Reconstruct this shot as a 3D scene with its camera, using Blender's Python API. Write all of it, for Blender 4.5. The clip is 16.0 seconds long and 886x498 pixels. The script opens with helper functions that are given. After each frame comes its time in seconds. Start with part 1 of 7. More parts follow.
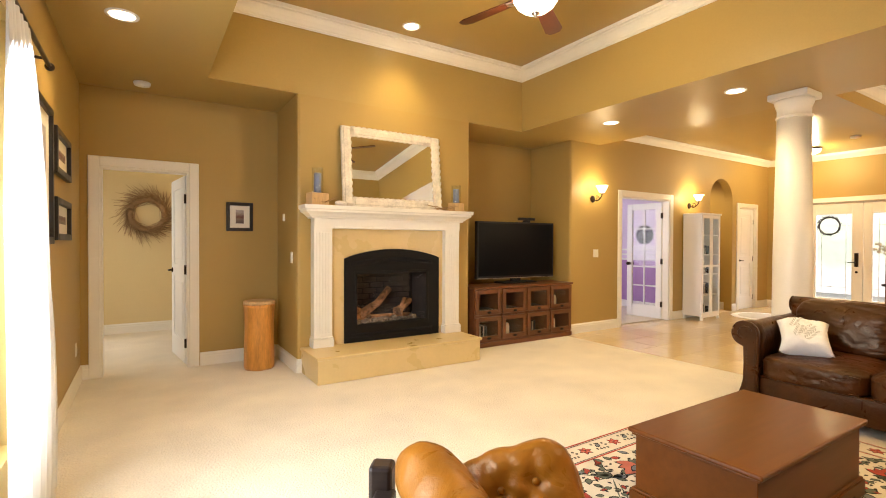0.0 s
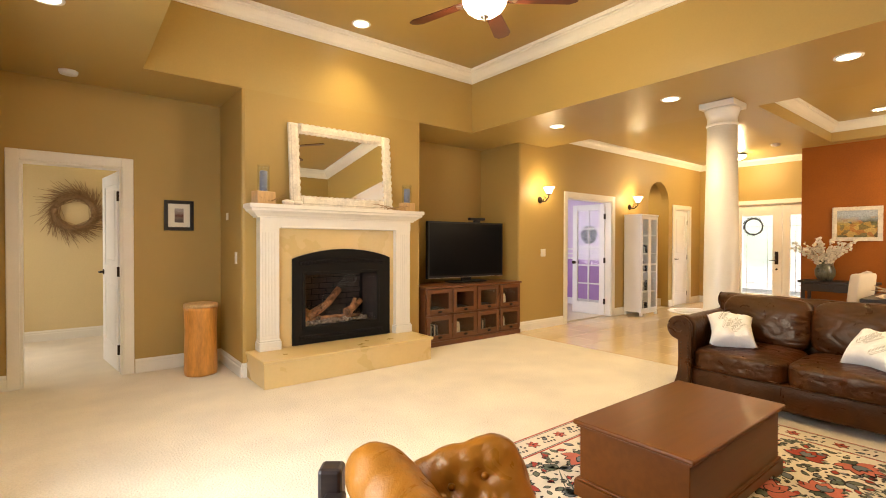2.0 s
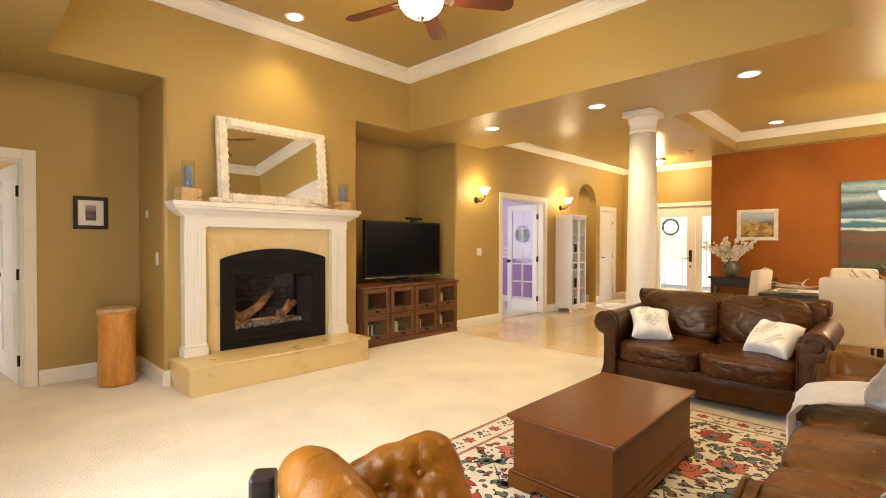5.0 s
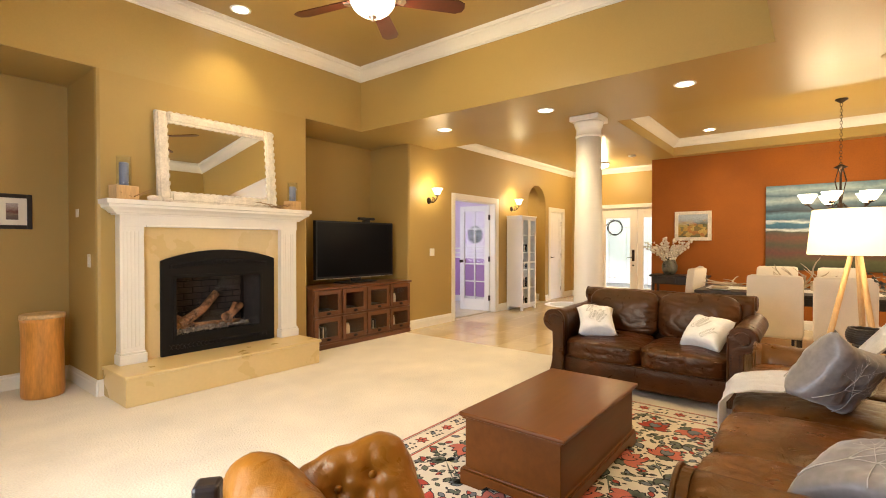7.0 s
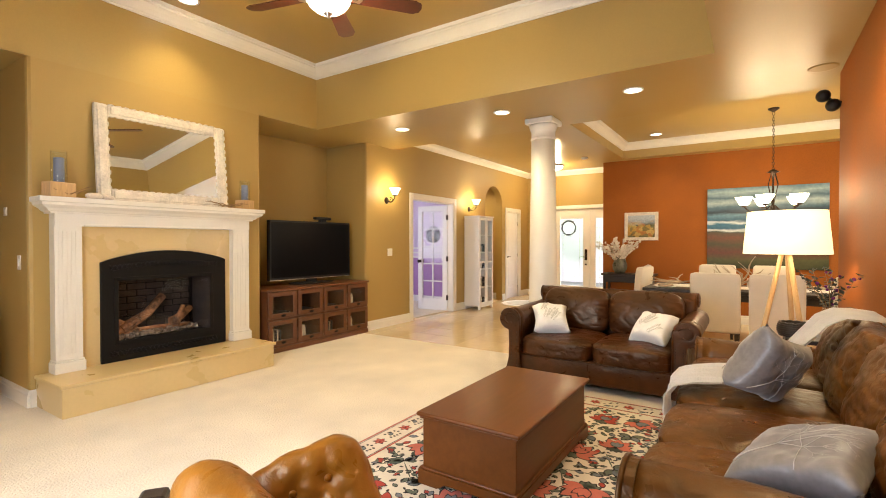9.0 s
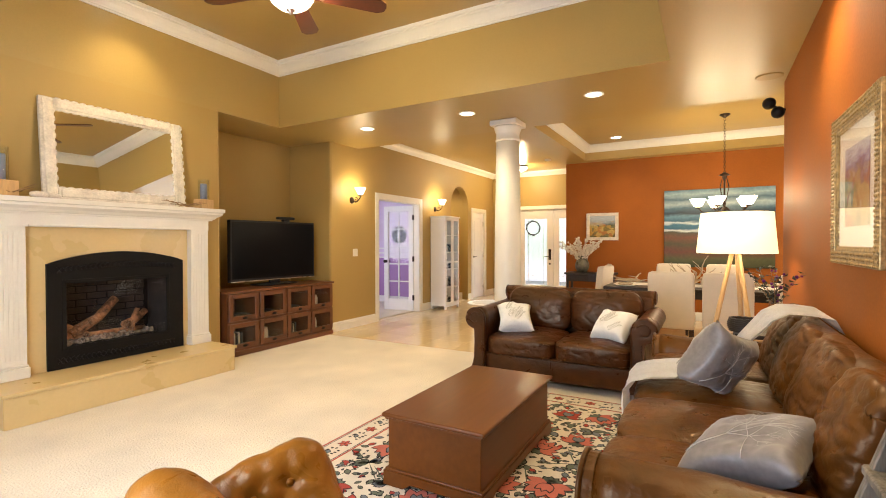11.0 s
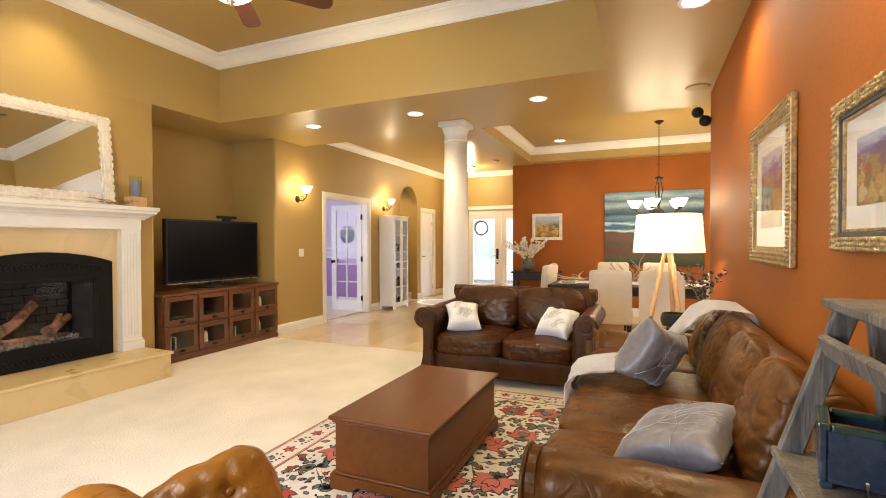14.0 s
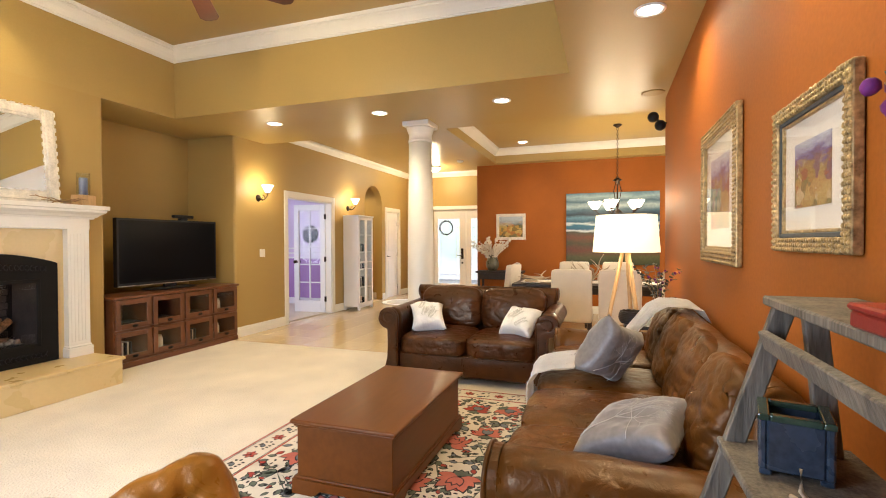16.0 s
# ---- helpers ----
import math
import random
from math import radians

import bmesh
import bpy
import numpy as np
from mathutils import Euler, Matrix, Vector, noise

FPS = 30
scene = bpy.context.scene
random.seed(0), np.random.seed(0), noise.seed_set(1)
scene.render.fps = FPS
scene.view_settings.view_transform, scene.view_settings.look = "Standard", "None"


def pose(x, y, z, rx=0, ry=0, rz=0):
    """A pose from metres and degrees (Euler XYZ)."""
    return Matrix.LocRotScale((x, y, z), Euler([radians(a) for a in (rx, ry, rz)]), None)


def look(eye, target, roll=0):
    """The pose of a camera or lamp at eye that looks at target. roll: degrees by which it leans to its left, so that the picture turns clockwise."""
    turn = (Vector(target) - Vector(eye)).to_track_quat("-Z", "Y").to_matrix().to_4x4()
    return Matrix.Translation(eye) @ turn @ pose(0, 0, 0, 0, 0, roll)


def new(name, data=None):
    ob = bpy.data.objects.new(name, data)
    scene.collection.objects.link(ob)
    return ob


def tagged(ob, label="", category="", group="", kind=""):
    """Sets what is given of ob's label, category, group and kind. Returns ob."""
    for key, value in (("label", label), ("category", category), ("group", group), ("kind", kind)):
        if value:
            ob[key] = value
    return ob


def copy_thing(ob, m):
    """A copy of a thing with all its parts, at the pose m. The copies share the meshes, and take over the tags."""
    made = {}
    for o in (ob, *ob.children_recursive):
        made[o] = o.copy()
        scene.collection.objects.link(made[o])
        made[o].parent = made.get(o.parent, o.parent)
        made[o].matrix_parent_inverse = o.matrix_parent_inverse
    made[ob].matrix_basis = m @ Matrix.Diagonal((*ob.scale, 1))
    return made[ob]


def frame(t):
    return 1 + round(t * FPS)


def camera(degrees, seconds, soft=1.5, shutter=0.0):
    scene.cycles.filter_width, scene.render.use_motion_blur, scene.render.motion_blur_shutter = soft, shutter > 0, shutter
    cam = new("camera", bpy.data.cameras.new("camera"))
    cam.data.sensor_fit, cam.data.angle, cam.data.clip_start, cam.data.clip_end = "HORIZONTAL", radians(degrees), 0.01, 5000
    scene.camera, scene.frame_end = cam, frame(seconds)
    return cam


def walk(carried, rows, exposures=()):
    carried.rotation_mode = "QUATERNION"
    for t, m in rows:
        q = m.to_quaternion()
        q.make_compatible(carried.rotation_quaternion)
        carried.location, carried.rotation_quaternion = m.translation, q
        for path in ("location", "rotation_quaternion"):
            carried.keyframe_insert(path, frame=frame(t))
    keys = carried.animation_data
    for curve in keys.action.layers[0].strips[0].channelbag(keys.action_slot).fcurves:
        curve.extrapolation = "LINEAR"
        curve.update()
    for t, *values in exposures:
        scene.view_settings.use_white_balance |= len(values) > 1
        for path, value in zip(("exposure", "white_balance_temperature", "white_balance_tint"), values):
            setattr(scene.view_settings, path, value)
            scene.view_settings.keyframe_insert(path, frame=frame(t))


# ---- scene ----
cam = camera(86.5, 16.0, soft=1.0)
PATH = [
    (0, (0.489, 0.070, 1.313), (1.5596, 1.7594, 1.2888), 0.21),
    (0.5, (0.488, 0.068, 1.313), (1.6049, 1.7268, 1.2885), 0.19),
    (1, (0.487, 0.065, 1.313), (1.6472, 1.6946, 1.2887), 0.17),
    (1.5, (0.487, 0.063, 1.313), (1.6895, 1.6605, 1.2888), 0.17),
    (2, (0.486, 0.060, 1.313), (1.7254, 1.6298, 1.2887), 0.14),
    (2.5, (0.485, 0.058, 1.314), (1.7635, 1.5958, 1.2889), 0.13),
    (3, (0.485, 0.055, 1.314), (1.7960, 1.5651, 1.2886), 0.14),
    (3.5, (0.484, 0.053, 1.314), (1.8316, 1.5302, 1.2895), 0.10),
    (4, (0.483, 0.050, 1.315), (1.8544, 1.5059, 1.2894), 0.11),
    (6.5, (0.480, 0.037, 1.317), (2.0194, 1.3136, 1.2908), 0.03),
    (7, (0.479, 0.034, 1.317), (2.0445, 1.2791, 1.2914), 0.02),
    (7.5, (0.479, 0.032, 1.318), (2.0707, 1.2419, 1.2920), 0.03),
    (8, (0.478, 0.029, 1.318), (2.0934, 1.2079, 1.2918), 0.01),
    (8.5, (0.477, 0.026, 1.319), (2.1170, 1.1711, 1.2927), -0.02),
    (9, (0.476, 0.024, 1.320), (2.1451, 1.1260, 1.2934), -0.04),
    (11.5, (0.473, 0.010, 1.323), (2.2325, 0.9605, 1.2959), -0.10),
    (12, (0.472, 0.008, 1.324), (2.2495, 0.9243, 1.2964), -0.07),
    (12.5, (0.471, 0.005, 1.325), (2.2622, 0.8948, 1.2966), -0.08),
    (13, (0.471, 0.002, 1.326), (2.2739, 0.8667, 1.2972), -0.07),
    (13.5, (0.470, -0.000, 1.327), (2.2902, 0.8274, 1.2977), -0.12),
    (14, (0.469, -0.003, 1.328), (2.3063, 0.7865, 1.2983), -0.17),
    (14.5, (0.468, -0.006, 1.329), (2.3196, 0.7502, 1.2988), -0.19),
    (15, (0.467, -0.009, 1.330), (2.3340, 0.7091, 1.2992), -0.22),
    (15.5, (0.467, -0.011, 1.331), (2.3459, 0.6725, 1.2991), -0.22),
    (16, (0.466, -0.014, 1.332), (2.3561, 0.6388, 1.3004), -0.22),
]
walk(cam, [(t, look(eye, target, roll)) for t, eye, target, roll in PATH],
     exposures=[(0, 0.0, 6750, 14), (4, -0.03, 6600, 14), (9, -0.08, 6250, 14), (12, -0.08, 6050, 14), (16, -0.05, 5750, 14)])


# ---- world, sun and lamps ----
world = bpy.data.worlds.new("world")
scene.world = world
world.use_nodes = True
wt = world.node_tree
sky = wt.nodes.new("ShaderNodeTexSky")
sky.sky_type, sky.sun_disc, sky.sun_elevation, sky.sun_rotation = "NISHITA", False, radians(42), radians(250)
wt.links.new(sky.outputs[0], wt.nodes["Background"].inputs[0])
wt.nodes["Background"].inputs[1].default_value = 0.12
sun = new("sun", bpy.data.lights.new("sun", "SUN"))
sun.data.energy, sun.data.angle, sun.data.color = 2.0, radians(1.0), (1, 0.95, 0.87)
sun.matrix_world = look((12, 4, 20), (9, 14, 0))

WARM = (1.0, 0.78, 0.43)
CAN_W, FAN_W, SCONCE_W, LAMP_W, CHAND_W, DAY_W, DOOR_W = 48, 92, 14, 33, 13, 150, 28


def lamp(name, kind, place, watts, color=WARM, target=None, **more):
    ob = new(name, bpy.data.lights.new(name, kind))
    ob.data.energy, ob.data.color = watts, color
    if kind == "SPOT":
        ob.data.spot_size, ob.data.spot_blend = radians(more.get("cone", 110)), more.get("blend", 0.8)
        ob.data.shadow_soft_size = 0.06
    elif kind == "POINT":
        ob.data.shadow_soft_size = more.get("size", 0.05)
    elif kind == "AREA":
        ob.data.shape, ob.data.size, ob.data.size_y = "RECTANGLE", more["w"], more["h"]
    ob.matrix_world = look(place, target or (place[0], place[1] + 0.0001, place[2] - 1))
    return ob


# ---- mesh helpers ----
def B():
    return bmesh.new()


def box(bm, x0, y0, z0, x1, y1, z1, bevel=0.0, seg=1):
    """An upright box, its edges eased by bevel."""
    made = bmesh.ops.create_cube(bm, size=1)["verts"]
    for v in made:
        v.co = Vector(((x0 + x1) / 2 + v.co.x * (x1 - x0), (y0 + y1) / 2 + v.co.y * (y1 - y0), (z0 + z1) / 2 + v.co.z * (z1 - z0)))
    if bevel:
        edges = list({e for v in made for e in v.link_edges})
        bmesh.ops.bevel(bm, geom=edges, offset=bevel, segments=seg, affect="EDGES", profile=0.5)
    return bm


def turned(bm, rings, n=32, at=(0, 0, 0), m=None):
    """A solid of revolution about z from (radius, height) rings; ends closed."""
    loops = []
    for r, z in rings:
        loop = []
        for i in range(n):
            a = 2 * math.pi * i / n
            p = Vector((r * math.cos(a), r * math.sin(a), z))
            loop.append(bm.verts.new((m @ p if m else p) + Vector(at)))
        loops.append(loop)
    for a, b in zip(loops, loops[1:]):
        for i in range(n):
            f = bm.faces.new((a[i], a[(i + 1) % n], b[(i + 1) % n], b[i]))
            f.smooth = True
    bm.faces.new(loops[0][::-1])
    bm.faces.new(loops[-1])
    return bm


def rod(bm, pts, r, n=8, r2=None):
    """A round rod through points, tapering from r to r2."""
    pts = [Vector(p) for p in pts]
    loops, k = [], len(pts)
    for i, p in enumerate(pts):
        d = (pts[min(i + 1, k - 1)] - pts[max(i - 1, 0)]).normalized()
        side = d.cross(Vector((0, 0, 1)) if abs(d.z) < 0.95 else Vector((1, 0, 0))).normalized()
        up = side.cross(d)
        rr = r + ((r2 if r2 is not None else r) - r) * i / max(k - 1, 1)
        loops.append([bm.verts.new(p + rr * (math.cos(2 * math.pi * j / n) * side + math.sin(2 * math.pi * j / n) * up)) for j in range(n)])
    for a, b in zip(loops, loops[1:]):
        for j in range(n):
            f = bm.faces.new((a[j], a[(j + 1) % n], b[(j + 1) % n], b[j]))
            f.smooth = True
    bm.faces.new(loops[0][::-1])
    bm.faces.new(loops[-1])
    return bm


def sweep(bm, profile, along, closed=True):
    """Extrude a closed 2D profile between points: along is a list of functions (u, v) -> place."""
    loops = [[bm.verts.new(f(u, v)) for u, v in profile] for f in along]
    n = len(profile)
    for a, b in zip(loops, loops[1:]):
        for i in range(n if closed else n - 1):
            bm.faces.new((a[i], a[(i + 1) % n], b[(i + 1) % n], b[i]))
    if closed:
        bm.faces.new(loops[0][::-1])
        bm.faces.new(loops[-1])
    return bm


def soft(bm, c, s, power=4.0, cuts=10, noise_amp=0.0, noise_scale=6.0, m=None, sag=0.0, seed=0.0):
    """A soft rounded block of centre c and half sizes s, with folds."""
    n, seen = cuts + 1, {}

    def at(key):
        if key not in seen:
            seen[key] = bm.verts.new([2 * k / n - 1 for k in key])
        return seen[key]

    for axis in range(3):
        for end in (0, n):
            for i in range(n):
                for j in range(n):
                    quad = []
                    for di, dj in ((0, 0), (1, 0), (1, 1), (0, 1)):
                        key = [i + di, j + dj]
                        key.insert(axis, end)
                        quad.append(at(tuple(key)))
                    bm.faces.new(quad if end else quad[::-1])
    group = list(seen.values())
    for v in group:
        p = v.co.copy()
        n = (abs(p.x) ** power + abs(p.y) ** power + abs(p.z) ** power) ** (1 / power)
        q = Vector((p.x / n * s[0], p.y / n * s[1], p.z / n * s[2]))
        if sag:
            q.z -= sag * max(0.0, 1 - (q.x / s[0]) ** 2) * max(0.0, 1 - (q.y / s[1]) ** 2) * (1 if q.z > 0 else 0)
        if noise_amp:
            w = Vector((q.x + seed, q.y + 2 * seed, q.z)) * noise_scale
            q += q.normalized() * noise_amp * (noise.noise(w) + 0.5 * noise.noise(w * 2.3))
        v.co = (m @ q if m else q) + Vector(c)
        for f in v.link_faces:
            f.smooth = True
    return bm


def part(name, bm, material, parent=None, label="", smooth=False):
    bmesh.ops.recalc_face_normals(bm, faces=bm.faces)
    if smooth:
        for f in bm.faces:
            f.smooth = True
    me = bpy.data.meshes.new(name)
    bm.to_mesh(me)
    bm.free()
    if material:
        me.materials.append(material)
    ob = new(name, me)
    if parent:
        ob.parent = parent
    if label:
        tagged(ob, label)
    return ob


def thing(name, label, category, group="", m=None, kind=""):
    ob = new(name)
    ob.empty_display_size = 0.1
    if m:
        ob.matrix_world = m
    return tagged(ob, label, category, group, kind)


def struct(name, bm, material, label, category):
    return tagged(part(name, bm, material), label, category, kind="structure")


# ---- materials ----
def mat(name, color, rough=0.5, vary=0.12, scale=6.0, grain=60.0, bump=0.1, metal=0.0, stretch=(1, 1, 1), dark=None, spec=0.5, island=False, coat=0.0, relief=0.0, sheen=0.0):
    """A procedural surface: base colour that varies at two scales, fine relief and uneven gloss."""
    m = bpy.data.materials.new(name)
    m.use_nodes = True
    t = m.node_tree
    n, l = t.nodes, t.links
    bs = n["Principled BSDF"]
    co = n.new("ShaderNodeTexCoord")
    mp = n.new("ShaderNodeMapping")
    mp.inputs["Scale"].default_value = stretch
    l.new(co.outputs["Object"], mp.inputs[0])
    big, fine = n.new("ShaderNodeTexNoise"), n.new("ShaderNodeTexNoise")
    big.inputs["Scale"].default_value, big.inputs["Detail"].default_value = scale, 4
    fine.inputs["Scale"].default_value, fine.inputs["Detail"].default_value = grain, 3
    l.new(mp.outputs[0], big.inputs[0])
    l.new(mp.outputs[0], fine.inputs[0])
    add = n.new("ShaderNodeMix")
    add.inputs[0].default_value = 0.4
    l.new(big.outputs[0], add.inputs[2])
    l.new(fine.outputs[0], add.inputs[3])
    ramp = n.new("ShaderNodeValToRGB")
    c0 = dark or [c * (1 - vary * 1.6) for c in color]
    c1 = [min(1, c * (1 + vary)) for c in color]
    ramp.color_ramp.elements[0].position, ramp.color_ramp.elements[1].position = 0.32, 0.68
    ramp.color_ramp.elements[0].color, ramp.color_ramp.elements[1].color = (*c0, 1), (*c1, 1)
    l.new(add.outputs[0], ramp.inputs[0])
    out = ramp.outputs[0]
    if island:
        info = n.new("ShaderNodeObjectInfo")
        hsv = n.new("ShaderNodeHueSaturation")
        mr = n.new("ShaderNodeMapRange")
        mr.inputs[3].default_value, mr.inputs[4].default_value = 0.95, 1.04
        l.new(info.outputs["Random"], mr.inputs[0])
        l.new(mr.outputs[0], hsv.inputs["Value"])
        l.new(out, hsv.inputs["Color"])
        out = hsv.outputs[0]
    l.new(out, bs.inputs["Base Color"])
    rr = n.new("ShaderNodeMapRange")
    rr.inputs[3].default_value, rr.inputs[4].default_value = max(0.02, rough - 0.12), min(1, rough + 0.12)
    l.new(big.outputs[0], rr.inputs[0])
    l.new(rr.outputs[0], bs.inputs["Roughness"])
    bs.inputs["Metallic"].default_value = metal
    bs.inputs["Specular IOR Level"].default_value = spec
    bs.inputs["Coat Weight"].default_value = coat
    bs.inputs["Coat Roughness"].default_value = 0.15
    bs.inputs["Sheen Weight"].default_value = sheen
    if bump or relief:
        b = n.new("ShaderNodeBump")
        b.inputs["Strength"].default_value = bump
        b.inputs["Distance"].default_value = 0.01
        l.new(fine.outputs[0], b.inputs["Height"])
        last = b
        if relief:
            b2 = n.new("ShaderNodeBump")
            b2.inputs["Strength"].default_value, b2.inputs["Distance"].default_value = relief, 0.03
            l.new(big.outputs[0], b2.inputs["Height"])
            l.new(b.outputs[0], b2.inputs["Normal"])
            last = b2
        l.new(last.outputs[0], bs.inputs["Normal"])
    return m


def glow(name, color, strength):
    m = bpy.data.materials.new(name)
    m.use_nodes = True
    bs = m.node_tree.nodes["Principled BSDF"]
    bs.inputs["Base Color"].default_value = (0.9, 0.88, 0.8, 1)
    bs.inputs["Emission Color"].default_value = (*color, 1)
    bs.inputs["Emission Strength"].default_value = strength
    bs.inputs["Roughness"].default_value = 0.4
    return m


def bands(name, stops, axis="Z", lo=0.0, hi=1.0, distort=0.25, scale=5.0, rough=0.5, patch=0.15, cells=None, cell_scale=9.0):
    """A painted picture: colours laid in uneven bands from lo to hi along an axis, with brushwork."""
    m = bpy.data.materials.new(name)
    m.use_nodes = True
    n, l = m.node_tree.nodes, m.node_tree.links
    bs = n["Principled BSDF"]
    co, sep = n.new("ShaderNodeTexCoord"), n.new("ShaderNodeSeparateXYZ")
    l.new(co.outputs["Object"], sep.inputs[0])
    mr = n.new("ShaderNodeMapRange")
    mr.inputs[1].default_value, mr.inputs[2].default_value = lo, hi
    l.new(sep.outputs[axis], mr.inputs[0])
    nz = n.new("ShaderNodeTexNoise")
    nz.inputs["Scale"].default_value, nz.inputs["Detail"].default_value = scale, 5
    mp = n.new("ShaderNodeMapping")
    mp.inputs["Scale"].default_value = (1, 1, 3.0)
    l.new(co.outputs["Object"], mp.inputs[0])
    l.new(mp.outputs[0], nz.inputs[0])
    ma = n.new("ShaderNodeMath")
    ma.operation = "MULTIPLY_ADD"
    l.new(nz.outputs[0], ma.inputs[0])
    ma.inputs[1].default_value = distort
    l.new(mr.outputs[0], ma.inputs[2])
    mb = n.new("ShaderNodeMath")
    mb.operation = "SUBTRACT"
    l.new(ma.outputs[0], mb.inputs[0])
    mb.inputs[1].default_value = distort / 2
    ramp = n.new("ShaderNodeValToRGB")
    e = ramp.color_ramp.elements
    e[0].position, e[0].color = stops[0][0], (*stops[0][1], 1)
    e[1].position, e[1].color = stops[-1][0], (*stops[-1][1], 1)
    for p, c in stops[1:-1]:
        x = e.new(p)
        x.color = (*c, 1)
    l.new(mb.outputs[0], ramp.inputs[0])
    vo = n.new("ShaderNodeTexNoise")
    vo.inputs["Scale"].default_value, vo.inputs["Detail"].default_value = scale * 7, 4
    l.new(co.outputs["Object"], vo.inputs[0])
    mx = n.new("ShaderNodeMix")
    mx.data_type, mx.blend_type = "RGBA", "OVERLAY"
    mx.inputs[0].default_value = patch * 3
    ground = ramp.outputs[0]
    if cells:
        # dabs of paint, each of one colour of the palette, over the middle of the picture
        warp, dab, pal, cover = n.new("ShaderNodeVectorMath"), n.new("ShaderNodeTexVoronoi"), n.new("ShaderNodeValToRGB"), n.new("ShaderNodeMix")
        warp.operation = "MULTIPLY_ADD"
        warp.inputs[1].default_value = (0.06, 0.06, 0.06)
        l.new(nz.outputs[1], warp.inputs[0])
        l.new(co.outputs["Object"], warp.inputs[2])
        dab.inputs["Scale"].default_value = cell_scale
        l.new(warp.outputs[0], dab.inputs[0])
        split = n.new("ShaderNodeSeparateColor")
        l.new(dab.outputs["Color"], split.inputs[0])
        pal.color_ramp.interpolation = "CONSTANT"
        pe = pal.color_ramp.elements
        pe[0].position, pe[0].color = 0.0, (*cells[0], 1)
        pe[1].position, pe[1].color = 1.0 - 1.0 / len(cells), (*cells[-1], 1)
        for k, c in enumerate(cells[1:-1]):
            x = pe.new((k + 1) / len(cells))
            x.color = (*c, 1)
        l.new(split.outputs[0], pal.inputs[0])
        mask = n.new("ShaderNodeMapRange")
        mask.inputs[1].default_value, mask.inputs[2].default_value, mask.inputs[3].default_value, mask.inputs[4].default_value = 0.60, 0.80, 0.72, 0.0
        l.new(mb.outputs[0], mask.inputs[0])
        cover.data_type = "RGBA"
        l.new(mask.outputs[0], cover.inputs[0])
        l.new(ground, cover.inputs[6])
        l.new(pal.outputs[0], cover.inputs[7])
        ground = cover.outputs[2]
    l.new(ground, mx.inputs[6])
    l.new(vo.outputs[0], mx.inputs[7])
    l.new(mx.outputs[2], bs.inputs["Base Color"])
    bs.inputs["Roughness"].default_value = rough
    return m


def leather(name, color, rough=0.34, wrinkle=0.5, wear=1.5, stretch=(1, 1, 1)):
    """Polished hide: mottled pull-up colour, fine pores, creases and uneven gloss."""
    m = bpy.data.materials.new(name)
    m.use_nodes = True
    n, l = m.node_tree.nodes, m.node_tree.links
    bs = n["Principled BSDF"]
    co, mp = n.new("ShaderNodeTexCoord"), n.new("ShaderNodeMapping")
    mp.inputs["Scale"].default_value = stretch
    l.new(co.outputs["Object"], mp.inputs[0])

    def noise_tex(scale, detail, distortion=0.0):
        t = n.new("ShaderNodeTexNoise")
        t.inputs["Scale"].default_value, t.inputs["Detail"].default_value, t.inputs["Distortion"].default_value = scale, detail, distortion
        l.new(mp.outputs[0], t.inputs[0])
        return t

    patch, crease, folds = noise_tex(4.5, 5, 0.6), noise_tex(26, 4, 1.6), noise_tex(11, 3, 1.0)
    pore = n.new("ShaderNodeTexVoronoi")
    pore.inputs["Scale"].default_value = 240
    l.new(mp.outputs[0], pore.inputs[0])
    ramp = n.new("ShaderNodeValToRGB")
    e = ramp.color_ramp.elements
    e[0].position, e[0].color = 0.30, (*[c * 0.55 for c in color], 1)
    e[1].position, e[1].color = 0.72, (*[c * k for c, k in zip(color, (wear, wear * 1.02, wear * 0.95))], 1)
    l.new(patch.outputs[0], ramp.inputs[0])
    l.new(ramp.outputs[0], bs.inputs["Base Color"])
    mr = n.new("ShaderNodeMapRange")
    mr.inputs[1].default_value, mr.inputs[2].default_value, mr.inputs[3].default_value, mr.inputs[4].default_value = 0.3, 0.7, rough - 0.07, rough + 0.10
    l.new(folds.outputs[0], mr.inputs[0])
    l.new(mr.outputs[0], bs.inputs["Roughness"])
    bs.inputs["Specular IOR Level"].default_value = 0.45
    bs.inputs["Specular Tint"].default_value = (1.0, 0.80, 0.55, 1)
    last = None
    for tex, out, strength, distance in ((folds, 0, wrinkle, 0.030), (crease, 0, wrinkle * 0.8, 0.010), (pore, 0, 0.12, 0.002)):
        b = n.new("ShaderNodeBump")
        b.inputs["Strength"].default_value, b.inputs["Distance"].default_value = strength, distance
        l.new(tex.outputs[out], b.inputs["Height"])
        if last:
            l.new(last.outputs[0], b.inputs["Normal"])
        last = b
    l.new(last.outputs[0], bs.inputs["Normal"])
    return m


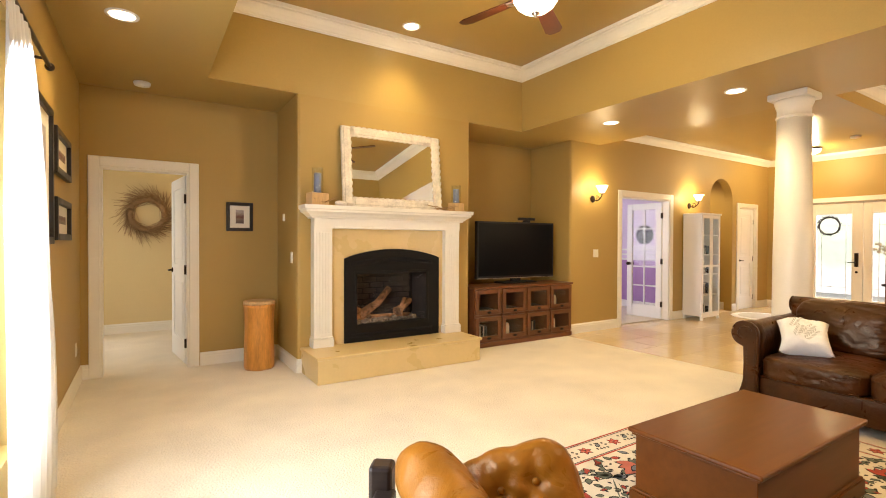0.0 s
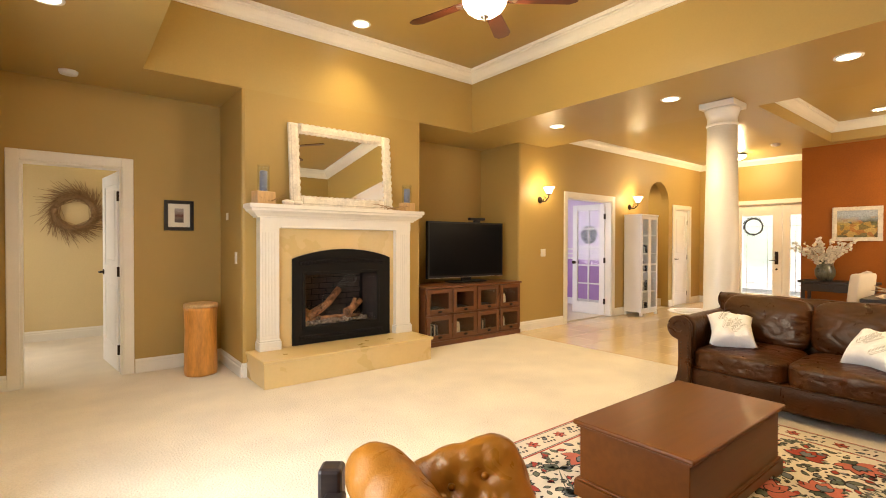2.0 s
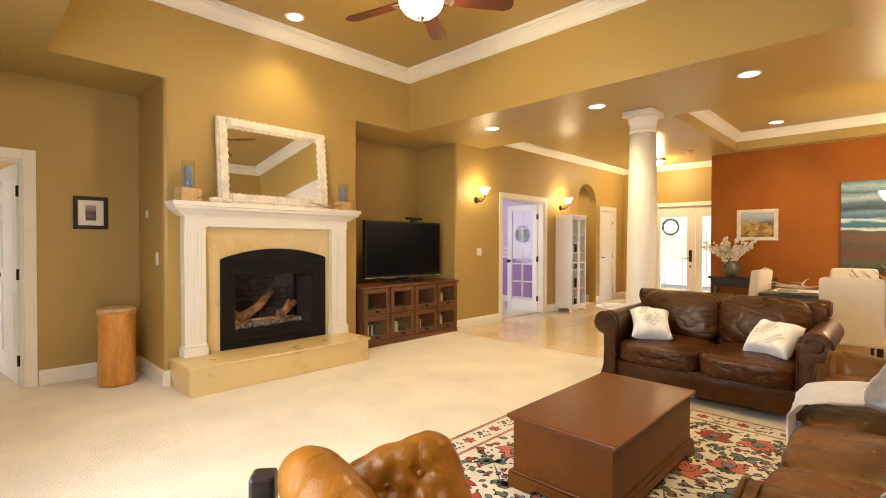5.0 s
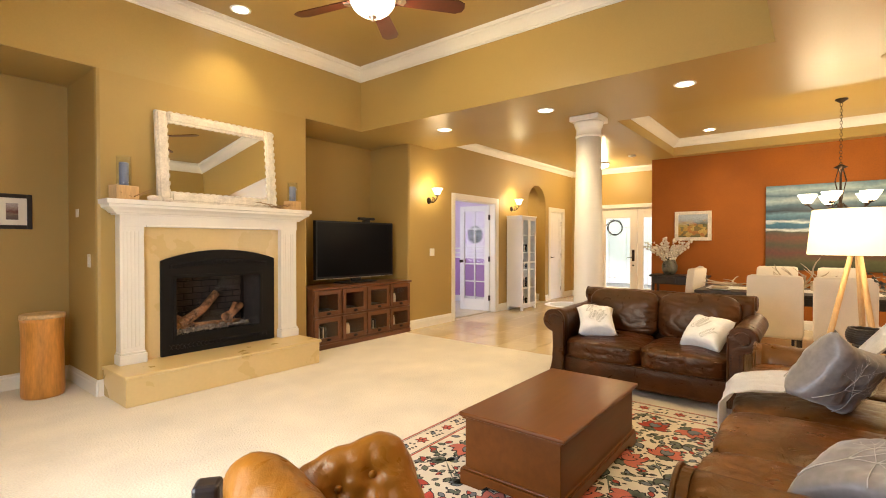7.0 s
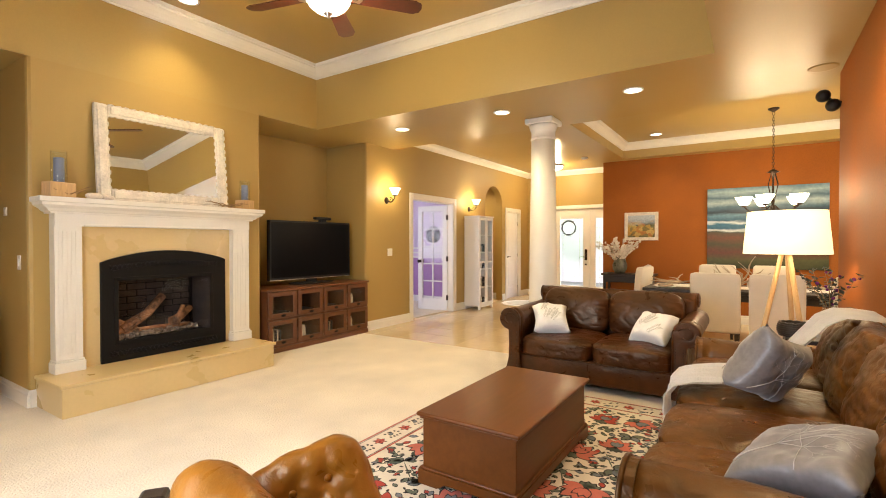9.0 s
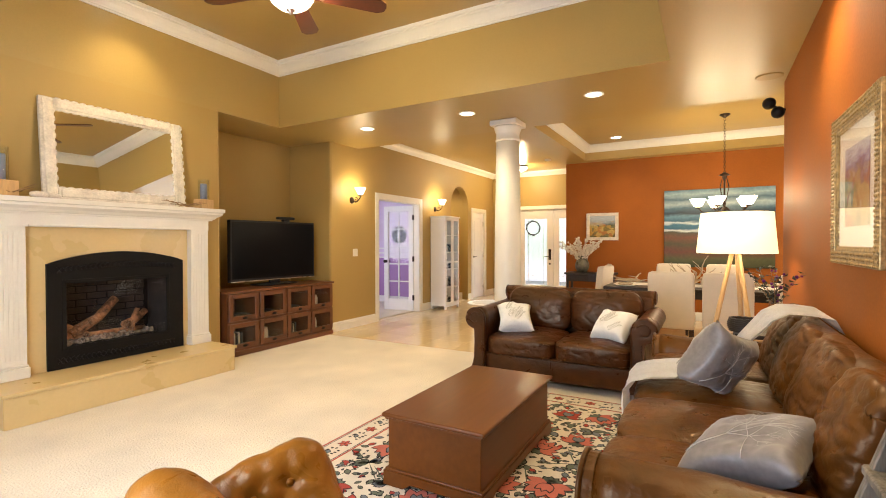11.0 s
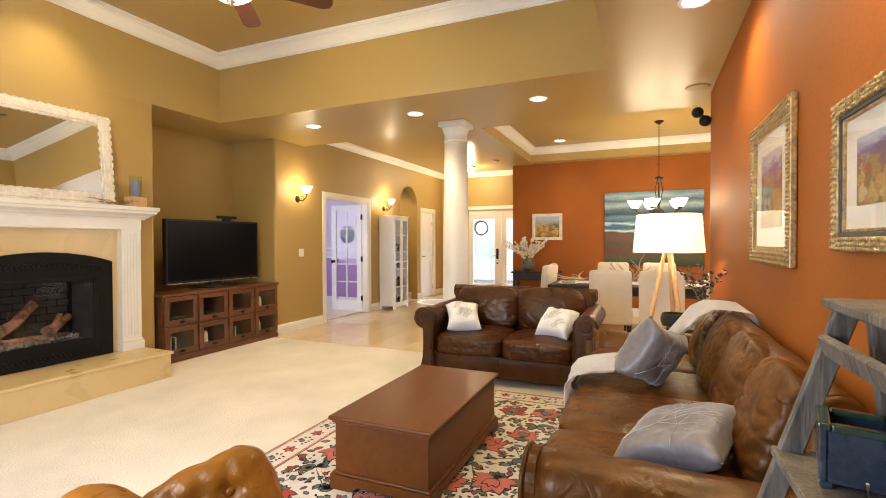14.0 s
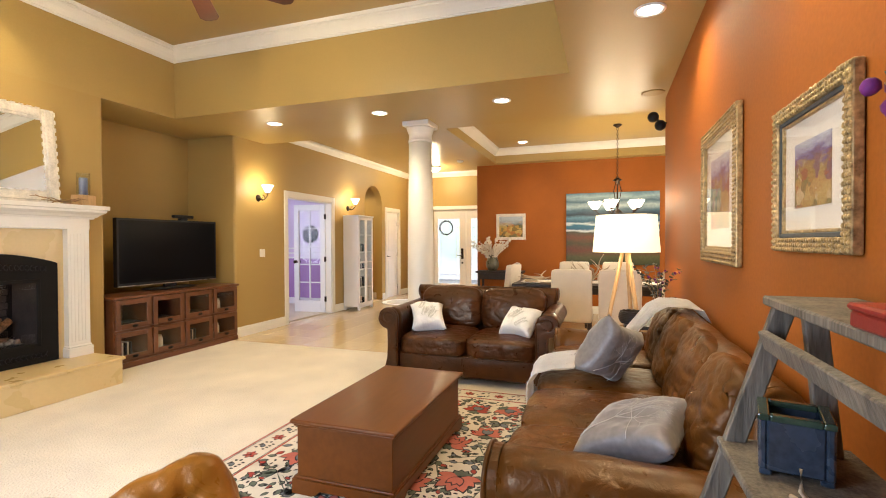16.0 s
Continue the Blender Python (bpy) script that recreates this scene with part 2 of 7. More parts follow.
def thin_glass(name, tint=(1, 1, 1), mirror=0.025, rough=0.02):
    """A thin clear sheet: it lets light straight through and mirrors by its angle."""
    m = bpy.data.materials.new(name)
    m.use_nodes = True
    n, l = m.node_tree.nodes, m.node_tree.links
    tr, gl, lw, mx = n.new("ShaderNodeBsdfTransparent"), n.new("ShaderNodeBsdfGlossy"), n.new("ShaderNodeLayerWeight"), n.new("ShaderNodeMixShader")
    tr.inputs[0].default_value, gl.inputs["Roughness"].default_value = (*tint, 1), rough
    power, gain = n.new("ShaderNodeMath"), n.new("ShaderNodeMath")
    power.operation, gain.operation = "POWER", "MULTIPLY_ADD"
    power.inputs[1].default_value, gain.inputs[1].default_value, gain.inputs[2].default_value = 4.0, 0.45, mirror
    l.new(lw.outputs["Facing"], power.inputs[0])
    l.new(power.outputs[0], gain.inputs[0])
    l.new(gain.outputs[0], mx.inputs[0])
    l.new(tr.outputs[0], mx.inputs[1])
    l.new(gl.outputs[0], mx.inputs[2])
    l.new(mx.outputs[0], n["Material Output"].inputs[0])
    return m


TAN = mat("tan_paint", (0.415, 0.282, 0.086), 0.5, 0.06, 0.8, 140, 0.06, spec=0.4)
CEIL = mat("tan_ceiling_paint", (0.415, 0.287, 0.088), 0.36, 0.04, 0.7, 90, 0.0, spec=0.5)
ORANGE = mat("terracotta_paint", (0.330, 0.099, 0.0095), 0.6, 0.12, 1.6, 60, 0.03, spec=0.25)
LILAC = mat("lilac_paint", (0.70, 0.60, 0.76), 0.5, 0.05, 1.0, 90, 0.05)
VIOLET = mat("violet_paint", (0.42, 0.24, 0.52), 0.5, 0.05, 1.0, 90, 0.05)
CREAMWALL = mat("cream_paint", (0.66, 0.53, 0.28), 0.5, 0.04, 1.0, 90, 0.05)
WHITE = mat("white_trim_paint", (0.80, 0.77, 0.68), 0.35, 0.03, 3.0, 80, 0.03)
PURE = mat("white_lacquer", (0.82, 0.82, 0.80), 0.48, 0.03, 3.0, 80, 0.03)
CARPET = mat("cream_carpet", (0.76, 0.68, 0.53), 0.95, 0.11, 2.2, 75, 1.0, sheen=0.3, relief=0.05)
TILE = mat("polished_travertine", (0.70, 0.56, 0.34), 0.07, 0.05, 1.6, 14, 0.0, island=True, spec=0.6)
GROUT = mat("grout", (0.52, 0.42, 0.27), 0.8, 0.1, 8, 120, 0.2)
MARBLE = mat("honed_cream_marble", (0.66, 0.50, 0.235), 0.30, 0.03, 2.4, 40, 0.0)
IRON = mat("black_iron", (0.007, 0.0065, 0.0065), 0.55, 0.2, 8, 120, 0.08, spec=0.2)
SOOT = mat("firebox_brick", (0.055, 0.042, 0.033), 0.8, 0.3, 9, 60, 0.3)
BRONZE = mat("oil_rubbed_bronze", (0.035, 0.022, 0.014), 0.38, 0.2, 10, 90, 0.05, metal=0.8)
NICKEL = mat("brushed_nickel", (0.55, 0.50, 0.42), 0.3, 0.1, 10, 120, 0.03, metal=1.0)
CHERRY = mat("cherry_wood", (0.130, 0.039, 0.0040), 0.36, 0.14, 1.6, 12, 0.0, stretch=(0.25, 2.6, 2.6), spec=0.30)
CONSOLEW = mat("walnut_brown_wood", (0.135, 0.046, 0.015), 0.34, 0.25, 4, 30, 0.05, stretch=(0.3, 3, 3), coat=0.1)
BLADEW = mat("mahogany_blade", (0.0650, 0.0140, 0.0060), 0.35, 0.2, 5, 30, 0.03)
DARKW = mat("espresso_wood", (0.022, 0.014, 0.012), 0.4, 0.25, 5, 40, 0.05, stretch=(0.3, 3, 3))
LIGHTW = mat("pale_ash_wood", (0.58, 0.37, 0.16), 0.45, 0.15, 5, 40, 0.05, stretch=(3, 3, 0.3))
GREYW = mat("weathered_grey_wood", (0.155, 0.132, 0.100), 0.7, 0.45, 5, 30, 0.35, stretch=(4, 4, 0.5))
STUMPW = mat("peeled_log_wood", (0.60, 0.27, 0.055), 0.33, 0.24, 6, 30, 0.06, stretch=(2, 2, 0.4), relief=0.10)
STUMPTOP = mat("pale_log_end", (0.60, 0.40, 0.20), 0.5, 0.25, 14, 60, 0.1)
LEATHER = leather("dark_brown_leather", (0.046, 0.0125, 0.0024), 0.33, 0.20, 1.45)
LEATHER2 = leather("saddle_brown_leather", (0.086, 0.0290, 0.0033), 0.33, 0.24, 1.5)
TANLEA = leather("tan_polished_leather", (0.25, 0.092, 0.009), 0.31, 0.2, 1.3)
CREAMF = mat("cream_upholstery", (0.74, 0.66, 0.54), 0.85, 0.05, 5, 160, 0.3, sheen=0.2)
WHITEF = mat("white_cotton", (0.86, 0.85, 0.81), 0.9, 0.06, 10, 220, 0.4, sheen=0.2)
LEAFPRINT = mat("grey_leaf_print", (0.55, 0.54, 0.49), 0.9, 0.1, 12, 200, 0.3)
GREYF = mat("silver_grey_satin", (0.195, 0.180, 0.180), 0.40, 0.22, 4, 40, 0.05, sheen=0.4, relief=0.25)
SILVER = mat("silver_thread", (0.50, 0.49, 0.49), 0.4, 0.08, 20, 120, 0.2)
KNIT = mat("white_knit", (0.92, 0.92, 0.95), 0.95, 0.05, 14, 190, 0.7)
SCREEN = mat("black_glass_screen", (0.004, 0.004, 0.005), 0.2, 0.1, 3, 50, 0.0, spec=0.08)
PLASTIC = mat("black_plastic", (0.009, 0.009, 0.010), 0.4, 0.1, 6, 90, 0.03, spec=0.25)
SWITCH = mat("ivory_plastic", (0.80, 0.76, 0.66), 0.35, 0.02, 6, 60, 0.0)
GOLD = mat("antique_gold_leaf", (0.46, 0.33, 0.15), 0.42, 0.4, 40, 70, 0.25, metal=0.65)
BLUEGREY = mat("blue_grey_paint", (0.05, 0.06, 0.065), 0.5, 0.2, 10, 60, 0.05)
MATBOARD = mat("white_mat_board", (0.78, 0.74, 0.64), 0.8, 0.03, 6, 120, 0.05)
WHITEWASH = mat("whitewashed_wood", (0.74, 0.68, 0.57), 0.6, 0.16, 14, 60, 0.4)
MIRROR = bpy.data.materials.new("mirror_glass")
MIRROR.use_nodes = True
MIRROR.node_tree.nodes["Principled BSDF"].inputs["Metallic"].default_value = 1
MIRROR.node_tree.nodes["Principled BSDF"].inputs["Roughness"].default_value = 0.01
MIRROR.node_tree.nodes["Principled BSDF"].inputs["Base Color"].default_value = (0.85, 0.86, 0.85, 1)
GLASS = thin_glass("window_glass")
PICGLASS = thin_glass("picture_glass", mirror=0.04)
VASEGLASS = thin_glass("clear_glass", (0.95, 0.97, 0.98))
CANGLOW = glow("lit_lamp_lens", (1.0, 0.86, 0.62), 14)
SHADEGLOW = glow("lit_frosted_glass", (1.0, 0.80, 0.50), 6)
BOWLGLOW = glow("lit_alabaster_glass", (1.0, 0.88, 0.66), 7)
LAMPGLOW = glow("lit_linen_shade", (1.0, 0.80, 0.42), 1.5)
CANDLE = mat("slate_blue_wax", (0.20, 0.23, 0.32), 0.5, 0.12, 10, 60, 0.05)
SHELL = mat("sea_shell", (0.70, 0.62, 0.52), 0.45, 0.15, 20, 80, 0.2)
TWIG = mat("dry_twig", (0.34, 0.21, 0.10), 0.8, 0.25, 30, 90, 0.3)
DRIFT = mat("pale_driftwood", (0.50, 0.40, 0.28), 0.75, 0.2, 15, 70, 0.3)
GREENGLZ = mat("green_glaze", (0.035, 0.065, 0.045), 0.15, 0.3, 9, 60, 0.05, coat=0.5)
BLUEGLZ = mat("blue_grey_glaze", (0.032, 0.048, 0.075), 0.28, 0.35, 7, 60, 0.1, coat=0.3)
REDBOX = mat("red_lacquer", (0.24, 0.014, 0.008), 0.35, 0.12, 6, 60, 0.05)
LEAFG = mat("eucalyptus_leaf", (0.075, 0.085, 0.065), 0.6, 0.3, 20, 60, 0.05)
BLOSSOM = mat("white_blossom", (0.78, 0.72, 0.62), 0.8, 0.08, 20, 60, 0.1)
PURPLE = mat("purple_petal", (0.16, 0.015, 0.16), 0.7, 0.3, 25, 60, 0.2)
EMBER = mat("ceramic_log", (0.40, 0.19, 0.085), 0.85, 0.6, 9, 40, 0.5)


# ---- the structure ----
XL, YO, YF, YB, ZS, ZC = -0.03, -0.60, 4.85, 5.68, 2.81, 3.615
XH, XT, YT, XS2 = 4.76, 0.98, 0.29, 6.33      # header, tray edges, end of the lowered soffit
XE, ZF, XD, YBEAM, YTRAY, YDS = 11.7, 3.07, 9.48, 2.38, 1.97, -2.75
XO = 5.87                                     # end of the terracotta wall
CARPET_END = 5.57

bm = B()
box(bm, XL - 0.4, YDS - 0.2, -0.2, CARPET_END, YB + 3.0, 0)
carpet_floor = struct("floor", bm, CARPET, "cream cut-pile wall-to-wall carpet", "floor")
bm = B()
box(bm, CARPET_END + 0.002, YDS - 0.2, -0.2, XE + 0.3, YB + 3.0, -0.006)
tile_floor = struct("floor_hall", bm, GROUT, "polished cream travertine tiled hall floor", "floor")

# left wall with its window
bm = B()
box(bm, XL - 0.2, YO - 0.2, 0, XL, 1.05, ZS)
box(bm, XL - 0.2, 1.05, 0, XL, 3.05, 0.35)
box(bm, XL - 0.2, 1.05, 2.35, XL, 3.05, ZS)
box(bm, XL - 0.2, 3.05, 0, XL, YB, ZS)
struct("wall_west", bm, TAN, "tan painted wall with a tall window", "wall")
win = thing("window_1", "white framed window behind sheer curtains", "window", kind="structure")
bm = B()
for y0, y1, z0, z1 in ((1.05, 3.05, 0.35, 0.41), (1.05, 3.05, 2.29, 2.35), (1.05, 1.11, 0.41, 2.29), (2.99, 3.05, 0.41, 2.29), (2.02, 2.08, 0.41, 2.29)):
    box(bm, XL - 0.14, y0, z0, XL - 0.06, y1, z1, 0.006)
part("window_frame", bm, PURE, win)
for y0, y1 in ((1.11, 2.02), (2.08, 2.99)):
    g = part("pane", box(B(), XL - 0.105, y0, 0.41, XL - 0.099, y1, 2.29), GLASS, win)
    g.visible_shadow = False

# fireplace wall: alcove, chimney breast, niche, hall wall
bm = B()
box(bm, XL - 0.2, YB, 0, 0.125, YB + 0.15, ZS)
box(bm, 0.125, YB, 2.05, 0.885, YB + 0.15, ZS)
box(bm, 0.885, YB, 0, 1.785, YB + 0.15, ZS)
struct("wall_alcove", bm, TAN, "tan painted alcove wall with a doorway", "wall")
bm = B()
sweep(bm, [(1.785 + 0.03, YF), (1.785 + 0.009, YF + 0.009), (1.785, YF + 0.03), (1.785, YB + 0.15), (2.33, YB + 0.15), (2.33, YF)], [lambda u, v, z=z: (u, v, z) for z in (0, ZS)])
sweep(bm, [(3.31, YF), (3.31, YB + 0.15), (3.905, YB + 0.15), (3.905, YF + 0.03), (3.905 - 0.009, YF + 0.009), (3.905 - 0.03, YF)], [lambda u, v, z=z: (u, v, z) for z in (0, ZS)])
box(bm, 2.33, YF, 1.04, 3.31, YB + 0.15, ZS)
box(bm, 2.33, YF, 0, 3.31, YB + 0.15, 0.38)
box(bm, 2.33, YF + 0.42, 0.38, 3.31, YB + 0.15, 1.04)
struct("wall_chimney_breast", bm, TAN, "tan painted chimney breast with rounded corners", "wall")
bm = B()
box(bm, 3.905, YB, 0, 5.70, YB + 0.15, ZS)
struct("wall_niche", bm, TAN, "tan painted back wall of the television niche", "wall")
bm = B()
sweep(bm, [(5.70, YB + 0.15), (5.70, YF + 0.03), (5.709, YF + 0.009), (5.73, YF), (6.85, YF), (6.85, YF + 0.15), (5.9, YF + 0.15), (5.9, YB + 0.15)],
      [lambda u, v, z=z: (u, v, z) for z in (0, ZS)])
box(bm, 5.85, YF, ZS, 6.85, YF + 0.15, ZF + 0.1)
box(bm, 6.85, YF, 2.07, 8.14, YF + 0.15, ZF + 0.1)
box(bm, 8.14, YF, 0, 9.43, YF + 0.15, ZF + 0.1)
box(bm, 10.25, YF, 0, 10.49, YF + 0.15, ZF + 0.1)
box(bm, 10.49, YF, 2.05, 11.16, YF + 0.15, ZF + 0.1)
box(bm, 11.16, YF, 0, XE + 0.2, YF + 0.15, ZF + 0.1)
# arch over the passage
pts = [(9.43, ZF + 0.1), (9.43, 2.16)]
for i in range(0, 17):
    a = math.pi * (1 - i / 16)
    pts.append((9.84 + 0.41 * math.cos(a), 2.16 + 0.41 * math.sin(a)))
pts += [(10.25, 2.16), (10.25, ZF + 0.1)]
loops = []
for y in (YF, YF + 0.15):
    loops.append([bm.verts.new((x, y, z)) for x, z in pts])
for k in range(1, len(pts) - 2):
    bm.faces.new((loops[0][k], loops[0][k + 1], loops[1][k + 1], loops[1][k]))
for lp in loops:
    n = len(lp)
    for k in range(1, n - 2):
        top0 = bm.verts.new((lp[k].co.x, lp[k].co.y, ZF + 0.1))
        top1 = bm.verts.new((lp[k + 1].co.x, lp[k].co.y, ZF + 0.1))
        if (top0.co - top1.co).length > 1e-4:
            bm.faces.new((lp[k], lp[k + 1], top1, top0))
struct("wall_hall", bm, TAN, "tan painted hall wall with doorways and an arched passage", "wall")

# passage behind the arch
bm = B()
box(bm, 9.2, YF + 1.25, 0, 10.6, YF + 1.35, ZF)
box(bm, 9.2, YF + 0.15, 0, 9.3, YF + 1.25, ZF)
box(bm, 10.42, YF + 0.15, 0, 10.48, YF + 1.25, ZF)
struct("wall_passage", bm, TAN, "tan painted walls of the short passage behind the arch", "wall")
bm = B()
box(bm, 9.2, YF + 0.15, 2.75, 10.6, YF + 1.35, 2.8)
struct("ceiling_passage", bm, CEIL, "tan ceiling of the passage", "ceiling")

# front door wall
bm = B()
box(bm, XE, 4.12, 0, XE + 0.2, YF, ZF + 0.1)
box(bm, XE, 2.42, 2.13, XE + 0.2, 4.12, ZF + 0.1)
box(bm, XE, YBEAM - 0.2, 0, XE + 0.2, 2.42, ZF + 0.1)
struct("wall_front", bm, TAN, "tan painted entry wall with glazed double doors", "wall")
# dining walls
bm = B()
box(bm, XD, YDS - 0.2, 0, XE, YBEAM - 0.0, ZF + 0.1)
struct("wall_dining", bm, ORANGE, "terracotta painted dining room wall", "wall")
bm = B()
box(bm, 5.6, YDS - 0.2, 0, 6.5, YDS, ZF + 0.1)
box(bm, 8.6, YDS - 0.2, 0, XD, YDS, ZF + 0.1)
box(bm, 6.5, YDS - 0.2, 0, 8.6, YDS, 0.6)
box(bm, 6.5, YDS - 0.2, 2.3, 8.6, YDS, ZF + 0.1)
struct("wall_dining_end", bm, ORANGE, "terracotta painted end wall of the dining room", "wall")
bm = B()
box(bm, XL - 0.2, YO - 0.15, 0, XO, YO, ZS, 0.0)
struct("wall_terracotta", bm, ORANGE, "terracotta painted living room wall hung with pictures", "wall")
bm = B()
box(bm, XO - 0.15, YDS, 0, XO, YO - 0.15, ZS)
struct("wall_dining_side", bm, TAN, "tan painted side wall of the dining room", "wall")

# assumed window out of view, added to light the soffit, column and hall
win2 = thing("window_2", "assumed white framed dining room window, out of view", "window", kind="structure")
bm = B()
for a, b, c, d in ((6.5, 8.6, 0.6, 0.66), (6.5, 8.6, 2.24, 2.3), (6.5, 6.56, 0.66, 2.24), (8.54, 8.6, 0.66, 2.24), (7.52, 7.58, 0.66, 2.24)):
    box(bm, a, YDS - 0.14, c, b, YDS - 0.06, d, 0.006)
part("window_frame", bm, PURE, win2)
for a, b in ((6.56, 7.52), (7.58, 8.54)):
    part("pane", box(B(), a, YDS - 0.105, 0.66, b, YDS - 0.099, 2.24), GLASS, win2).visible_shadow = False
bm = B()
box(bm, 5.95, YF + 0.15, -0.1, 9.06, 8.3, 0.004)
struct("floor_study", bm, CARPET, "pale carpet of the study", "floor")

# ceilings
bm = B()
box(bm, XL - 0.2, YO - 0.2, ZC, XH + 0.2, YF + 0.3, ZC + 0.1)
box(bm, XT - 0.12, YT - 0.12, ZS + 0.06, XT, YF, ZC)
box(bm, XT - 0.12, YT - 0.12, ZS + 0.06, XH + 0.12, YT, ZC)
box(bm, XH, YT, ZS + 0.06, XH + 0.12, YF, ZC)
box(bm, XT - 0.12, YF, ZS + 0.06, XH + 0.12, YF + 0.12, ZC)
box(bm, XL - 0.2, YO - 0.2, ZS, XT, YB + 0.15, ZS + 0.06)
box(bm, XT, YO - 0.2, ZS, XH, YT, ZS + 0.06)
box(bm, XT, YF, ZS, XH, YB + 0.15, ZS + 0.06)
box(bm, XH, YO - 0.2, ZS, XS2, YB + 0.15, ZS + 0.06)
struct("ceiling", bm, CEIL, "tan tray ceiling with lowered satin soffits", "ceiling")
bm = B()
box(bm, XS2 - 0.1, YTRAY, ZF, XE, YF, ZF + 0.1)
box(bm, XS2, YTRAY, ZS, XD, YBEAM, ZF)                       # beam from the column
box(bm, XS2 - 0.1, YDS, ZF, XD, YTRAY, ZF + 0.1)
box(bm, XD - 0.24, YDS, ZS, XD, YTRAY, ZF)
box(bm, XS2 - 0.1, YBEAM, ZS + 0.06, XS2, YF, ZF)
box(bm, XS2 - 0.1, YDS, ZS + 0.06, XS2, YTRAY, ZF)
box(bm, XO - 0.15, YDS, ZS, XS2, YO - 0.2, ZS + 0.06)
box(bm, XS2, YDS, ZS, XD - 0.24, YDS + 0.35, ZF)
struct("ceiling_hall", bm, CEIL, "tan hall and dining ceiling with a dropped beam", "ceiling")

# crown mouldings
CROWN = [(0, 0), (0.018, 0), (0.022, 0.014), (0.036, 0.018), (0.042, 0.032), (0.075, 0.075), (0.112, 0.105), (0.128, 0.112), (0.132, 0.13), (0.15, 0.134), (0.15, 0.178), (0, 0.178)]


def crown(name, corners, z0, s=1.0, inward=1):
    """Crown moulding round an axis-aligned loop or line of corners, mitred; inward is to its left."""
    bm = B()
    k = len(corners)
    closed = corners[0] == corners[-1]
    pts = [Vector((*c, 0)) for c in (corners[:-1] if closed else corners)]
    frames = []
    k = len(pts)
    for i, p in enumerate(pts):
        def side(a, b):
            d = (b - a).normalized()
            return Vector((-d.y, d.x, 0)) * inward
        if closed:
            s1, s2 = side(pts[i - 1], p), side(p, pts[(i + 1) % k])
        else:
            s1 = side(pts[max(i - 1, 0)], pts[max(i, 1)])
            s2 = side(pts[min(i, k - 2)], pts[min(i + 1, k - 1)])
        frames.append((p, (s1 + s2) if (s1 - s2).length > 0.1 else s1))
    if closed:
        frames.append(frames[0])
    sweep(bm, CROWN, [lambda u, v, p=p, n=n: p + n * u * s + Vector((0, 0, z0 + v * s)) for p, n in frames])
    return struct(name, bm, WHITE, "white painted stepped crown moulding", "crown moulding")


crown("trim_tray_crown", [(XT, YT), (XH, YT), (XH, YF), (XT, YF), (XT, YT)], ZC - 0.152, 0.85)
crown("trim_hall_crown", [(XS2, YF - 0.001), (XE - 0.001, YF - 0.001), (XE - 0.001, YBEAM)], ZF - 0.12, 0.66, -1)
crown("trim_dining_crown", [(XS2, YDS + 0.35), (XD - 0.24, YDS + 0.35), (XD - 0.24, YTRAY), (XS2, YTRAY), (XS2, YDS + 0.35)], ZF - 0.125, 0.7)


def baseboard(x0, y0, x1, y1, n=(0, -1), h=0.14):
    """A skirting from one point to another; n points into the room."""
    prof = [(0, 0), (0.016, 0), (0.016, h * 0.68), (0.012, h * 0.74), (0.012, h * 0.86), (0.006, h * 0.94), (0.004, h), (0, h)]
    bm = sweep(B(), prof, [lambda u, v, p=p: (p[0] + n[0] * u, p[1] + n[1] * u, v) for p in ((x0, y0), (x1, y1))])
    return struct("baseboard", bm, WHITE, "white painted moulded baseboard", "baseboard")


baseboard(XL, YB, 0.036, YB)
baseboard(0.985, YB, 1.785, YB)
baseboard(XL, 0, XL, YB, (1, 0))
baseboard(1.785, YF, 1.785, YB, (-1, 0))
baseboard(1.785, YF, 1.83, YF)
baseboard(3.70, YF, 3.905, YF)
baseboard(5.70, YF, 6.755, YF)
baseboard(8.24, YF, 9.43, YF)
baseboard(10.25, YF, 10.40, YF)
baseboard(11.25, YF, XE, YF)
baseboard(XE, 4.2, XE, YF, (-1, 0))
baseboard(9.3, YF + 1.25, 10.42, YF + 1.25)
baseboard(10.42, YF + 0.15, 10.42, YF + 1.25, (-1, 0))
baseboard(XD, YDS, XD, YBEAM, (-1, 0))
baseboard(XL, YO, XO, YO, (0, 1))


def casing(name, x0, x1, z1, y, w=0.092, t=0.02, depth=0.15, material=WHITE):
    """Door casing and jambs round an opening x0..x1 high z1 in a wall that faces -y at y."""
    th = thing(name, "white painted door casing and jambs", "door casing", kind="structure")
    for a, b, c, d in ((x0 - w, x0, 0, z1 + w), (x1, x1 + w, 0, z1 + w), (x0, x1, z1, z1 + w)):
        bm = B()
        box(bm, a, y - t, c, b, y, d, 0.005)
        part("casing_board", bm, material, th)
    for a, b, c, d in ((x0 - 0.001, x0 + 0.018, 0, z1), (x1 - 0.018, x1 + 0.001, 0, z1), (x0 + 0.018, x1 - 0.018, z1 - 0.018, z1)):
        part("jamb", box(B(), a, y - 0.002, c, b, y + depth + 0.002, d), material, th)
    return th


casing("trim_door_bedroom", 0.125, 0.885, 2.05, YB)
casing("trim_door_study", 6.85, 8.14, 2.07, YF)
casing("trim_door_closet", 10.49, 11.16, 2.05, YF, 0.085)


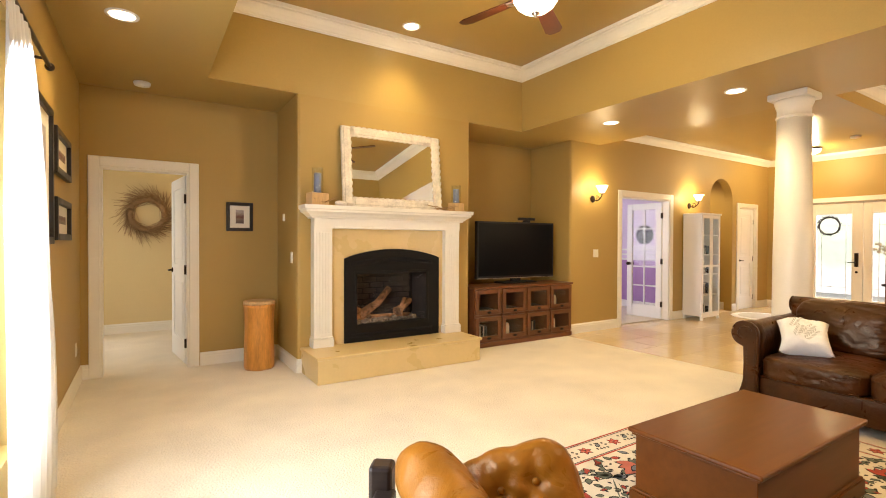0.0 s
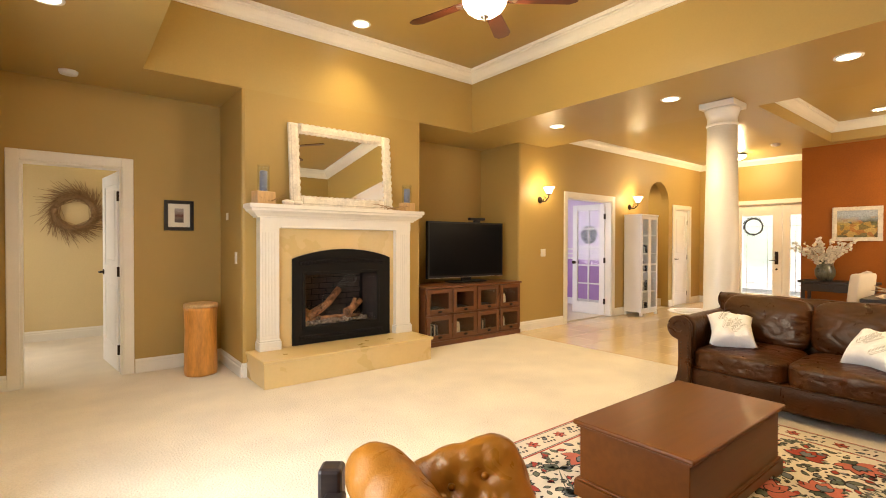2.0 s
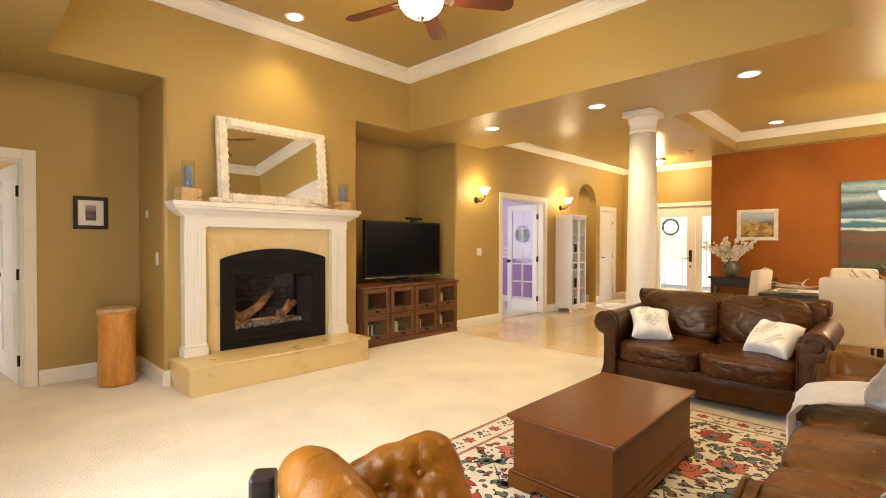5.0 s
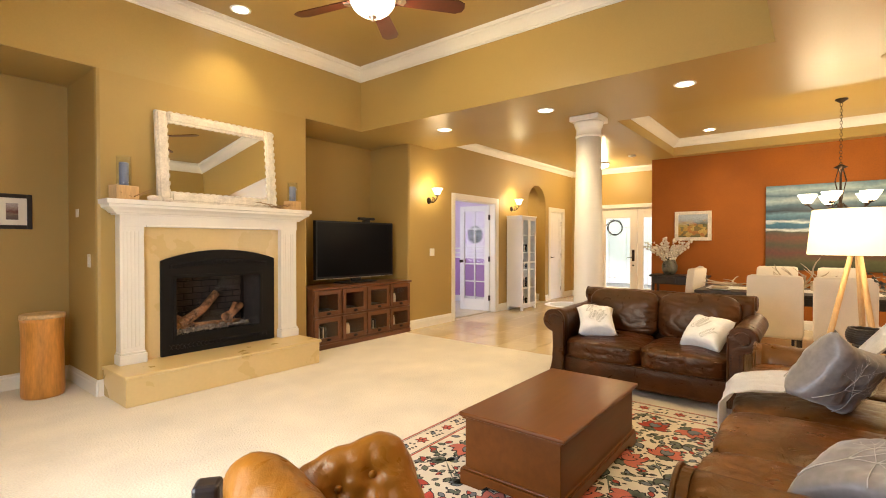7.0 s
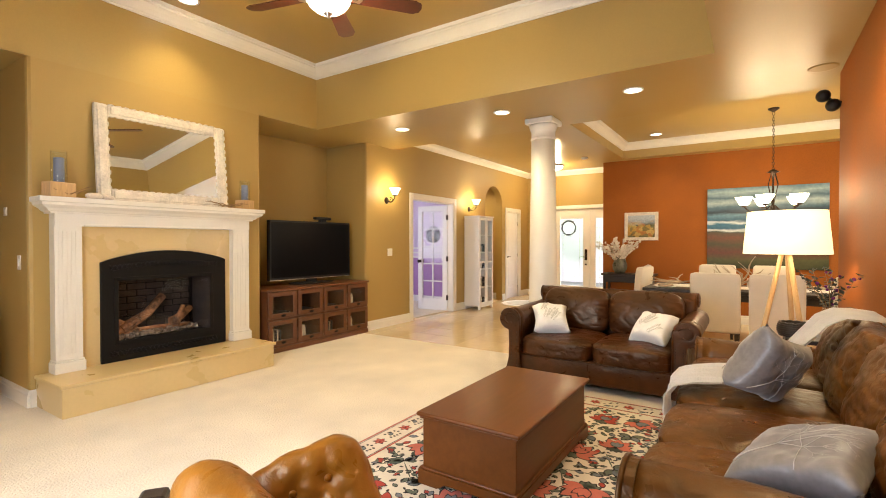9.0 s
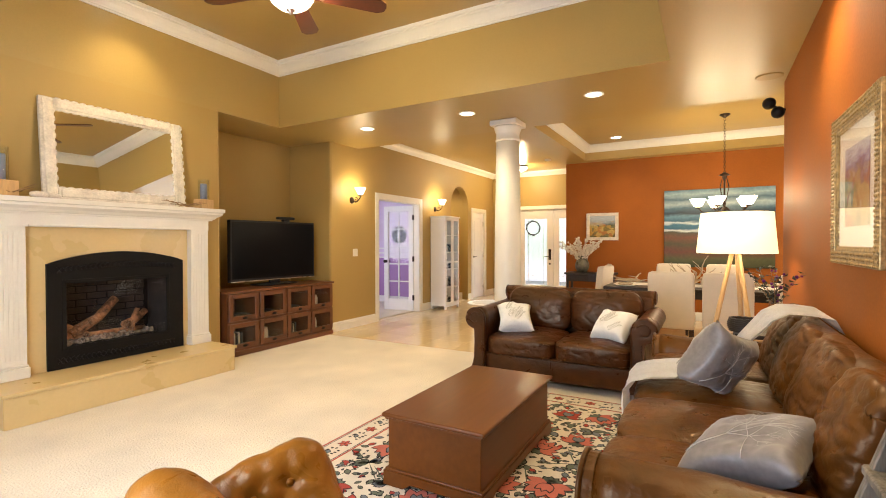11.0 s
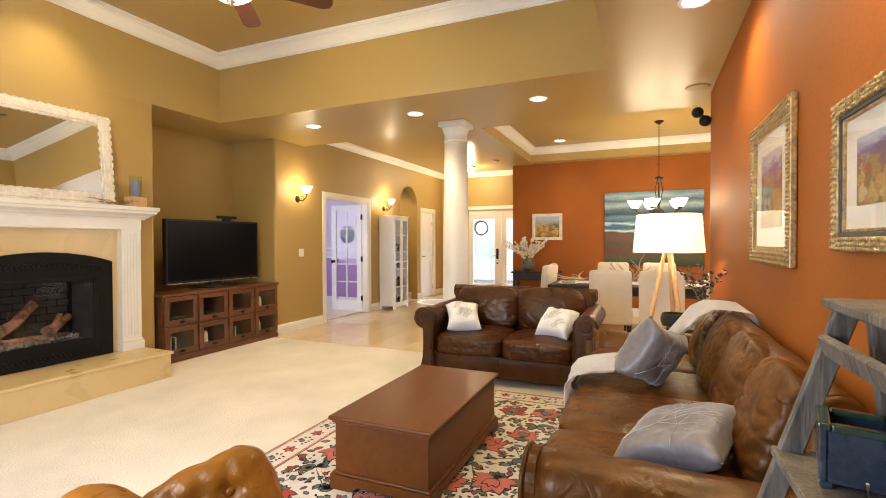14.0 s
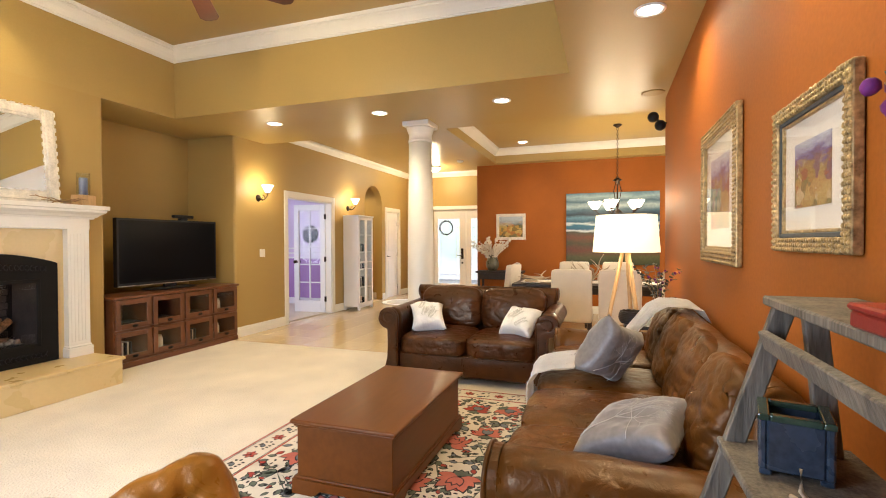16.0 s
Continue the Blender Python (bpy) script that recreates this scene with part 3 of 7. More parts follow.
def lever(parent, x, y, z, m, side=1):
    """A lever handle on a rose."""
    bm = turned(B(), [(0.028, 0), (0.03, 0.004), (0.028, 0.01), (0.012, 0.012), (0.011, 0.045)], 16)
    rod(bm, [(0, 0, 0.045), (0.03 * side, 0.004, 0.047), (0.11 * side, 0.0, 0.045)], 0.009, 8, 0.007)
    ob = part("door_handle", bm, BRONZE, parent, "dark bronze lever handle")
    ob.matrix_local = Matrix.Translation((x, y, z)) @ m
    return ob


def panel_door(name, w, h, m, label, hinge_left=False):
    """A white two-panel door, hinged at its local origin, reaching along +x."""
    th = thing(name, label, "door", m=m, kind="structure")
    bm = B()
    st = 0.11
    for a, b, c, d in ((0, st, 0, h), (w - st, w, 0, h), (st, w - st, 0, 0.24), (st, w - st, h - 0.12, h), (st, w - st, 0.92, 1.06)):
        box(bm, a, -0.02, c, b, 0.02, d, 0.003)
    part("door_frame", bm, PURE, th)
    for c, d in ((0.24, 0.92), (1.06, h - 0.12)):
        bm = B()
        box(bm, st, -0.008, c, w - st, 0.008, d)
        box(bm, st + 0.05, -0.015, c + 0.05, w - st - 0.05, 0.015, d - 0.05, 0.012)
        part("panel", bm, PURE, th)
    for z in (0.22, h / 2, h - 0.25):
        bm = B()
        box(bm, -0.012, -0.026, z - 0.05, 0.012, 0.026, z + 0.05, 0.003)
        part("hinge", bm, BRONZE, th, "dark bronze hinge")
    lever(th, w - 0.06, -0.02, 0.98, Matrix.Rotation(radians(90), 4, "X"), -1)
    lever(th, w - 0.06, 0.02, 0.98, Matrix.Rotation(radians(-90), 4, "X"), -1)
    return th


panel_door("door_bedroom", 0.74, 2.02, pose(0.872, YB + 0.13, 0.008, 0, 0, 97), "open white two-panel door with bronze hinges")
panel_door("door_closet", 0.64, 2.02, pose(11.145, YF + 0.05, 0.008, 0, 0, 180), "closed white two-panel closet door")

# room behind the open door
bm = B()
box(bm, -0.6, 8.25, 0, 3.0, 8.4, ZS)
box(bm, 2.9, YB + 0.15, 0, 3.0, 8.25, ZS)
box(bm, -0.75, YB + 0.15, 0, -0.6, 6.7, ZS)
box(bm, -0.75, 7.5, 0, -0.6, 8.4, ZS)
struct("wall_bedroom", bm, CREAMWALL, "pale cream painted bedroom passage walls", "wall")
bm = B()
box(bm, -0.8, YB + 0.15, ZS, 3.0, 8.4, ZS + 0.06)
struct("ceiling_bedroom", bm, CEIL, "tan ceiling of the bedroom passage", "ceiling")
baseboard(-0.6, 8.25, 2.9, 8.25)
bm = B()
box(bm, -0.8, YB + 0.15, -0.2, -0.4, 8.4, 0.001)
struct("floor_bedroom", bm, CARPET, "cream carpet of the bedroom passage", "floor")
# study behind the french door
bm = B()
box(bm, 5.9, 8.3, 0, 9.1, 8.4, ZF)
box(bm, 5.9, YF + 0.15, 0, 5.95, 8.3, ZF)
box(bm, 9.06, YF + 0.15, 0, 9.16, 8.3, ZF)
struct("wall_study", bm, LILAC, "lilac painted study walls", "wall")
bm = B()
box(bm, 5.95, 8.292, 0.14, 9.052, 8.3, 0.98)
box(bm, 9.052, YF + 0.15, 0.14, 9.06, 8.292, 0.98)
struct("trim_dado", bm, VIOLET, "violet painted lower wall of the study", "wall")
bm = B()
box(bm, 5.9, YF + 0.15, 2.75, 9.1, 8.4, 2.8)
struct("ceiling_study", bm, PURE, "white study ceiling", "ceiling")
bm = B()
box(bm, 5.95, 8.27, 0.0, 9.06, 8.3, 0.14, 0.004)
box(bm, 9.03, YF + 0.15, 0.0, 9.06, 8.27, 0.14, 0.004)
struct("baseboard_study", bm, PURE, "white study baseboard", "baseboard")
bm = B()
for z in (0.98, 1.08, 1.18):
    box(bm, 5.95, 8.275, z, 9.06, 8.3, z + 0.035, 0.004)
    box(bm, 9.035, YF + 0.15, z, 9.06, 8.275, z + 0.035, 0.004)
struct("trim_chair_rail", bm, PURE, "white striped chair rail in the lilac study", "trim")

# entry doors
entry = thing("door_entry", "cream double entry door with leaded glass panels", "door", kind="structure")
for y0, y1 in ((3.27, 4.12), (2.42, 3.27)):
    leaf = thing("door_leaf", "", "")
    leaf.parent = entry
    bm = B()
    yb, ya = y0 + 0.17, y1 - 0.12
    if y0 < 3:
        yb, ya = y0 + 0.12, y1 - 0.13
    for a, b, c, d in ((y0 + 0.004, yb, 0, 2.13), (ya, y1 - 0.004, 0, 2.13), (yb, ya, 0, 0.28), (yb, ya, 1.9, 2.13)):
        box(bm, XE + 0.03, a, c, XE + 0.08, b, d, 0.004)
    part("leaf_frame", bm, WHITE, leaf)
    g = part("pane", box(B(), XE + 0.05, yb, 0.28, XE + 0.056, ya, 1.9), GLASS, leaf)
    g.visible_shadow = False
    bm = B()
    for z in (0.5, 1.68):
        rod(bm, [(XE + 0.046, yb, z), (XE + 0.046, ya, z)], 0.004, 6)
    for y in (yb + 0.09, ya - 0.09):
        rod(bm, [(XE + 0.046, y, 0.28), (XE + 0.046, y, 1.9)], 0.004, 6)
    part("leading", bm, NICKEL, leaf)
bm = B()
box(bm, XE + 0.012, 3.335, 0.9, XE + 0.03, 3.395, 1.16, 0.005)
rod(bm, [(XE + 0.01, 3.37, 0.98), (XE - 0.03, 3.38, 0.98), (XE - 0.03, 3.48, 0.98)], 0.008, 8)
part("door_handle", bm, BRONZE, entry, "dark bronze lock plate and lever")
bm = turned(B(), [(0.02, 0), (0.022, 0.008), (0.01, 0.014)], 16, m=Matrix.Rotation(radians(-90), 4, "Y"), at=(XE + 0.03, 3.365, 0.80))
part("deadbolt", bm, BRONZE, entry)
bm = B()
box(bm, XE - 0.02, 4.12, 0, XE, 4.21, 2.22, 0.004)
box(bm, XE - 0.02, 2.385, 0, XE, 2.42, 2.22, 0.004)
box(bm, XE - 0.02, 2.42, 2.13, XE, 4.12, 2.22, 0.004)
struct("trim_entry_casing", bm, WHITE, "white painted entry door casing", "trim")

# outdoors beyond the glass
bm = B()
box(bm, XE + 0.3, -30, -0.4, 60, 40, -0.15)
struct("ground", bm, mat("pale_concrete", (0.5, 0.48, 0.44), 0.9, 0.1, 2, 60, 0.2), "pale concrete forecourt", "ground")
# daylight on the garden is put in as painted colours that glow
m_out = bands("glowing_garden", [(0.0, (0.80, 0.79, 0.76)), (0.12, (0.86, 0.86, 0.84)), (0.24, (0.60, 0.68, 0.56)), (0.42, (0.78, 0.85, 0.74)), (0.6, (0.70, 0.78, 0.68)), (1.0, (0.90, 0.95, 0.98))], "Z", -0.2, 5, 0.5, 1.6, 0.9, 0.18)
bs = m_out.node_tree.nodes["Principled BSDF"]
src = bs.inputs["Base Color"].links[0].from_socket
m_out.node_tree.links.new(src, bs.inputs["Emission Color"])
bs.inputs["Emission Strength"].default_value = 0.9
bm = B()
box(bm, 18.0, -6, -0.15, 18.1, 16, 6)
struct("backdrop", bm, m_out, "glowing backdrop painted as a bright hazy garden far beyond the entry", "backdrop")

# column
col = thing("column", "cream round column with a moulded capital", "column", m=pose(5.955, 2.175, 0) @ Matrix.Diagonal((0.94, 0.94, 1, 1)), kind="structure")
bm = turned(B(), [(0.172, 0.14), (0.176, 0.6), (0.173, 1.2), (0.152, 2.56)], 48)
part("shaft", bm, WHITE, col)
bm = turned(B(), [(0.150, 2.56), (0.160, 2.565), (0.164, 2.575), (0.160, 2.588), (0.151, 2.592), (0.151, 2.66), (0.156, 2.665), (0.159, 2.675), (0.164, 2.685), (0.176, 2.72), (0.179, 2.745)], 48)
box(bm, -0.183, -0.183, 2.745, 0.183, 0.183, ZS - 0.001, 0.008)
part("capital", bm, WHITE, col)
bm = turned(B(), [(0.225, 0.05), (0.235, 0.075), (0.225, 0.1), (0.2, 0.11), (0.2, 0.125), (0.205, 0.135), (0.19, 0.145)], 48)
box(bm, -0.24, -0.24, 0, 0.24, 0.24, 0.05, 0.005)
part("base", bm, WHITE, col)


# ---- fireplace ----
fire = thing("fireplace", "cream marble fireplace with a white fluted mantel and raised hearth", "fireplace")
bm = B()
box(bm, 1.825, 4.315, 0, 3.68, YF - 0.002, 0.225, 0.004)
part("hearth_base", bm, MARBLE, fire, "cream marble hearth block")
bm = B()
box(bm, 1.812, 4.298, 0.225, 3.70, YF - 0.002, 0.255, 0.008, 2)
part("hearth_slab", bm, MARBLE, fire)
bm = B()
box(bm, 2.09, YF - 0.05, 0.255, 2.256, YF - 0.002, 1.46)
box(bm, 3.416, YF - 0.05, 0.255, 3.50, YF - 0.002, 1.46)
# spandrel over the arch
arc = [(2.256 + 1.16 * i / 20, 1.15 + 0.1 * math.sin(math.pi * i / 20) ** 0.8) for i in range(21)]
for (xa, za), (xb, zb) in zip(arc, arc[1:]):
    q = [bm.verts.new(p) for y in (YF - 0.05, YF - 0.002) for p in ((xa, y, za), (xb, y, zb), (xb, y, 1.46), (xa, y, 1.46))]
    for idx in ((0, 1, 2, 3), (4, 7, 6, 5), (0, 4, 5, 1)):
        bm.faces.new([q[i] for i in idx])
bmesh.ops.remove_doubles(bm, verts=bm.verts, dist=0.0004)
part("surround", bm, MARBLE, fire, "veined cream marble surround")
for x0, x1 in ((1.92, 2.107), (3.478, 3.672)):
    bm = B()
    box(bm, x0, 4.735, 0.36, x1, YF - 0.002, 1.46)
    n = 5
    wd = (x1 - x0 - 0.04) / n
    for i in range(n):
        box(bm, x0 + 0.02 + i * wd + 0.003, 4.7305, 0.40, x0 + 0.02 + (i + 1) * wd - 0.003, 4.736, 1.42, 0.002)
    part("pilaster", bm, WHITE, fire, "white fluted pilaster")
    bm = B()
    box(bm, x0 - 0.015, 4.71, 0.255, x1 + 0.015, YF - 0.002, 0.34, 0.004)
    box(bm, x0 - 0.008, 4.72, 0.34, x1 + 0.008, YF - 0.002, 0.36, 0.006)
    part("plinth", bm, WHITE, fire)
bm = B()
box(bm, 1.92, 4.725, 1.46, 3.672, YF - 0.002, 1.56)
box(bm, 2.12, 4.715, 1.46, 3.465, 4.73, 1.478, 0.004)
part("frieze", bm, WHITE, fire)
prof = [(0, 0), (0.012, 0), (0.016, 0.014), (0.03, 0.018), (0.05, 0.04), (0.078, 0.058), (0.086, 0.064), (0.088, 0.085), (0.105, 0.09), (0.105, 0.128), (0, 0.128)]
bm = B()
x0, x1, y0 = 1.90, 3.69, 4.715
sweep(bm, prof, [lambda u, v: (x0 - u, YF - 0.002, 1.56 + v), lambda u, v: (x0 - u, y0 - u, 1.56 + v), lambda u, v: (x1 + u, y0 - u, 1.56 + v), lambda u, v: (x1 + u, YF - 0.002, 1.56 + v)])
box(bm, x0, y0, 1.56, x1, YF - 0.004, 1.686)
part("mantel_shelf", bm, WHITE, fire, "white moulded mantel shelf")
# arched iron front
bm = B()
outer = [(2.258, 0.257)] + [(2.258 + 1.156 * i / 20, 1.148 + 0.1 * math.sin(math.pi * i / 20) ** 0.8) for i in range(21)] + [(3.414, 0.257)]
gx0, gx1, gz0, gz1 = 2.37, 3.26, 0.42, 1.0


def inner(x, z):
    return (min(max(x, gx0), gx1), min(max(z, gz0), gz1))


ring = []
for y in (YF - 0.075, YF - 0.045):
    ring.append(([bm.verts.new((x, y, z)) for x, z in outer], [bm.verts.new((inner(x, z)[0], y, inner(x, z)[1])) for x, z in outer]))
k = len(outer)
for i in range(k):
    j = (i + 1) % k
    (o0, i0), (o1, i1) = ring
    for quad in ((o0[i], o0[j], i0[j], i0[i]), (o1[j], o1[i], i1[i], i1[j]), (o0[j], o0[i], o1[i], o1[j]), (i0[i], i0[j], i1[j], i1[i])):
        try:
            bm.faces.new(quad)
        except ValueError:
            pass
bmesh.ops.remove_doubles(bm, verts=bm.verts, dist=0.0005)
front = part("iron_front", bm, IRON, fire, "black arched cast iron front")
bm = B()
for row, zc in ((0, 1.085), (1, 0.33)):
    for i in range(26):
        x = 2.34 + i * 0.0385
        s = 0.016
        zz = zc + (0.045 * math.sin(math.pi * (x - 2.258) / 1.156) if row == 0 else 0)
        rod(bm, [(x - s, YF - 0.078, zz - s * 1.5), (x + s, YF - 0.078, zz + s * 1.5)], 0.0035, 4)
        rod(bm, [(x + s, YF - 0.078, zz - s * 1.5), (x - s, YF - 0.078, zz + s * 1.5)], 0.0035, 4)
tagged(part("lattice", bm, PLASTIC, fire), kind="stuff")
bm = B()
for a, b, c, d in ((gx0 - 0.012, gx0 + 0.02, gz0 - 0.012, gz1 + 0.012), (gx1 - 0.02, gx1 + 0.012, gz0 - 0.012, gz1 + 0.012), (gx0, gx1, gz0 - 0.012, gz0 + 0.02), (gx0, gx1, gz1 - 0.02, gz1 + 0.012)):
    box(bm, a, YF - 0.082, c, b, YF - 0.074, d, 0.002)
part("glass_frame", bm, IRON, fire)
g = part("fire_glass", box(B(), gx0, YF - 0.066, gz0, gx1, YF - 0.062, gz1), GLASS, fire)
g.visible_shadow = False
bm = B()
box(bm, gx0 + 0.03, YF + 0.03, 0.395, gx1 - 0.03, YF + 0.30, 0.435, 0.01)
fbk = B()
YK = YF + 0.37
box(fbk, 2.332, YF + 0.002, 0.382, 2.345, YK, 1.038)
box(fbk, 3.295, YF + 0.002, 0.382, 3.308, YK, 1.038)
box(fbk, 2.345, YF + 0.002, 1.025, 3.295, YK, 1.038)
box(fbk, 2.345, YF + 0.002, 0.382, 3.295, YK, 0.395)
for r in range(10):
    z = gz0 - 0.02 + r * 0.065
    for c in range(-1, 6):
        xa = gx0 + 0.01 + c * 0.175 + (0.087 if r % 2 else 0)
        xb = min(xa + 0.165, gx1 - 0.005)
        xa = max(xa, gx0 + 0.005)
        if xb - xa > 0.02:
            box(fbk, xa, YK - 0.02 + 0.004 * random.random(), z, xb, YK - 0.010, min(z + 0.057, 1.02), 0.003)
part("firebox_liner", box(B(), 2.346, YK - 0.008, 0.396, 3.294, YK + 0.01, 1.024), IRON, fire)
part("back_brick", fbk, SOOT, fire, "sooty refractory brick back")
part("burner", bm, IRON, fire)
r8 = random.Random(31)
bm = B()
for k in range(46):
    soft(bm, (r8.uniform(2.42, 3.22), r8.uniform(YF + 0.03, YF + 0.16), 0.445 + r8.uniform(0, 0.012)), [r8.uniform(0.014, 0.03) for _ in range(3)], 2.4, 2, 0.006, 40, seed=k)
tagged(part("ember_bed", bm, mat("ash_ember", (0.26, 0.20, 0.15), 0.9, 0.6, 20, 60, 0.4), fire, "grey ash and ember pieces"), kind="stuff")
for pts, r in (([(2.5, YF - 0.05, 0.5), (2.75, YF - 0.04, 0.62), (2.92, YF - 0.035, 0.78)], 0.045), ([(2.45, YF - 0.055, 0.46), (2.62, YF - 0.05, 0.58)], 0.03),
               ([(2.95, YF - 0.05, 0.52), (3.08, YF - 0.045, 0.56), (3.2, YF - 0.04, 0.63)], 0.035), ([(2.44, YF - 0.05, 0.47), (2.85, YF - 0.05, 0.47), (3.18, YF - 0.05, 0.46)], 0.03),
               ([(2.42, YF - 0.05, 0.60), (2.55, YF - 0.05, 0.53), (2.70, YF - 0.05, 0.455)], 0.032), ([(3.0, YF - 0.05, 0.47), (3.05, YF - 0.05, 0.56), (3.12, YF - 0.05, 0.66)], 0.026)):
    pts = [(x, YF + 0.10 + 0.05 * i + r, z) for i, (x, y, z) in enumerate(pts)]
    bm = rod(B(), pts, r * 1.15, 10, r * 0.85)
    for v in bm.verts:
        v.co += Vector((0, 0, 1)) * 0.012 * noise.noise(v.co * 20)
    part("log", bm, EMBER, fire, "charred ceramic log")

# ---- mirror and mantel things ----
mir = thing("wall_mirror", "whitewashed carved wooden mirror leaning on the mantel", "mirror", m=pose(2.825, 4.752, 1.69, -5.0, 0, 0))
W2, H2, F = 0.60, 0.86, 0.105
for i, (a, b, c, d) in enumerate(((-W2, -W2 + F, 0, H2), (W2 - F, W2, 0, H2), (-W2 + F, W2 - F, 0, F), (-W2 + F, W2 - F, H2 - F, H2))):
    bm = B()
    box(bm, a, -0.02, c, b, 0.02, d, 0.01, 2)
    box(bm, a + 0.02, -0.032, c + 0.02, b - 0.02, -0.015, d - 0.02, 0.008, 2)
    vert = i < 2
    n = 12 if vert else 16
    for j in range(n):
        f = (j + 0.5) / n
        for e in (0.0, 1.0):
            x = (a + (b - a) * e) if vert else a + (b - a) * f
            z = c + (d - c) * f if vert else c + (d - c) * e
            soft(bm, (x, -0.018, z), (0.004, 0.012, 0.022) if vert else (0.022, 0.012, 0.004), 2.5, 2)
    part("frame_rail", bm, WHITEWASH, mir)
part("mirror_glass", box(B(), -W2 + F - 0.005, -0.012, F - 0.005, W2 - F + 0.005, -0.006, H2 - F + 0.005), MIRROR, mir)


def candle_holder(x, y, z, s):
    th = thing("candle_holder", "pale wooden block with a slate blue candle in a glass chimney", "candle holder", "mantel candles", pose(x, y, z, 0, 0, 12))
    bm = box(B(), -0.075 * s, -0.06, 0, 0.075 * s, 0.06, 0.095 * s, 0.004)
    part("block", bm, LIGHTW, th)
    bm = turned(B(), [(0.03, 0.096 * s), (0.036, 0.1 * s), (0.036, 0.25 * s), (0.03, 0.256 * s), (0.006, 0.25 * s)], 20)
    part("candle", bm, CANDLE, th)
    bm = B()
    n = 28
    loops = []
    for r, zz in ((0.056, 0.097 * s), (0.056, 0.30 * s), (0.053, 0.30 * s), (0.053, 0.10 * s)):
        loops.append([bm.verts.new((r * math.cos(2 * math.pi * i / n), r * math.sin(2 * math.pi * i / n), zz)) for i in range(n)])
    for a, b in zip(loops, loops[1:]):
        for i in range(n):
            bm.faces.new((a[i], a[(i + 1) % n], b[(i + 1) % n], b[i]))
    g = part("chimney", bm, VASEGLASS, th, "clear glass chimney", smooth=True)
    g.visible_shadow = False
    return th


candle_holder(1.95, 4.72, 1.69, 1.25)
candle_holder(3.63, 4.74, 1.69, 1.05)
rng = random.Random(4)


def twig_bundle(name, label, x, y, z, spread, n):
    th = thing(name, label, "twigs", m=pose(x, y, z))
    bm = B()
    for i in range(n):
        a = rng.uniform(-0.4, 0.4) + (math.pi if i % 2 else 0)
        ln = rng.uniform(0.5, 1) * spread
        p = Vector((rng.uniform(-0.1, 0.1), rng.uniform(-0.03, 0.03), 0.008 + 0.01 * (i % 3)))
        pts = [p]
        for k in range(4):
            p = p + Vector((math.cos(a) * ln / 4, math.sin(a) * ln / 10, rng.uniform(-0.006, 0.022)))
            p.y = max(min(p.y, 0.06), -0.07)
            p.z = max(p.z, 0.006)
            pts.append(p.copy())
            a += rng.uniform(-0.4, 0.4)
        rod(bm, pts, 0.005, 5, 0.002)
    part("twig", bm, TWIG, th)
    return th


twig_bundle("twig_garland", "dry brown twigs laid on the mantel", 3.42, 4.68, 1.69, 0.28, 9)
twig_bundle("twig_garland", "dry brown twigs laid on the mantel", 2.08, 4.69, 1.69, 0.16, 6)
for x, s in ((2.17, 0.06), (2.27, 0.05)):
    bm = soft(B(), (x, 4.66, 1.69 + s * 0.42), (s, s * 0.6, s * 0.45), 2.2, 6, 0.008, 18)
    tagged(part("sea_shell", bm, SHELL), "pale ribbed sea shell on the mantel", "shell", "mantel shells")

# ---- television and console ----
con = thing("media_console", "walnut brown media console with eight glass doors", "console", m=pose(3.94, 4.77, 0))
CW, CD, CH = 1.72, 0.46, 0.765
bm = B()
box(bm, 0, 0.02, 0.06, 0.025, CD, CH - 0.03)
box(bm, CW - 0.025, 0.02, 0.06, CW, CD, CH - 0.03)
box(bm, 0.025, CD - 0.02, 0.06, CW - 0.025, CD, CH - 0.03)
box(bm, 0.025, 0.02, 0.06, CW - 0.025, CD - 0.02, 0.085)
box(bm, 0.025, 0.02, 0.385, CW - 0.025, CD - 0.02, 0.41)
for i in range(1, 4):
    box(bm, i * CW / 4 - 0.012, 0.02, 0.085, i * CW / 4 + 0.012, CD - 0.02, CH - 0.03)
part("carcass", bm, CONSOLEW, con)
part("top", box(B(), -0.015, -0.012, CH - 0.03, CW + 0.015, CD + 0.01, CH, 0.008, 2), CONSOLEW, con)
bm = box(B(), 0.0, 0.0, 0, CW, CD, 0.06, 0.004)
part("plinth", bm, CONSOLEW, con)
for r, (z0, z1) in enumerate(((0.09, 0.385), (0.415, 0.73))):
    for i in range(4):
        a, b = i * CW / 4 + 0.012, (i + 1) * CW / 4 - 0.012
        d = thing("cabinet_door", "", "")
        d.parent = con
        bm = B()
        f = 0.055
        for p, q, u, v in ((a, a + f, z0, z1), (b - f, b, z0, z1), (a + f, b - f, z0, z0 + f), (a + f, b - f, z1 - f, z1)):
            box(bm, p, -0.002, u, q, 0.02, v, 0.003)
        part("door_frame", bm, CONSOLEW, d)
        g = part("pane", box(B(), a + f, 0.008, z0 + f, b - f, 0.011, z1 - f), GLASS, d)
        g.visible_shadow = False
        bm = turned(B(), [(0.004, 0), (0.014, 0.004), (0.016, 0.012), (0.008, 0.018)], 12, ((a + b) / 2, -0.002, z0 + f / 2), Matrix.Rotation(radians(90), 4, "X") @ Matrix.Scale(2.2, 4, (1, 0, 0)))
        part("cup_pull", bm, IRON, d, "dark cup pull")
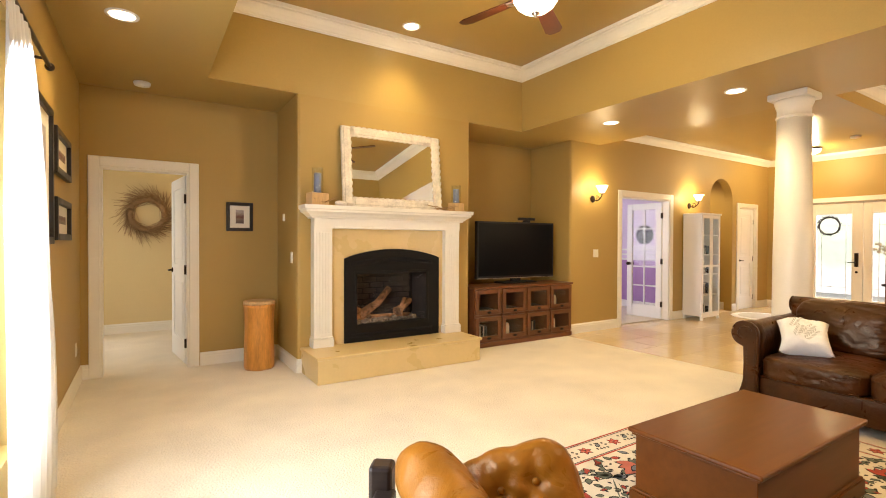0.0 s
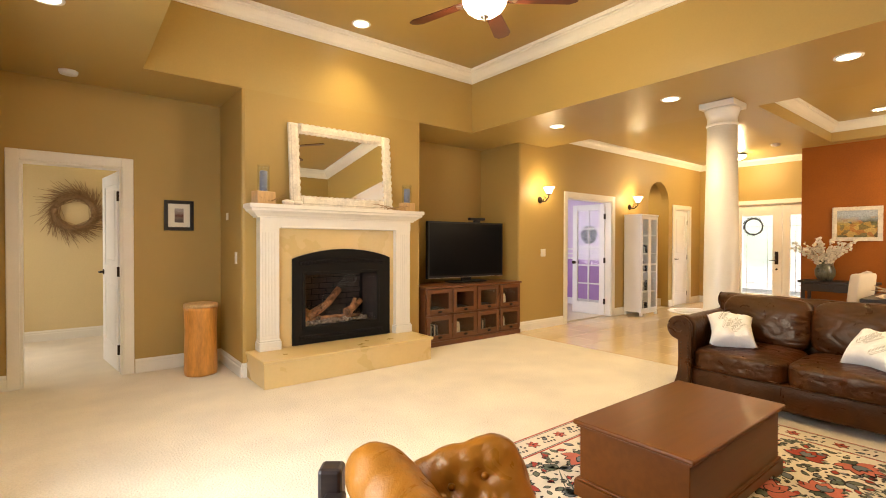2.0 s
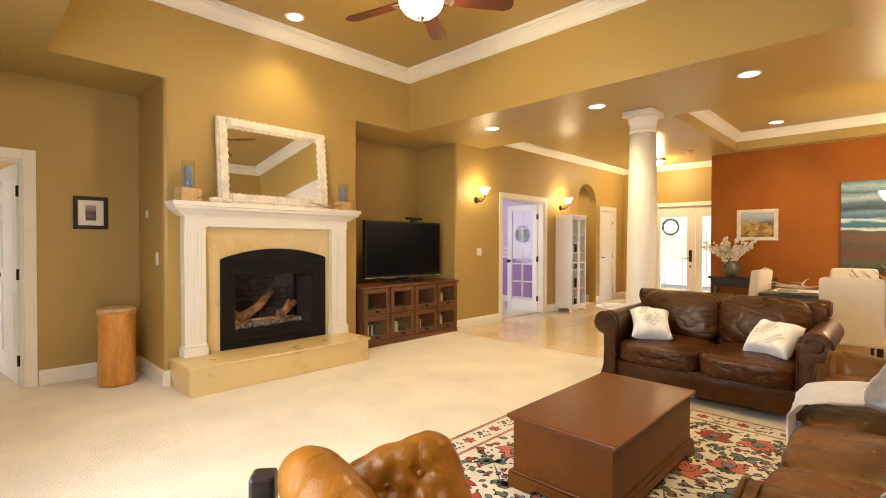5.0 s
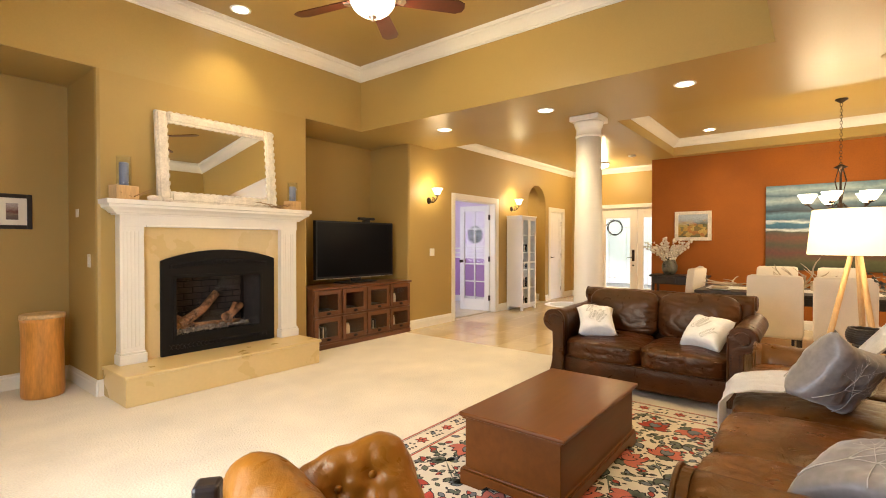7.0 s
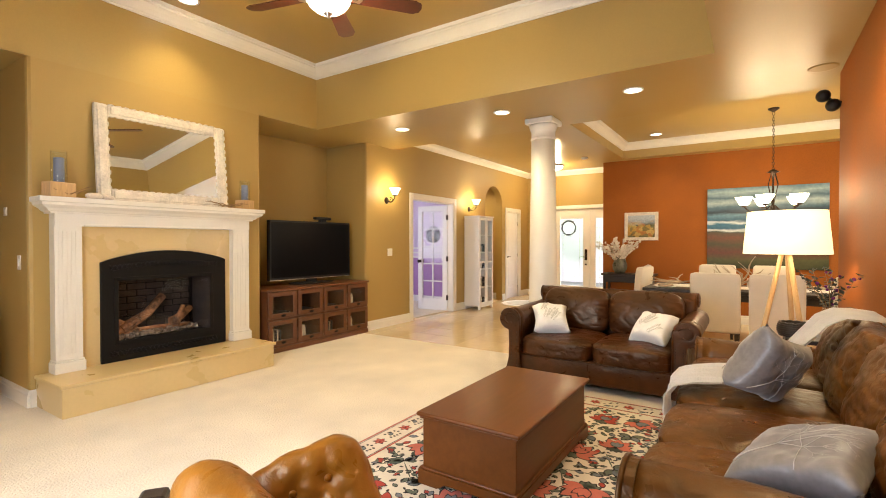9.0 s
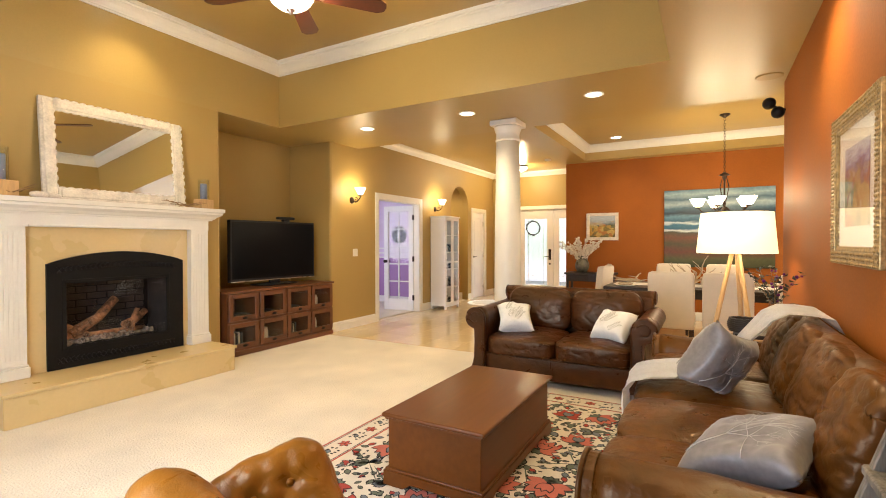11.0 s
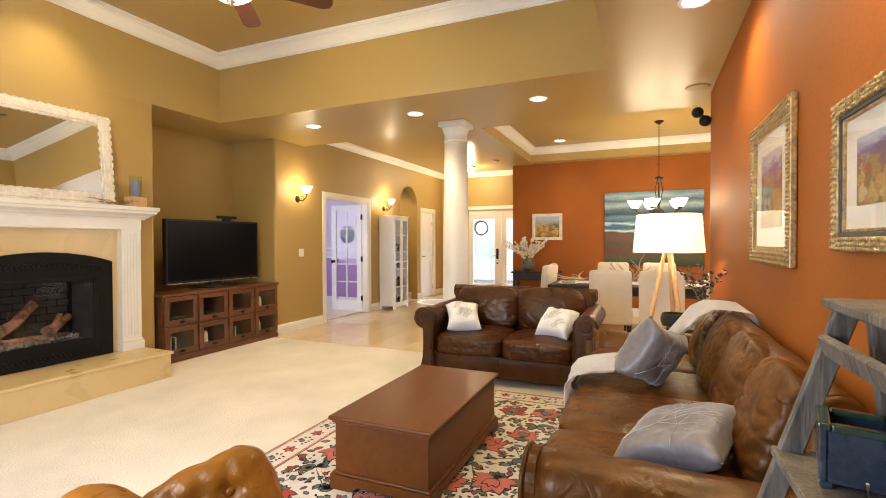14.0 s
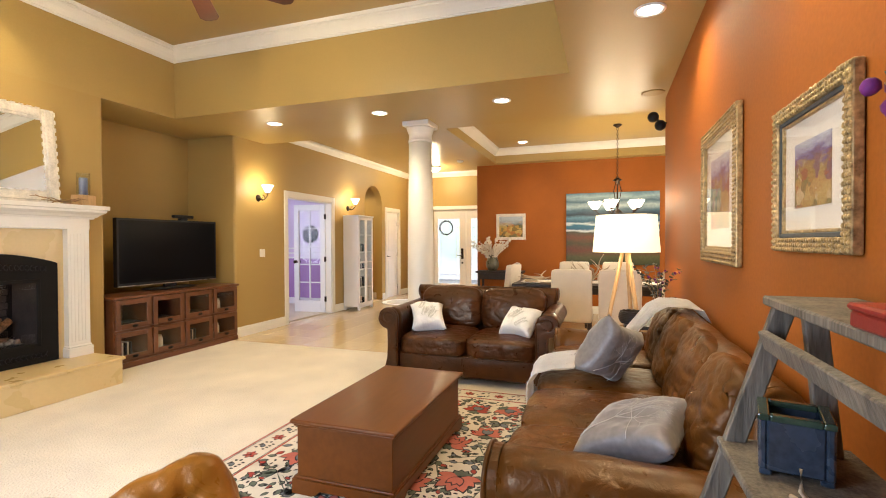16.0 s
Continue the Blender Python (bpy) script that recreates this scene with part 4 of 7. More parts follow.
for i, (x, z, kind) in enumerate(((4.15, 0.085, 0), (4.55, 0.085, 1), (4.18, 0.41, 2), (4.57, 0.41, 2), (5.0, 0.41, 2), (5.42, 0.41, 1), (5.0, 0.085, 0), (5.4, 0.085, 1))):
    if kind == 0:
        th = thing("disc_case_row", "row of pale disc cases inside the console", "disc cases", m=pose(x - 0.1, 4.9, z))
        for j in range(9):
            part("case", box(B(), j * 0.02, 0, 0, j * 0.02 + 0.014, 0.13, 0.15 + 0.02 * rng.random()), (MATBOARD, PLASTIC, BLUEGREY)[j % 3], th)
    elif kind == 1:
        th = thing("glass_jar", "clear glass jar inside the console", "jar", m=pose(x, 4.92, z))
        part("jar", turned(B(), [(0.05, 0), (0.055, 0.02), (0.055, 0.13), (0.045, 0.15), (0.045, 0.17)], 18), MATBOARD, th)
    else:
        th = thing("media_player", "black media player inside the console", "media player", m=pose(x - 0.13, 4.86, z))
        part("body", box(B(), 0, 0, 0.004, 0.27, 0.2, 0.06, 0.004), PLASTIC, th)
        part("front_strip", box(B(), 0.01, -0.003, 0.022, 0.26, 0.001, 0.03), NICKEL, th)

tv = thing("television", "large black flat television on a stand", "television", m=pose(4.885, 5.09, CH + 0.012, 0, 0, -3))
bm = B()
box(bm, -0.67, -0.02, 0.055, 0.67, 0.045, 0.835, 0.008, 2)
part("bezel", bm, PLASTIC, tv)
part("screen", box(B(), -0.645, -0.0225, 0.095, 0.645, -0.0195, 0.81), SCREEN, tv)
bm = B()
box(bm, -0.08, -0.0, 0.01, 0.08, 0.03, 0.08)
soft(bm, (0, 0.01, 0.002), (0.34, 0.15, 0.014), 3, 6)
part("stand", bm, PLASTIC, tv)
part("lower_trim", box(B(), -0.665, -0.024, 0.058, 0.665, -0.0205, 0.066), NICKEL, tv)
sens = thing("sensor_bar", "black sensor camera bar on top of the television", "camera", m=pose(5.08, 5.10, CH + 0.847, 0, 0, -4))
part("foot", box(B(), -0.05, -0.03, 0, 0.05, 0.03, 0.03, 0.006), PLASTIC, sens)
part("bar", box(B(), -0.14, -0.03, 0.03, 0.14, 0.03, 0.068, 0.012, 2), PLASTIC, sens)

# ---- log stool ----
st = thing("log_stool", "varnished orange-brown log stool standing on the carpet", "stool", m=pose(1.505, 5.27, 0))
bm = turned(B(), [(0.145, 0), (0.152, 0.03), (0.148, 0.2), (0.143, 0.45), (0.15, 0.64), (0.156, 0.672)], 40)
for v in bm.verts:
    a = math.atan2(v.co.y, v.co.x)
    f = 1 + 0.05 * noise.noise(Vector((math.cos(a) * 2, math.sin(a) * 2, v.co.z * 1.5)))
    v.co.x *= f
    v.co.y *= f
part("trunk", bm, STUMPW, st, smooth=False)
bm = turned(B(), [(0.154, 0.668), (0.158, 0.685), (0.154, 0.705), (0.14, 0.709)], 40)
for v in bm.verts:
    a = math.atan2(v.co.y, v.co.x)
    v.co.z += 0.012 * noise.noise(Vector((math.cos(a) * 5, math.sin(a) * 5, 0))) if v.co.z < 0.69 else 0
part("seat_top", bm, STUMPTOP, st, "pale peeled rim and cut end")


# ---- soft furniture ----
def arm_profile(r, h, flare):
    """Outline of a rolled arm, u outwards from its inner face and v up: wall, scroll, waist and flared foot."""
    pts = [(0.0, 0.07), (0.0, h - r)]
    for k in range(1, 19):
        a = radians(180 - 255 * k / 18)
        pts.append((r + r * math.cos(a), h - r + r * math.sin(a)))
    waist = h - 2.1 * r
    pts += [(1.02 * r, waist), (0.98 * r, waist * 0.72), (1.02 * r, waist * 0.45), (1.02 * r + flare, 0.07)]
    return pts


def seat_pad(cx, w, y0, y1, top, thick, seed, crown=0.018, cuts=34):
    """A stuffed seat cushion with a rolled, creased front."""
    bm = soft(B(), (cx, (y0 + y1) / 2, top - thick / 2), (w / 2 + 0.004, (y1 - y0) / 2, thick / 2), 6.5, cuts, 0, 1)
    for v in bm.verts:
        lx, ly = (v.co.x - cx) / (w / 2), (v.co.y - y0) / (y1 - y0)
        if v.co.z > top - thick / 2:
            v.co.z += crown * max(0, 1 - lx * lx) * min(1, 3 * ly) + 0.010 * noise.noise(Vector((lx * 1.6 + seed, ly * 2.2, seed)))
            c = noise.noise(Vector((lx * 2.2 + 2.5 * ly + seed, ly * 9 - 2 * lx, 3.0)))
            v.co.z -= 0.005 * (1 - min(1, abs(c) * 5))
        if ly < 0.2:
            q = noise.noise(Vector((lx * 7 + seed, v.co.z * 9, 1.0 + seed)))
            v.co.y += 0.007 * (1 - min(1, abs(q) * 4)) - 0.012 * max(0, 1 - lx * lx)
    return bm


def back_pad(cx, w, y, z0, z1, thick, recline, seed, gather=(-1, 1), deep=0.014, cuts=40):
    """A stuffed back cushion, its leather gathered in folds that fan out from its seams."""
    rm = Matrix.Rotation(radians(-recline), 3, "X")
    bm = soft(B(), (0, 0, 0), (w / 2 + 0.004, thick / 2, (z1 - z0) / 2), 5.0, cuts, 0, 1)
    half = (z1 - z0) / 2
    for v in bm.verts:
        lx, lz = v.co.x / (w / 2), v.co.z / half
        if v.co.y < 0.3 * thick:
            v.co.y -= 0.035 * max(0, 1 - lx * lx) * max(0, 1 - (lz + 0.25) ** 2)
            for g in gather:
                d = abs(lx - g)
                ang = math.atan2(lz - 0.15, d + 0.12)
                fan = math.sin(9.5 * ang + 1.3 * noise.noise(Vector((lx * 3 + seed, lz * 3, g))))
                v.co.y += deep * (0.5 + 0.5 * fan) * math.exp(-(d / 0.42) ** 2) * (0.6 + noise.noise(Vector((lz * 2.4 + seed, g, 5))))
            q = noise.noise(Vector((lx * 2.6 + 1.4 * lz + seed, lz * 3.2 - lx, 2.0)))
            v.co.y += 0.7 * deep * (1 - min(1, abs(q) * 4.5)) + 0.012 * noise.noise(Vector((lx * 1.4, lz * 1.6, seed)))
        if lz > 0.6:
            v.co.z += 0.014 * noise.noise(Vector((lx * 2.2 + seed, v.co.y * 6, 9.0))) - 0.02 * abs(lx) ** 5
        v.co = rm @ v.co + Vector((cx, y, (z0 + z1) / 2))
    return bm


def rolled_sofa(name, label, m, leather_mat, seams, arm_r, arm_h, back_h, depth, seat_h, recline, back_t=0.22, deep=0.014, nails=True, flare=0.05, inset=0.235):
    """A rolled-arm leather sofa, x along its length, its front towards -y; seams are the cushion joints from arm to arm."""
    th = thing(name, label, "sofa", "leather seats", m)
    x0, x1, front, rear = seams[0], seams[-1], -depth / 2, depth / 2
    bm = box(B(), x0 - 0.02, front + 0.03, 0.07, x1 + 0.02, rear - 0.06, seat_h - 0.17, 0.018, 3)
    base = part("base", bm, leather_mat, th, smooth=True)
    part("piping", rod(B(), [(x0 + (x1 - x0) * k / 8, front + 0.028, seat_h - 0.178) for k in range(9)], 0.007, 6), leather_mat, base)
    bm = box(B(), x0 - arm_r, rear - 0.16, 0.07, x1 + arm_r, rear - 0.02, back_h - 0.05, 0.03, 3)
    part("back_frame", bm, leather_mat, th, smooth=True)
    span = x1 - x0 + 2.0 * arm_r
    zc, yc = back_h - 0.066, rear - 0.085
    bm = rod(B(), [(x0 - arm_r + span * k / 16, yc + 0.003 * math.sin(k * 2.2), zc + 0.004 * math.sin(k * 1.7)) for k in range(17)], 0.066, 18)
    rl = part("back_roll", bm, leather_mat, th)
    for s in (-1, 1):
        bm = turned(B(), [(0.066, 0), (0.070, 0.010), (0.052, 0.020), (0.046, 0.010), (0.020, 0.010), (0.014, 0.018), (0.004, 0.02)], 24, (x0 - arm_r if s < 0 else x1 + arm_r, yc, zc), Matrix.Rotation(radians(90 * s), 3, "Y"))
        part("roll_end", bm, leather_mat, rl)
    for i, (a, b) in enumerate(zip(seams, seams[1:])):
        cx, w = (a + b) / 2, b - a
        cu = part("seat_cushion", seat_pad(cx, w, front - 0.005, rear - inset - 0.03, seat_h, 0.19, 3.1 * i + 1), leather_mat, th)
        for z, dy in ((seat_h - 0.040, 0.010), (seat_h - 0.160, 0.012)):
            bm = rod(B(), [(cx + (w / 2 - 0.03) * k / 6, front + dy - 0.016 * (1 - (k / 6) ** 2), z + 0.004 * math.sin(k * 1.9 + i)) for k in range(-6, 7)], 0.0055, 6)
            part("piping", bm, leather_mat, cu)
        part("back_cushion", back_pad(cx, w, rear - inset, seat_h - 0.03, back_h + 0.005, back_t, recline, 5 + 2.7 * i, deep=deep), leather_mat, th)
    prof = arm_profile(arm_r, arm_h, flare)
    for s in (-1, 1):
        xi = x0 if s < 0 else x1
        bm = B()
        ys = [front + 0.035 + (depth - 0.10) * j / 12 for j in range(13)]
        sweep(bm, prof, [lambda u, v, y=y: (xi + s * (u + 0.006 * noise.noise(Vector((u * 6, y * 6, v * 6)))), y, v + 0.010 * noise.noise(Vector((u * 4 + 7 * s, y * 7, v * 4)))) for y in ys])
        part("arm", bm, leather_mat, th, smooth=True)
        bm = sweep(B(), prof, [lambda u, v, y=y, k=k: (xi + s * (arm_r + (u - arm_r) * k), y, v) for y, k in ((front + 0.036, 1.0), (front - 0.004, 1.0), (front - 0.014, 0.90))])
        fc = part("arm_facing", bm, leather_mat, th)
        edge = [(xi + s * u, front - 0.006, v) for u, v in prof]
        part("piping", rod(B(), edge, 0.010, 8), leather_mat, fc)
        coil = [(xi + s * (arm_r + (0.66 - 0.035 * k) * arm_r * math.cos(radians(150 - 32 * k))), front - 0.016, arm_h - arm_r + (0.66 - 0.035 * k) * arm_r * math.sin(radians(150 - 32 * k))) for k in range(10)]
        part("scroll", rod(B(), coil, 0.007, 6, 0.004), leather_mat, fc)
        if nails:
            bm = B()
            for u in (0.20, 0.80):
                for j in range(16):
                    z = 0.10 + j * (arm_h - 2 * arm_r - 0.10) / 16
                    soft(bm, (xi + s * u * arm_r, front - 0.015, z), (0.006, 0.004, 0.006), 2, 1)
            tagged(part("nailhead", bm, BRONZE, fc, "bronze nailhead trim"), kind="stuff")
    for x in (x0 - 0.06, x1 + 0.06):
        for y in (front + 0.07, rear - 0.09):
            part("leg", turned(B(), [(0.026, 0), (0.034, 0.02), (0.03, 0.05), (0.04, 0.075)], 14, (x, y, 0)), DARKW, th, "dark turned wooden foot")
    return th


def pillow(name, label, s, m, material, pattern=None, group="cushions", seed=0, t=0.105):
    """A square scatter cushion with pinched corners; x and z span its face, -y is its front."""
    th = thing(name, label, "cushion", group, m)
    bm = B()
    n = 26
    for side in (-1, 1):
        grid = [[None] * (n + 1) for _ in range(n + 1)]
        for i in range(n + 1):
            for j in range(n + 1):
                u, v = 2 * i / n - 1, 2 * j / n - 1
                bow = 1 - 0.17 * (1 - min(1, abs(u) ** 2)) * abs(v) ** 4 - 0.17 * (1 - abs(v) ** 2) * abs(u) ** 4
                h = t * max(0, (1 - u ** 4)) ** 0.55 * max(0, (1 - v ** 4)) ** 0.55
                h *= 1 + 0.25 * noise.noise(Vector((u * 1.7 + seed, v * 1.7, side * 3)))
                pinch = noise.noise(Vector((u * 4 + seed, v * 4, 7 + side)))
                h = max(0.0, h - 0.10 * t * (1 - min(1, abs(pinch) * 4)) * (1 - abs(u * v)))
                grid[i][j] = bm.verts.new((u * s * bow, side * h, s + v * s * bow))
        for i in range(n):
            for j in range(n):
                f = bm.faces.new((grid[i][j], grid[i + 1][j], grid[i + 1][j + 1], grid[i][j + 1]))
                f.smooth = True
    bmesh.ops.remove_doubles(bm, verts=bm.verts, dist=0.0008)
    part("cover", bm, material, th)

    def onface(u, v, side=-1):
        h = t * max(0, (1 - u ** 4)) ** 0.55 * max(0, (1 - v ** 4)) ** 0.55
        h *= 1 + 0.25 * noise.noise(Vector((u * 1.7 + seed, v * 1.7, side * 3)))
        return Vector((u * s, side * (h + 0.001), s + v * s))

    if pattern == "branch":
        bm = B()
        r2 = random.Random(seed + 3)
        for side in (-1, 1):
            def grow(u, v, a, ln, w, depth):
                pts = []
                for k in range(5):
                    pts.append(onface(u, v, side))
                    u, v = u + math.cos(a) * ln / 5, v + math.sin(a) * ln / 5
                    a += r2.uniform(-0.12, 0.12)
                    if abs(u) > 0.88 or abs(v) > 0.88:
                        break
                else:
                    pts.append(onface(u, v, side))
                if len(pts) > 1:
                    rod(bm, pts, w, 4, w * 0.5)
                if depth and abs(u) < 0.88 and abs(v) < 0.88:
                    for da in ((-0.5, 0.35) if depth % 2 else (-0.15, 0.6, -0.6)):
                        grow(u, v, a + da + r2.uniform(-0.2, 0.2), ln * r2.uniform(0.5, 0.8), w * 0.62, depth - 1)
            grow(-0.75, -0.7, 0.8, 0.75, 0.0026, 4)
            grow(0.2, -0.85, 1.7, 0.6, 0.0022, 3)
        tagged(part("embroidery", bm, SILVER, th, "silver branch embroidery"), kind="stuff")
    elif pattern == "leaf":
        bm = B()
        r2 = random.Random(seed + 9)
        for side in (-1, 1):
            for q in range(4):
                u0, v0, a = r2.uniform(-0.7, 0.3), r2.uniform(-0.75, 0.3), r2.uniform(0.4, 1.3)
                for k in range(6):
                    for sg in (-1, 1):
                        aa = a + sg * 0.7
                        bu, bv = u0 + math.cos(a) * 0.12 * k, v0 + math.sin(a) * 0.12 * k
                        L = 0.24
                        tip = (bu + math.cos(aa) * L, bv + math.sin(aa) * L)
                        mid = ((bu + tip[0]) / 2, (bv + tip[1]) / 2)
                        px, pv = -math.sin(aa) * 0.035, math.cos(aa) * 0.035
                        pts = [(bu, bv), (mid[0] + px, mid[1] + pv), tip, (mid[0] - px, mid[1] - pv)]
                        if all(abs(c) < 0.85 for p in pts for c in p):
                            bm.faces.new([bm.verts.new(onface(u, v, side)) for u, v in pts])
        tagged(part("leaf_print", bm, LEAFPRINT, th, "soft grey leaf print"), kind="stuff")
    return th


rolled_sofa("loveseat", "dark brown leather loveseat with rolled arms and nailhead trim", pose(5.07, 1.215, 0, 0, 0, -90), LEATHER, (-0.66, 0.0, 0.66), 0.095, 0.69, 0.845, 0.96, 0.44, 9, deep=0.007)
rolled_sofa("sofa", "worn saddle brown leather sofa along the terracotta wall", pose(3.34, -0.112, 0, 0, 0, 180), LEATHER2, (-1.06, -0.49, 0.09, 0.67, 1.09), 0.125, 0.60, 0.89, 0.965, 0.50, 17, 0.17, 0.012, nails=False, flare=0.0, inset=0.165)


def stand(place, side, up, s):
    """The pose of a square cushion of half size s with its middle at place; side and up span its face."""
    ux, uz = Vector(side).normalized(), Vector(up)
    uz = (uz - ux * uz.dot(ux)).normalized()
    return Matrix.Translation(Vector(place) - uz * s) @ Matrix((ux, uz.cross(ux), uz)).transposed().to_4x4()


pillow("cushion", "white cushion with a grey leaf print on the loveseat", 0.175, stand((4.89, 1.678, 0.577), (0.453, -0.891, -0.013), (0.711, 0.353, 0.608), 0.175), WHITEF, "leaf", seed=1)
pillow("cushion", "white cushion with a grey leaf print on the loveseat", 0.170, stand((4.93, 0.752, 0.560), (-0.35, -0.937, 0.002), (0.725, -0.27, 0.634), 0.17), WHITEF, "leaf", seed=2)
pillow("cushion", "silver grey cushion embroidered with branches, on the sofa", 0.182, stand((3.33, -0.036, 0.705), (0.72, -0.52, -0.374), (0.10, -0.52, 0.837), 0.182), GREYF, "branch", seed=5)
# the near cushion lies on the seat, its back corner raised on the backrest
pillow("cushion", "silver grey cushion embroidered with branches, lying on the sofa", 0.205, stand((2.444, -0.125, 0.590), (-0.38, -0.865, 0.315), (0.913, -0.369, 0.173), 0.205), GREYF, "branch", seed=6, t=0.080)

# ---- chest ----
chest = thing("blanket_chest", "cherry wood blanket chest used as a coffee table", "chest", m=pose(3.10, 1.25, 0.010))
CX, CY, CZ = 0.575, 0.305, 0.392
bm = box(B(), -CX, -CY, CZ - 0.024, CX, CY, CZ, 0.009, 3)
part("lid", bm, CHERRY, chest, "overhanging cherry wood lid")
part("lid_moulding", box(B(), -CX + 0.014, -CY + 0.014, CZ - 0.038, CX - 0.014, CY - 0.014, CZ - 0.024, 0.005, 2), CHERRY, chest)
part("body", box(B(), -CX + 0.028, -CY + 0.028, 0.05, CX - 0.028, CY - 0.028, CZ - 0.038, 0.003), CHERRY, chest)
for a, b, c, d in ((-CX + 0.008, -CY + 0.008, CX - 0.008, -CY + 0.028), (-CX + 0.008, CY - 0.028, CX - 0.008, CY - 0.008), (-CX + 0.008, -CY + 0.028, -CX + 0.028, CY - 0.028), (CX - 0.028, -CY + 0.028, CX - 0.008, CY - 0.028)):
    wide = c - a > d - b
    lo, hi = (a, c) if wide else (b, d)
    pr = [(lo, 0), (lo + 0.10, 0), (lo + 0.125, 0.012), (lo + 0.15, 0.032), (hi - 0.15, 0.032), (hi - 0.125, 0.012), (hi - 0.10, 0), (hi, 0), (hi, 0.078), (lo, 0.078)]
    bm = sweep(B(), pr, [(lambda u, v, y=y: (u, y, v)) if wide else (lambda u, v, y=y: (y, u, v)) for y in ((b, d) if wide else (a, c))])
    part("bracket_base", bm, CHERRY, chest)
part("base_moulding", box(B(), -CX + 0.014, -CY + 0.014, 0.078, CX - 0.014, CY - 0.014, 0.092, 0.005, 2), CHERRY, chest)


# ---- recessed lights and fixtures ----
def can_light(x, y, z, watts=CAN_W, cone=125, lit=True):
    th = thing("recessed_light", "lit recessed ceiling light with a white trim ring", "ceiling light", "recessed lights", pose(x, y, z))
    bm = B()
    n = 32
    loops = []
    for r, zz in ((0.098, 0.0), (0.096, -0.006), (0.078, -0.008), (0.074, -0.003)):
        loops.append([bm.verts.new((r * math.cos(2 * math.pi * i / n), r * math.sin(2 * math.pi * i / n), zz)) for i in range(n)])
    for a, b in zip(loops, loops[1:]):
        for i in range(n):
            bm.faces.new((a[i], a[(i + 1) % n], b[(i + 1) % n], b[i]))
    part("trim_ring", bm, PURE, th, smooth=True)
    bm = turned(B(), [(0.075, -0.002), (0.074, -0.004)], n)
    part("lens", bm, CANGLOW, th, "glowing lens")
    lamp("can_lamp", "SPOT", (x, y, z - 0.03), watts, cone=cone, blend=0.9)
    return th


for x, y, k in ((5.36, 1.02, 1.0), (5.36, 2.44, 1.4), (5.36, 3.89, 1.9), (3.77, -0.28, 1.8), (0.37, 3.84, 1.2), (1.9, -0.28, 1.9)):
    can_light(x, y, ZS, CAN_W * k, 150 if y < 0 else 125)
can_light(2.89, 4.50, ZC, CAN_W * 1.6, 105)
can_light(2.89, 1.05, ZC, CAN_W * 1.5, 110)
can_light(8.75, 1.36, ZF)
can_light(6.9, -1.7, ZF)
can_light(8.75, -1.7, ZF)

# fan
fan = thing("ceiling_fan", "ceiling fan with five mahogany blades and a lit glass bowl", "ceiling fan", m=pose(2.885, 2.61, 0.02))
bm = turned(B(), [(0.075, ZC - 0.02), (0.075, ZC - 0.03), (0.03, ZC - 0.07), (0.013, ZC - 0.075), (0.013, ZC - 0.28), (0.06, ZC - 0.30), (0.115, ZC - 0.33), (0.13, ZC - 0.37), (0.13, ZC - 0.43), (0.13, ZC - 0.47), (0.10, ZC - 0.50), (0.06, ZC - 0.51), (0.06, ZC - 0.53)], 36)
part("motor", bm, NICKEL, fan, "brushed nickel motor and rod")
ZBL = ZC - 0.515
for k in range(5):
    a = radians(33 + 72 * k)
    m = Matrix.Rotation(a, 4, "Z") @ Matrix.Translation((0, 0, ZBL)) @ Matrix.Rotation(radians(-11), 4, "X")
    bm = B()
    out = [(0.17, -0.055), (0.64, -0.072), (0.69, -0.045), (0.70, 0), (0.69, 0.045), (0.64, 0.072), (0.17, 0.055)]
    sweep(bm, out, [lambda u, v, z=z: m @ Vector((u, v, z)) for z in (-0.004, 0.004)])
    bl = part("blade", bm, BLADEW, fan, "dark mahogany blade")
    bm = B()
    sweep(bm, [(0.10, -0.018), (0.17, -0.02), (0.23, -0.045), (0.25, 0), (0.23, 0.045), (0.17, 0.02), (0.10, 0.018)], [lambda u, v, z=z: m @ Vector((u, v, z)) for z in (-0.010, -0.0045)])
    part("blade_iron", bm, NICKEL, bl)
bm = turned(B(), [(0.155, ZC - 0.53), (0.165, ZC - 0.535), (0.16, ZC - 0.56), (0.135, ZC - 0.60), (0.095, ZC - 0.632), (0.04, ZC - 0.652), (0.012, ZC - 0.655)], 40)
bowl = part("glass_bowl", bm, BOWLGLOW, fan, "glowing alabaster glass bowl")
bowl.visible_shadow = False
bm = turned(B(), [(0.03, ZC - 0.648), (0.032, ZC - 0.66), (0.012, ZC - 0.67), (0.014, ZC - 0.68), (0.004, ZC - 0.69)], 20)
part("finial", bm, NICKEL, fan)
lamp("fan_lamp", "POINT", (2.885, 2.61, ZC - 0.59), FAN_W, size=0.1)


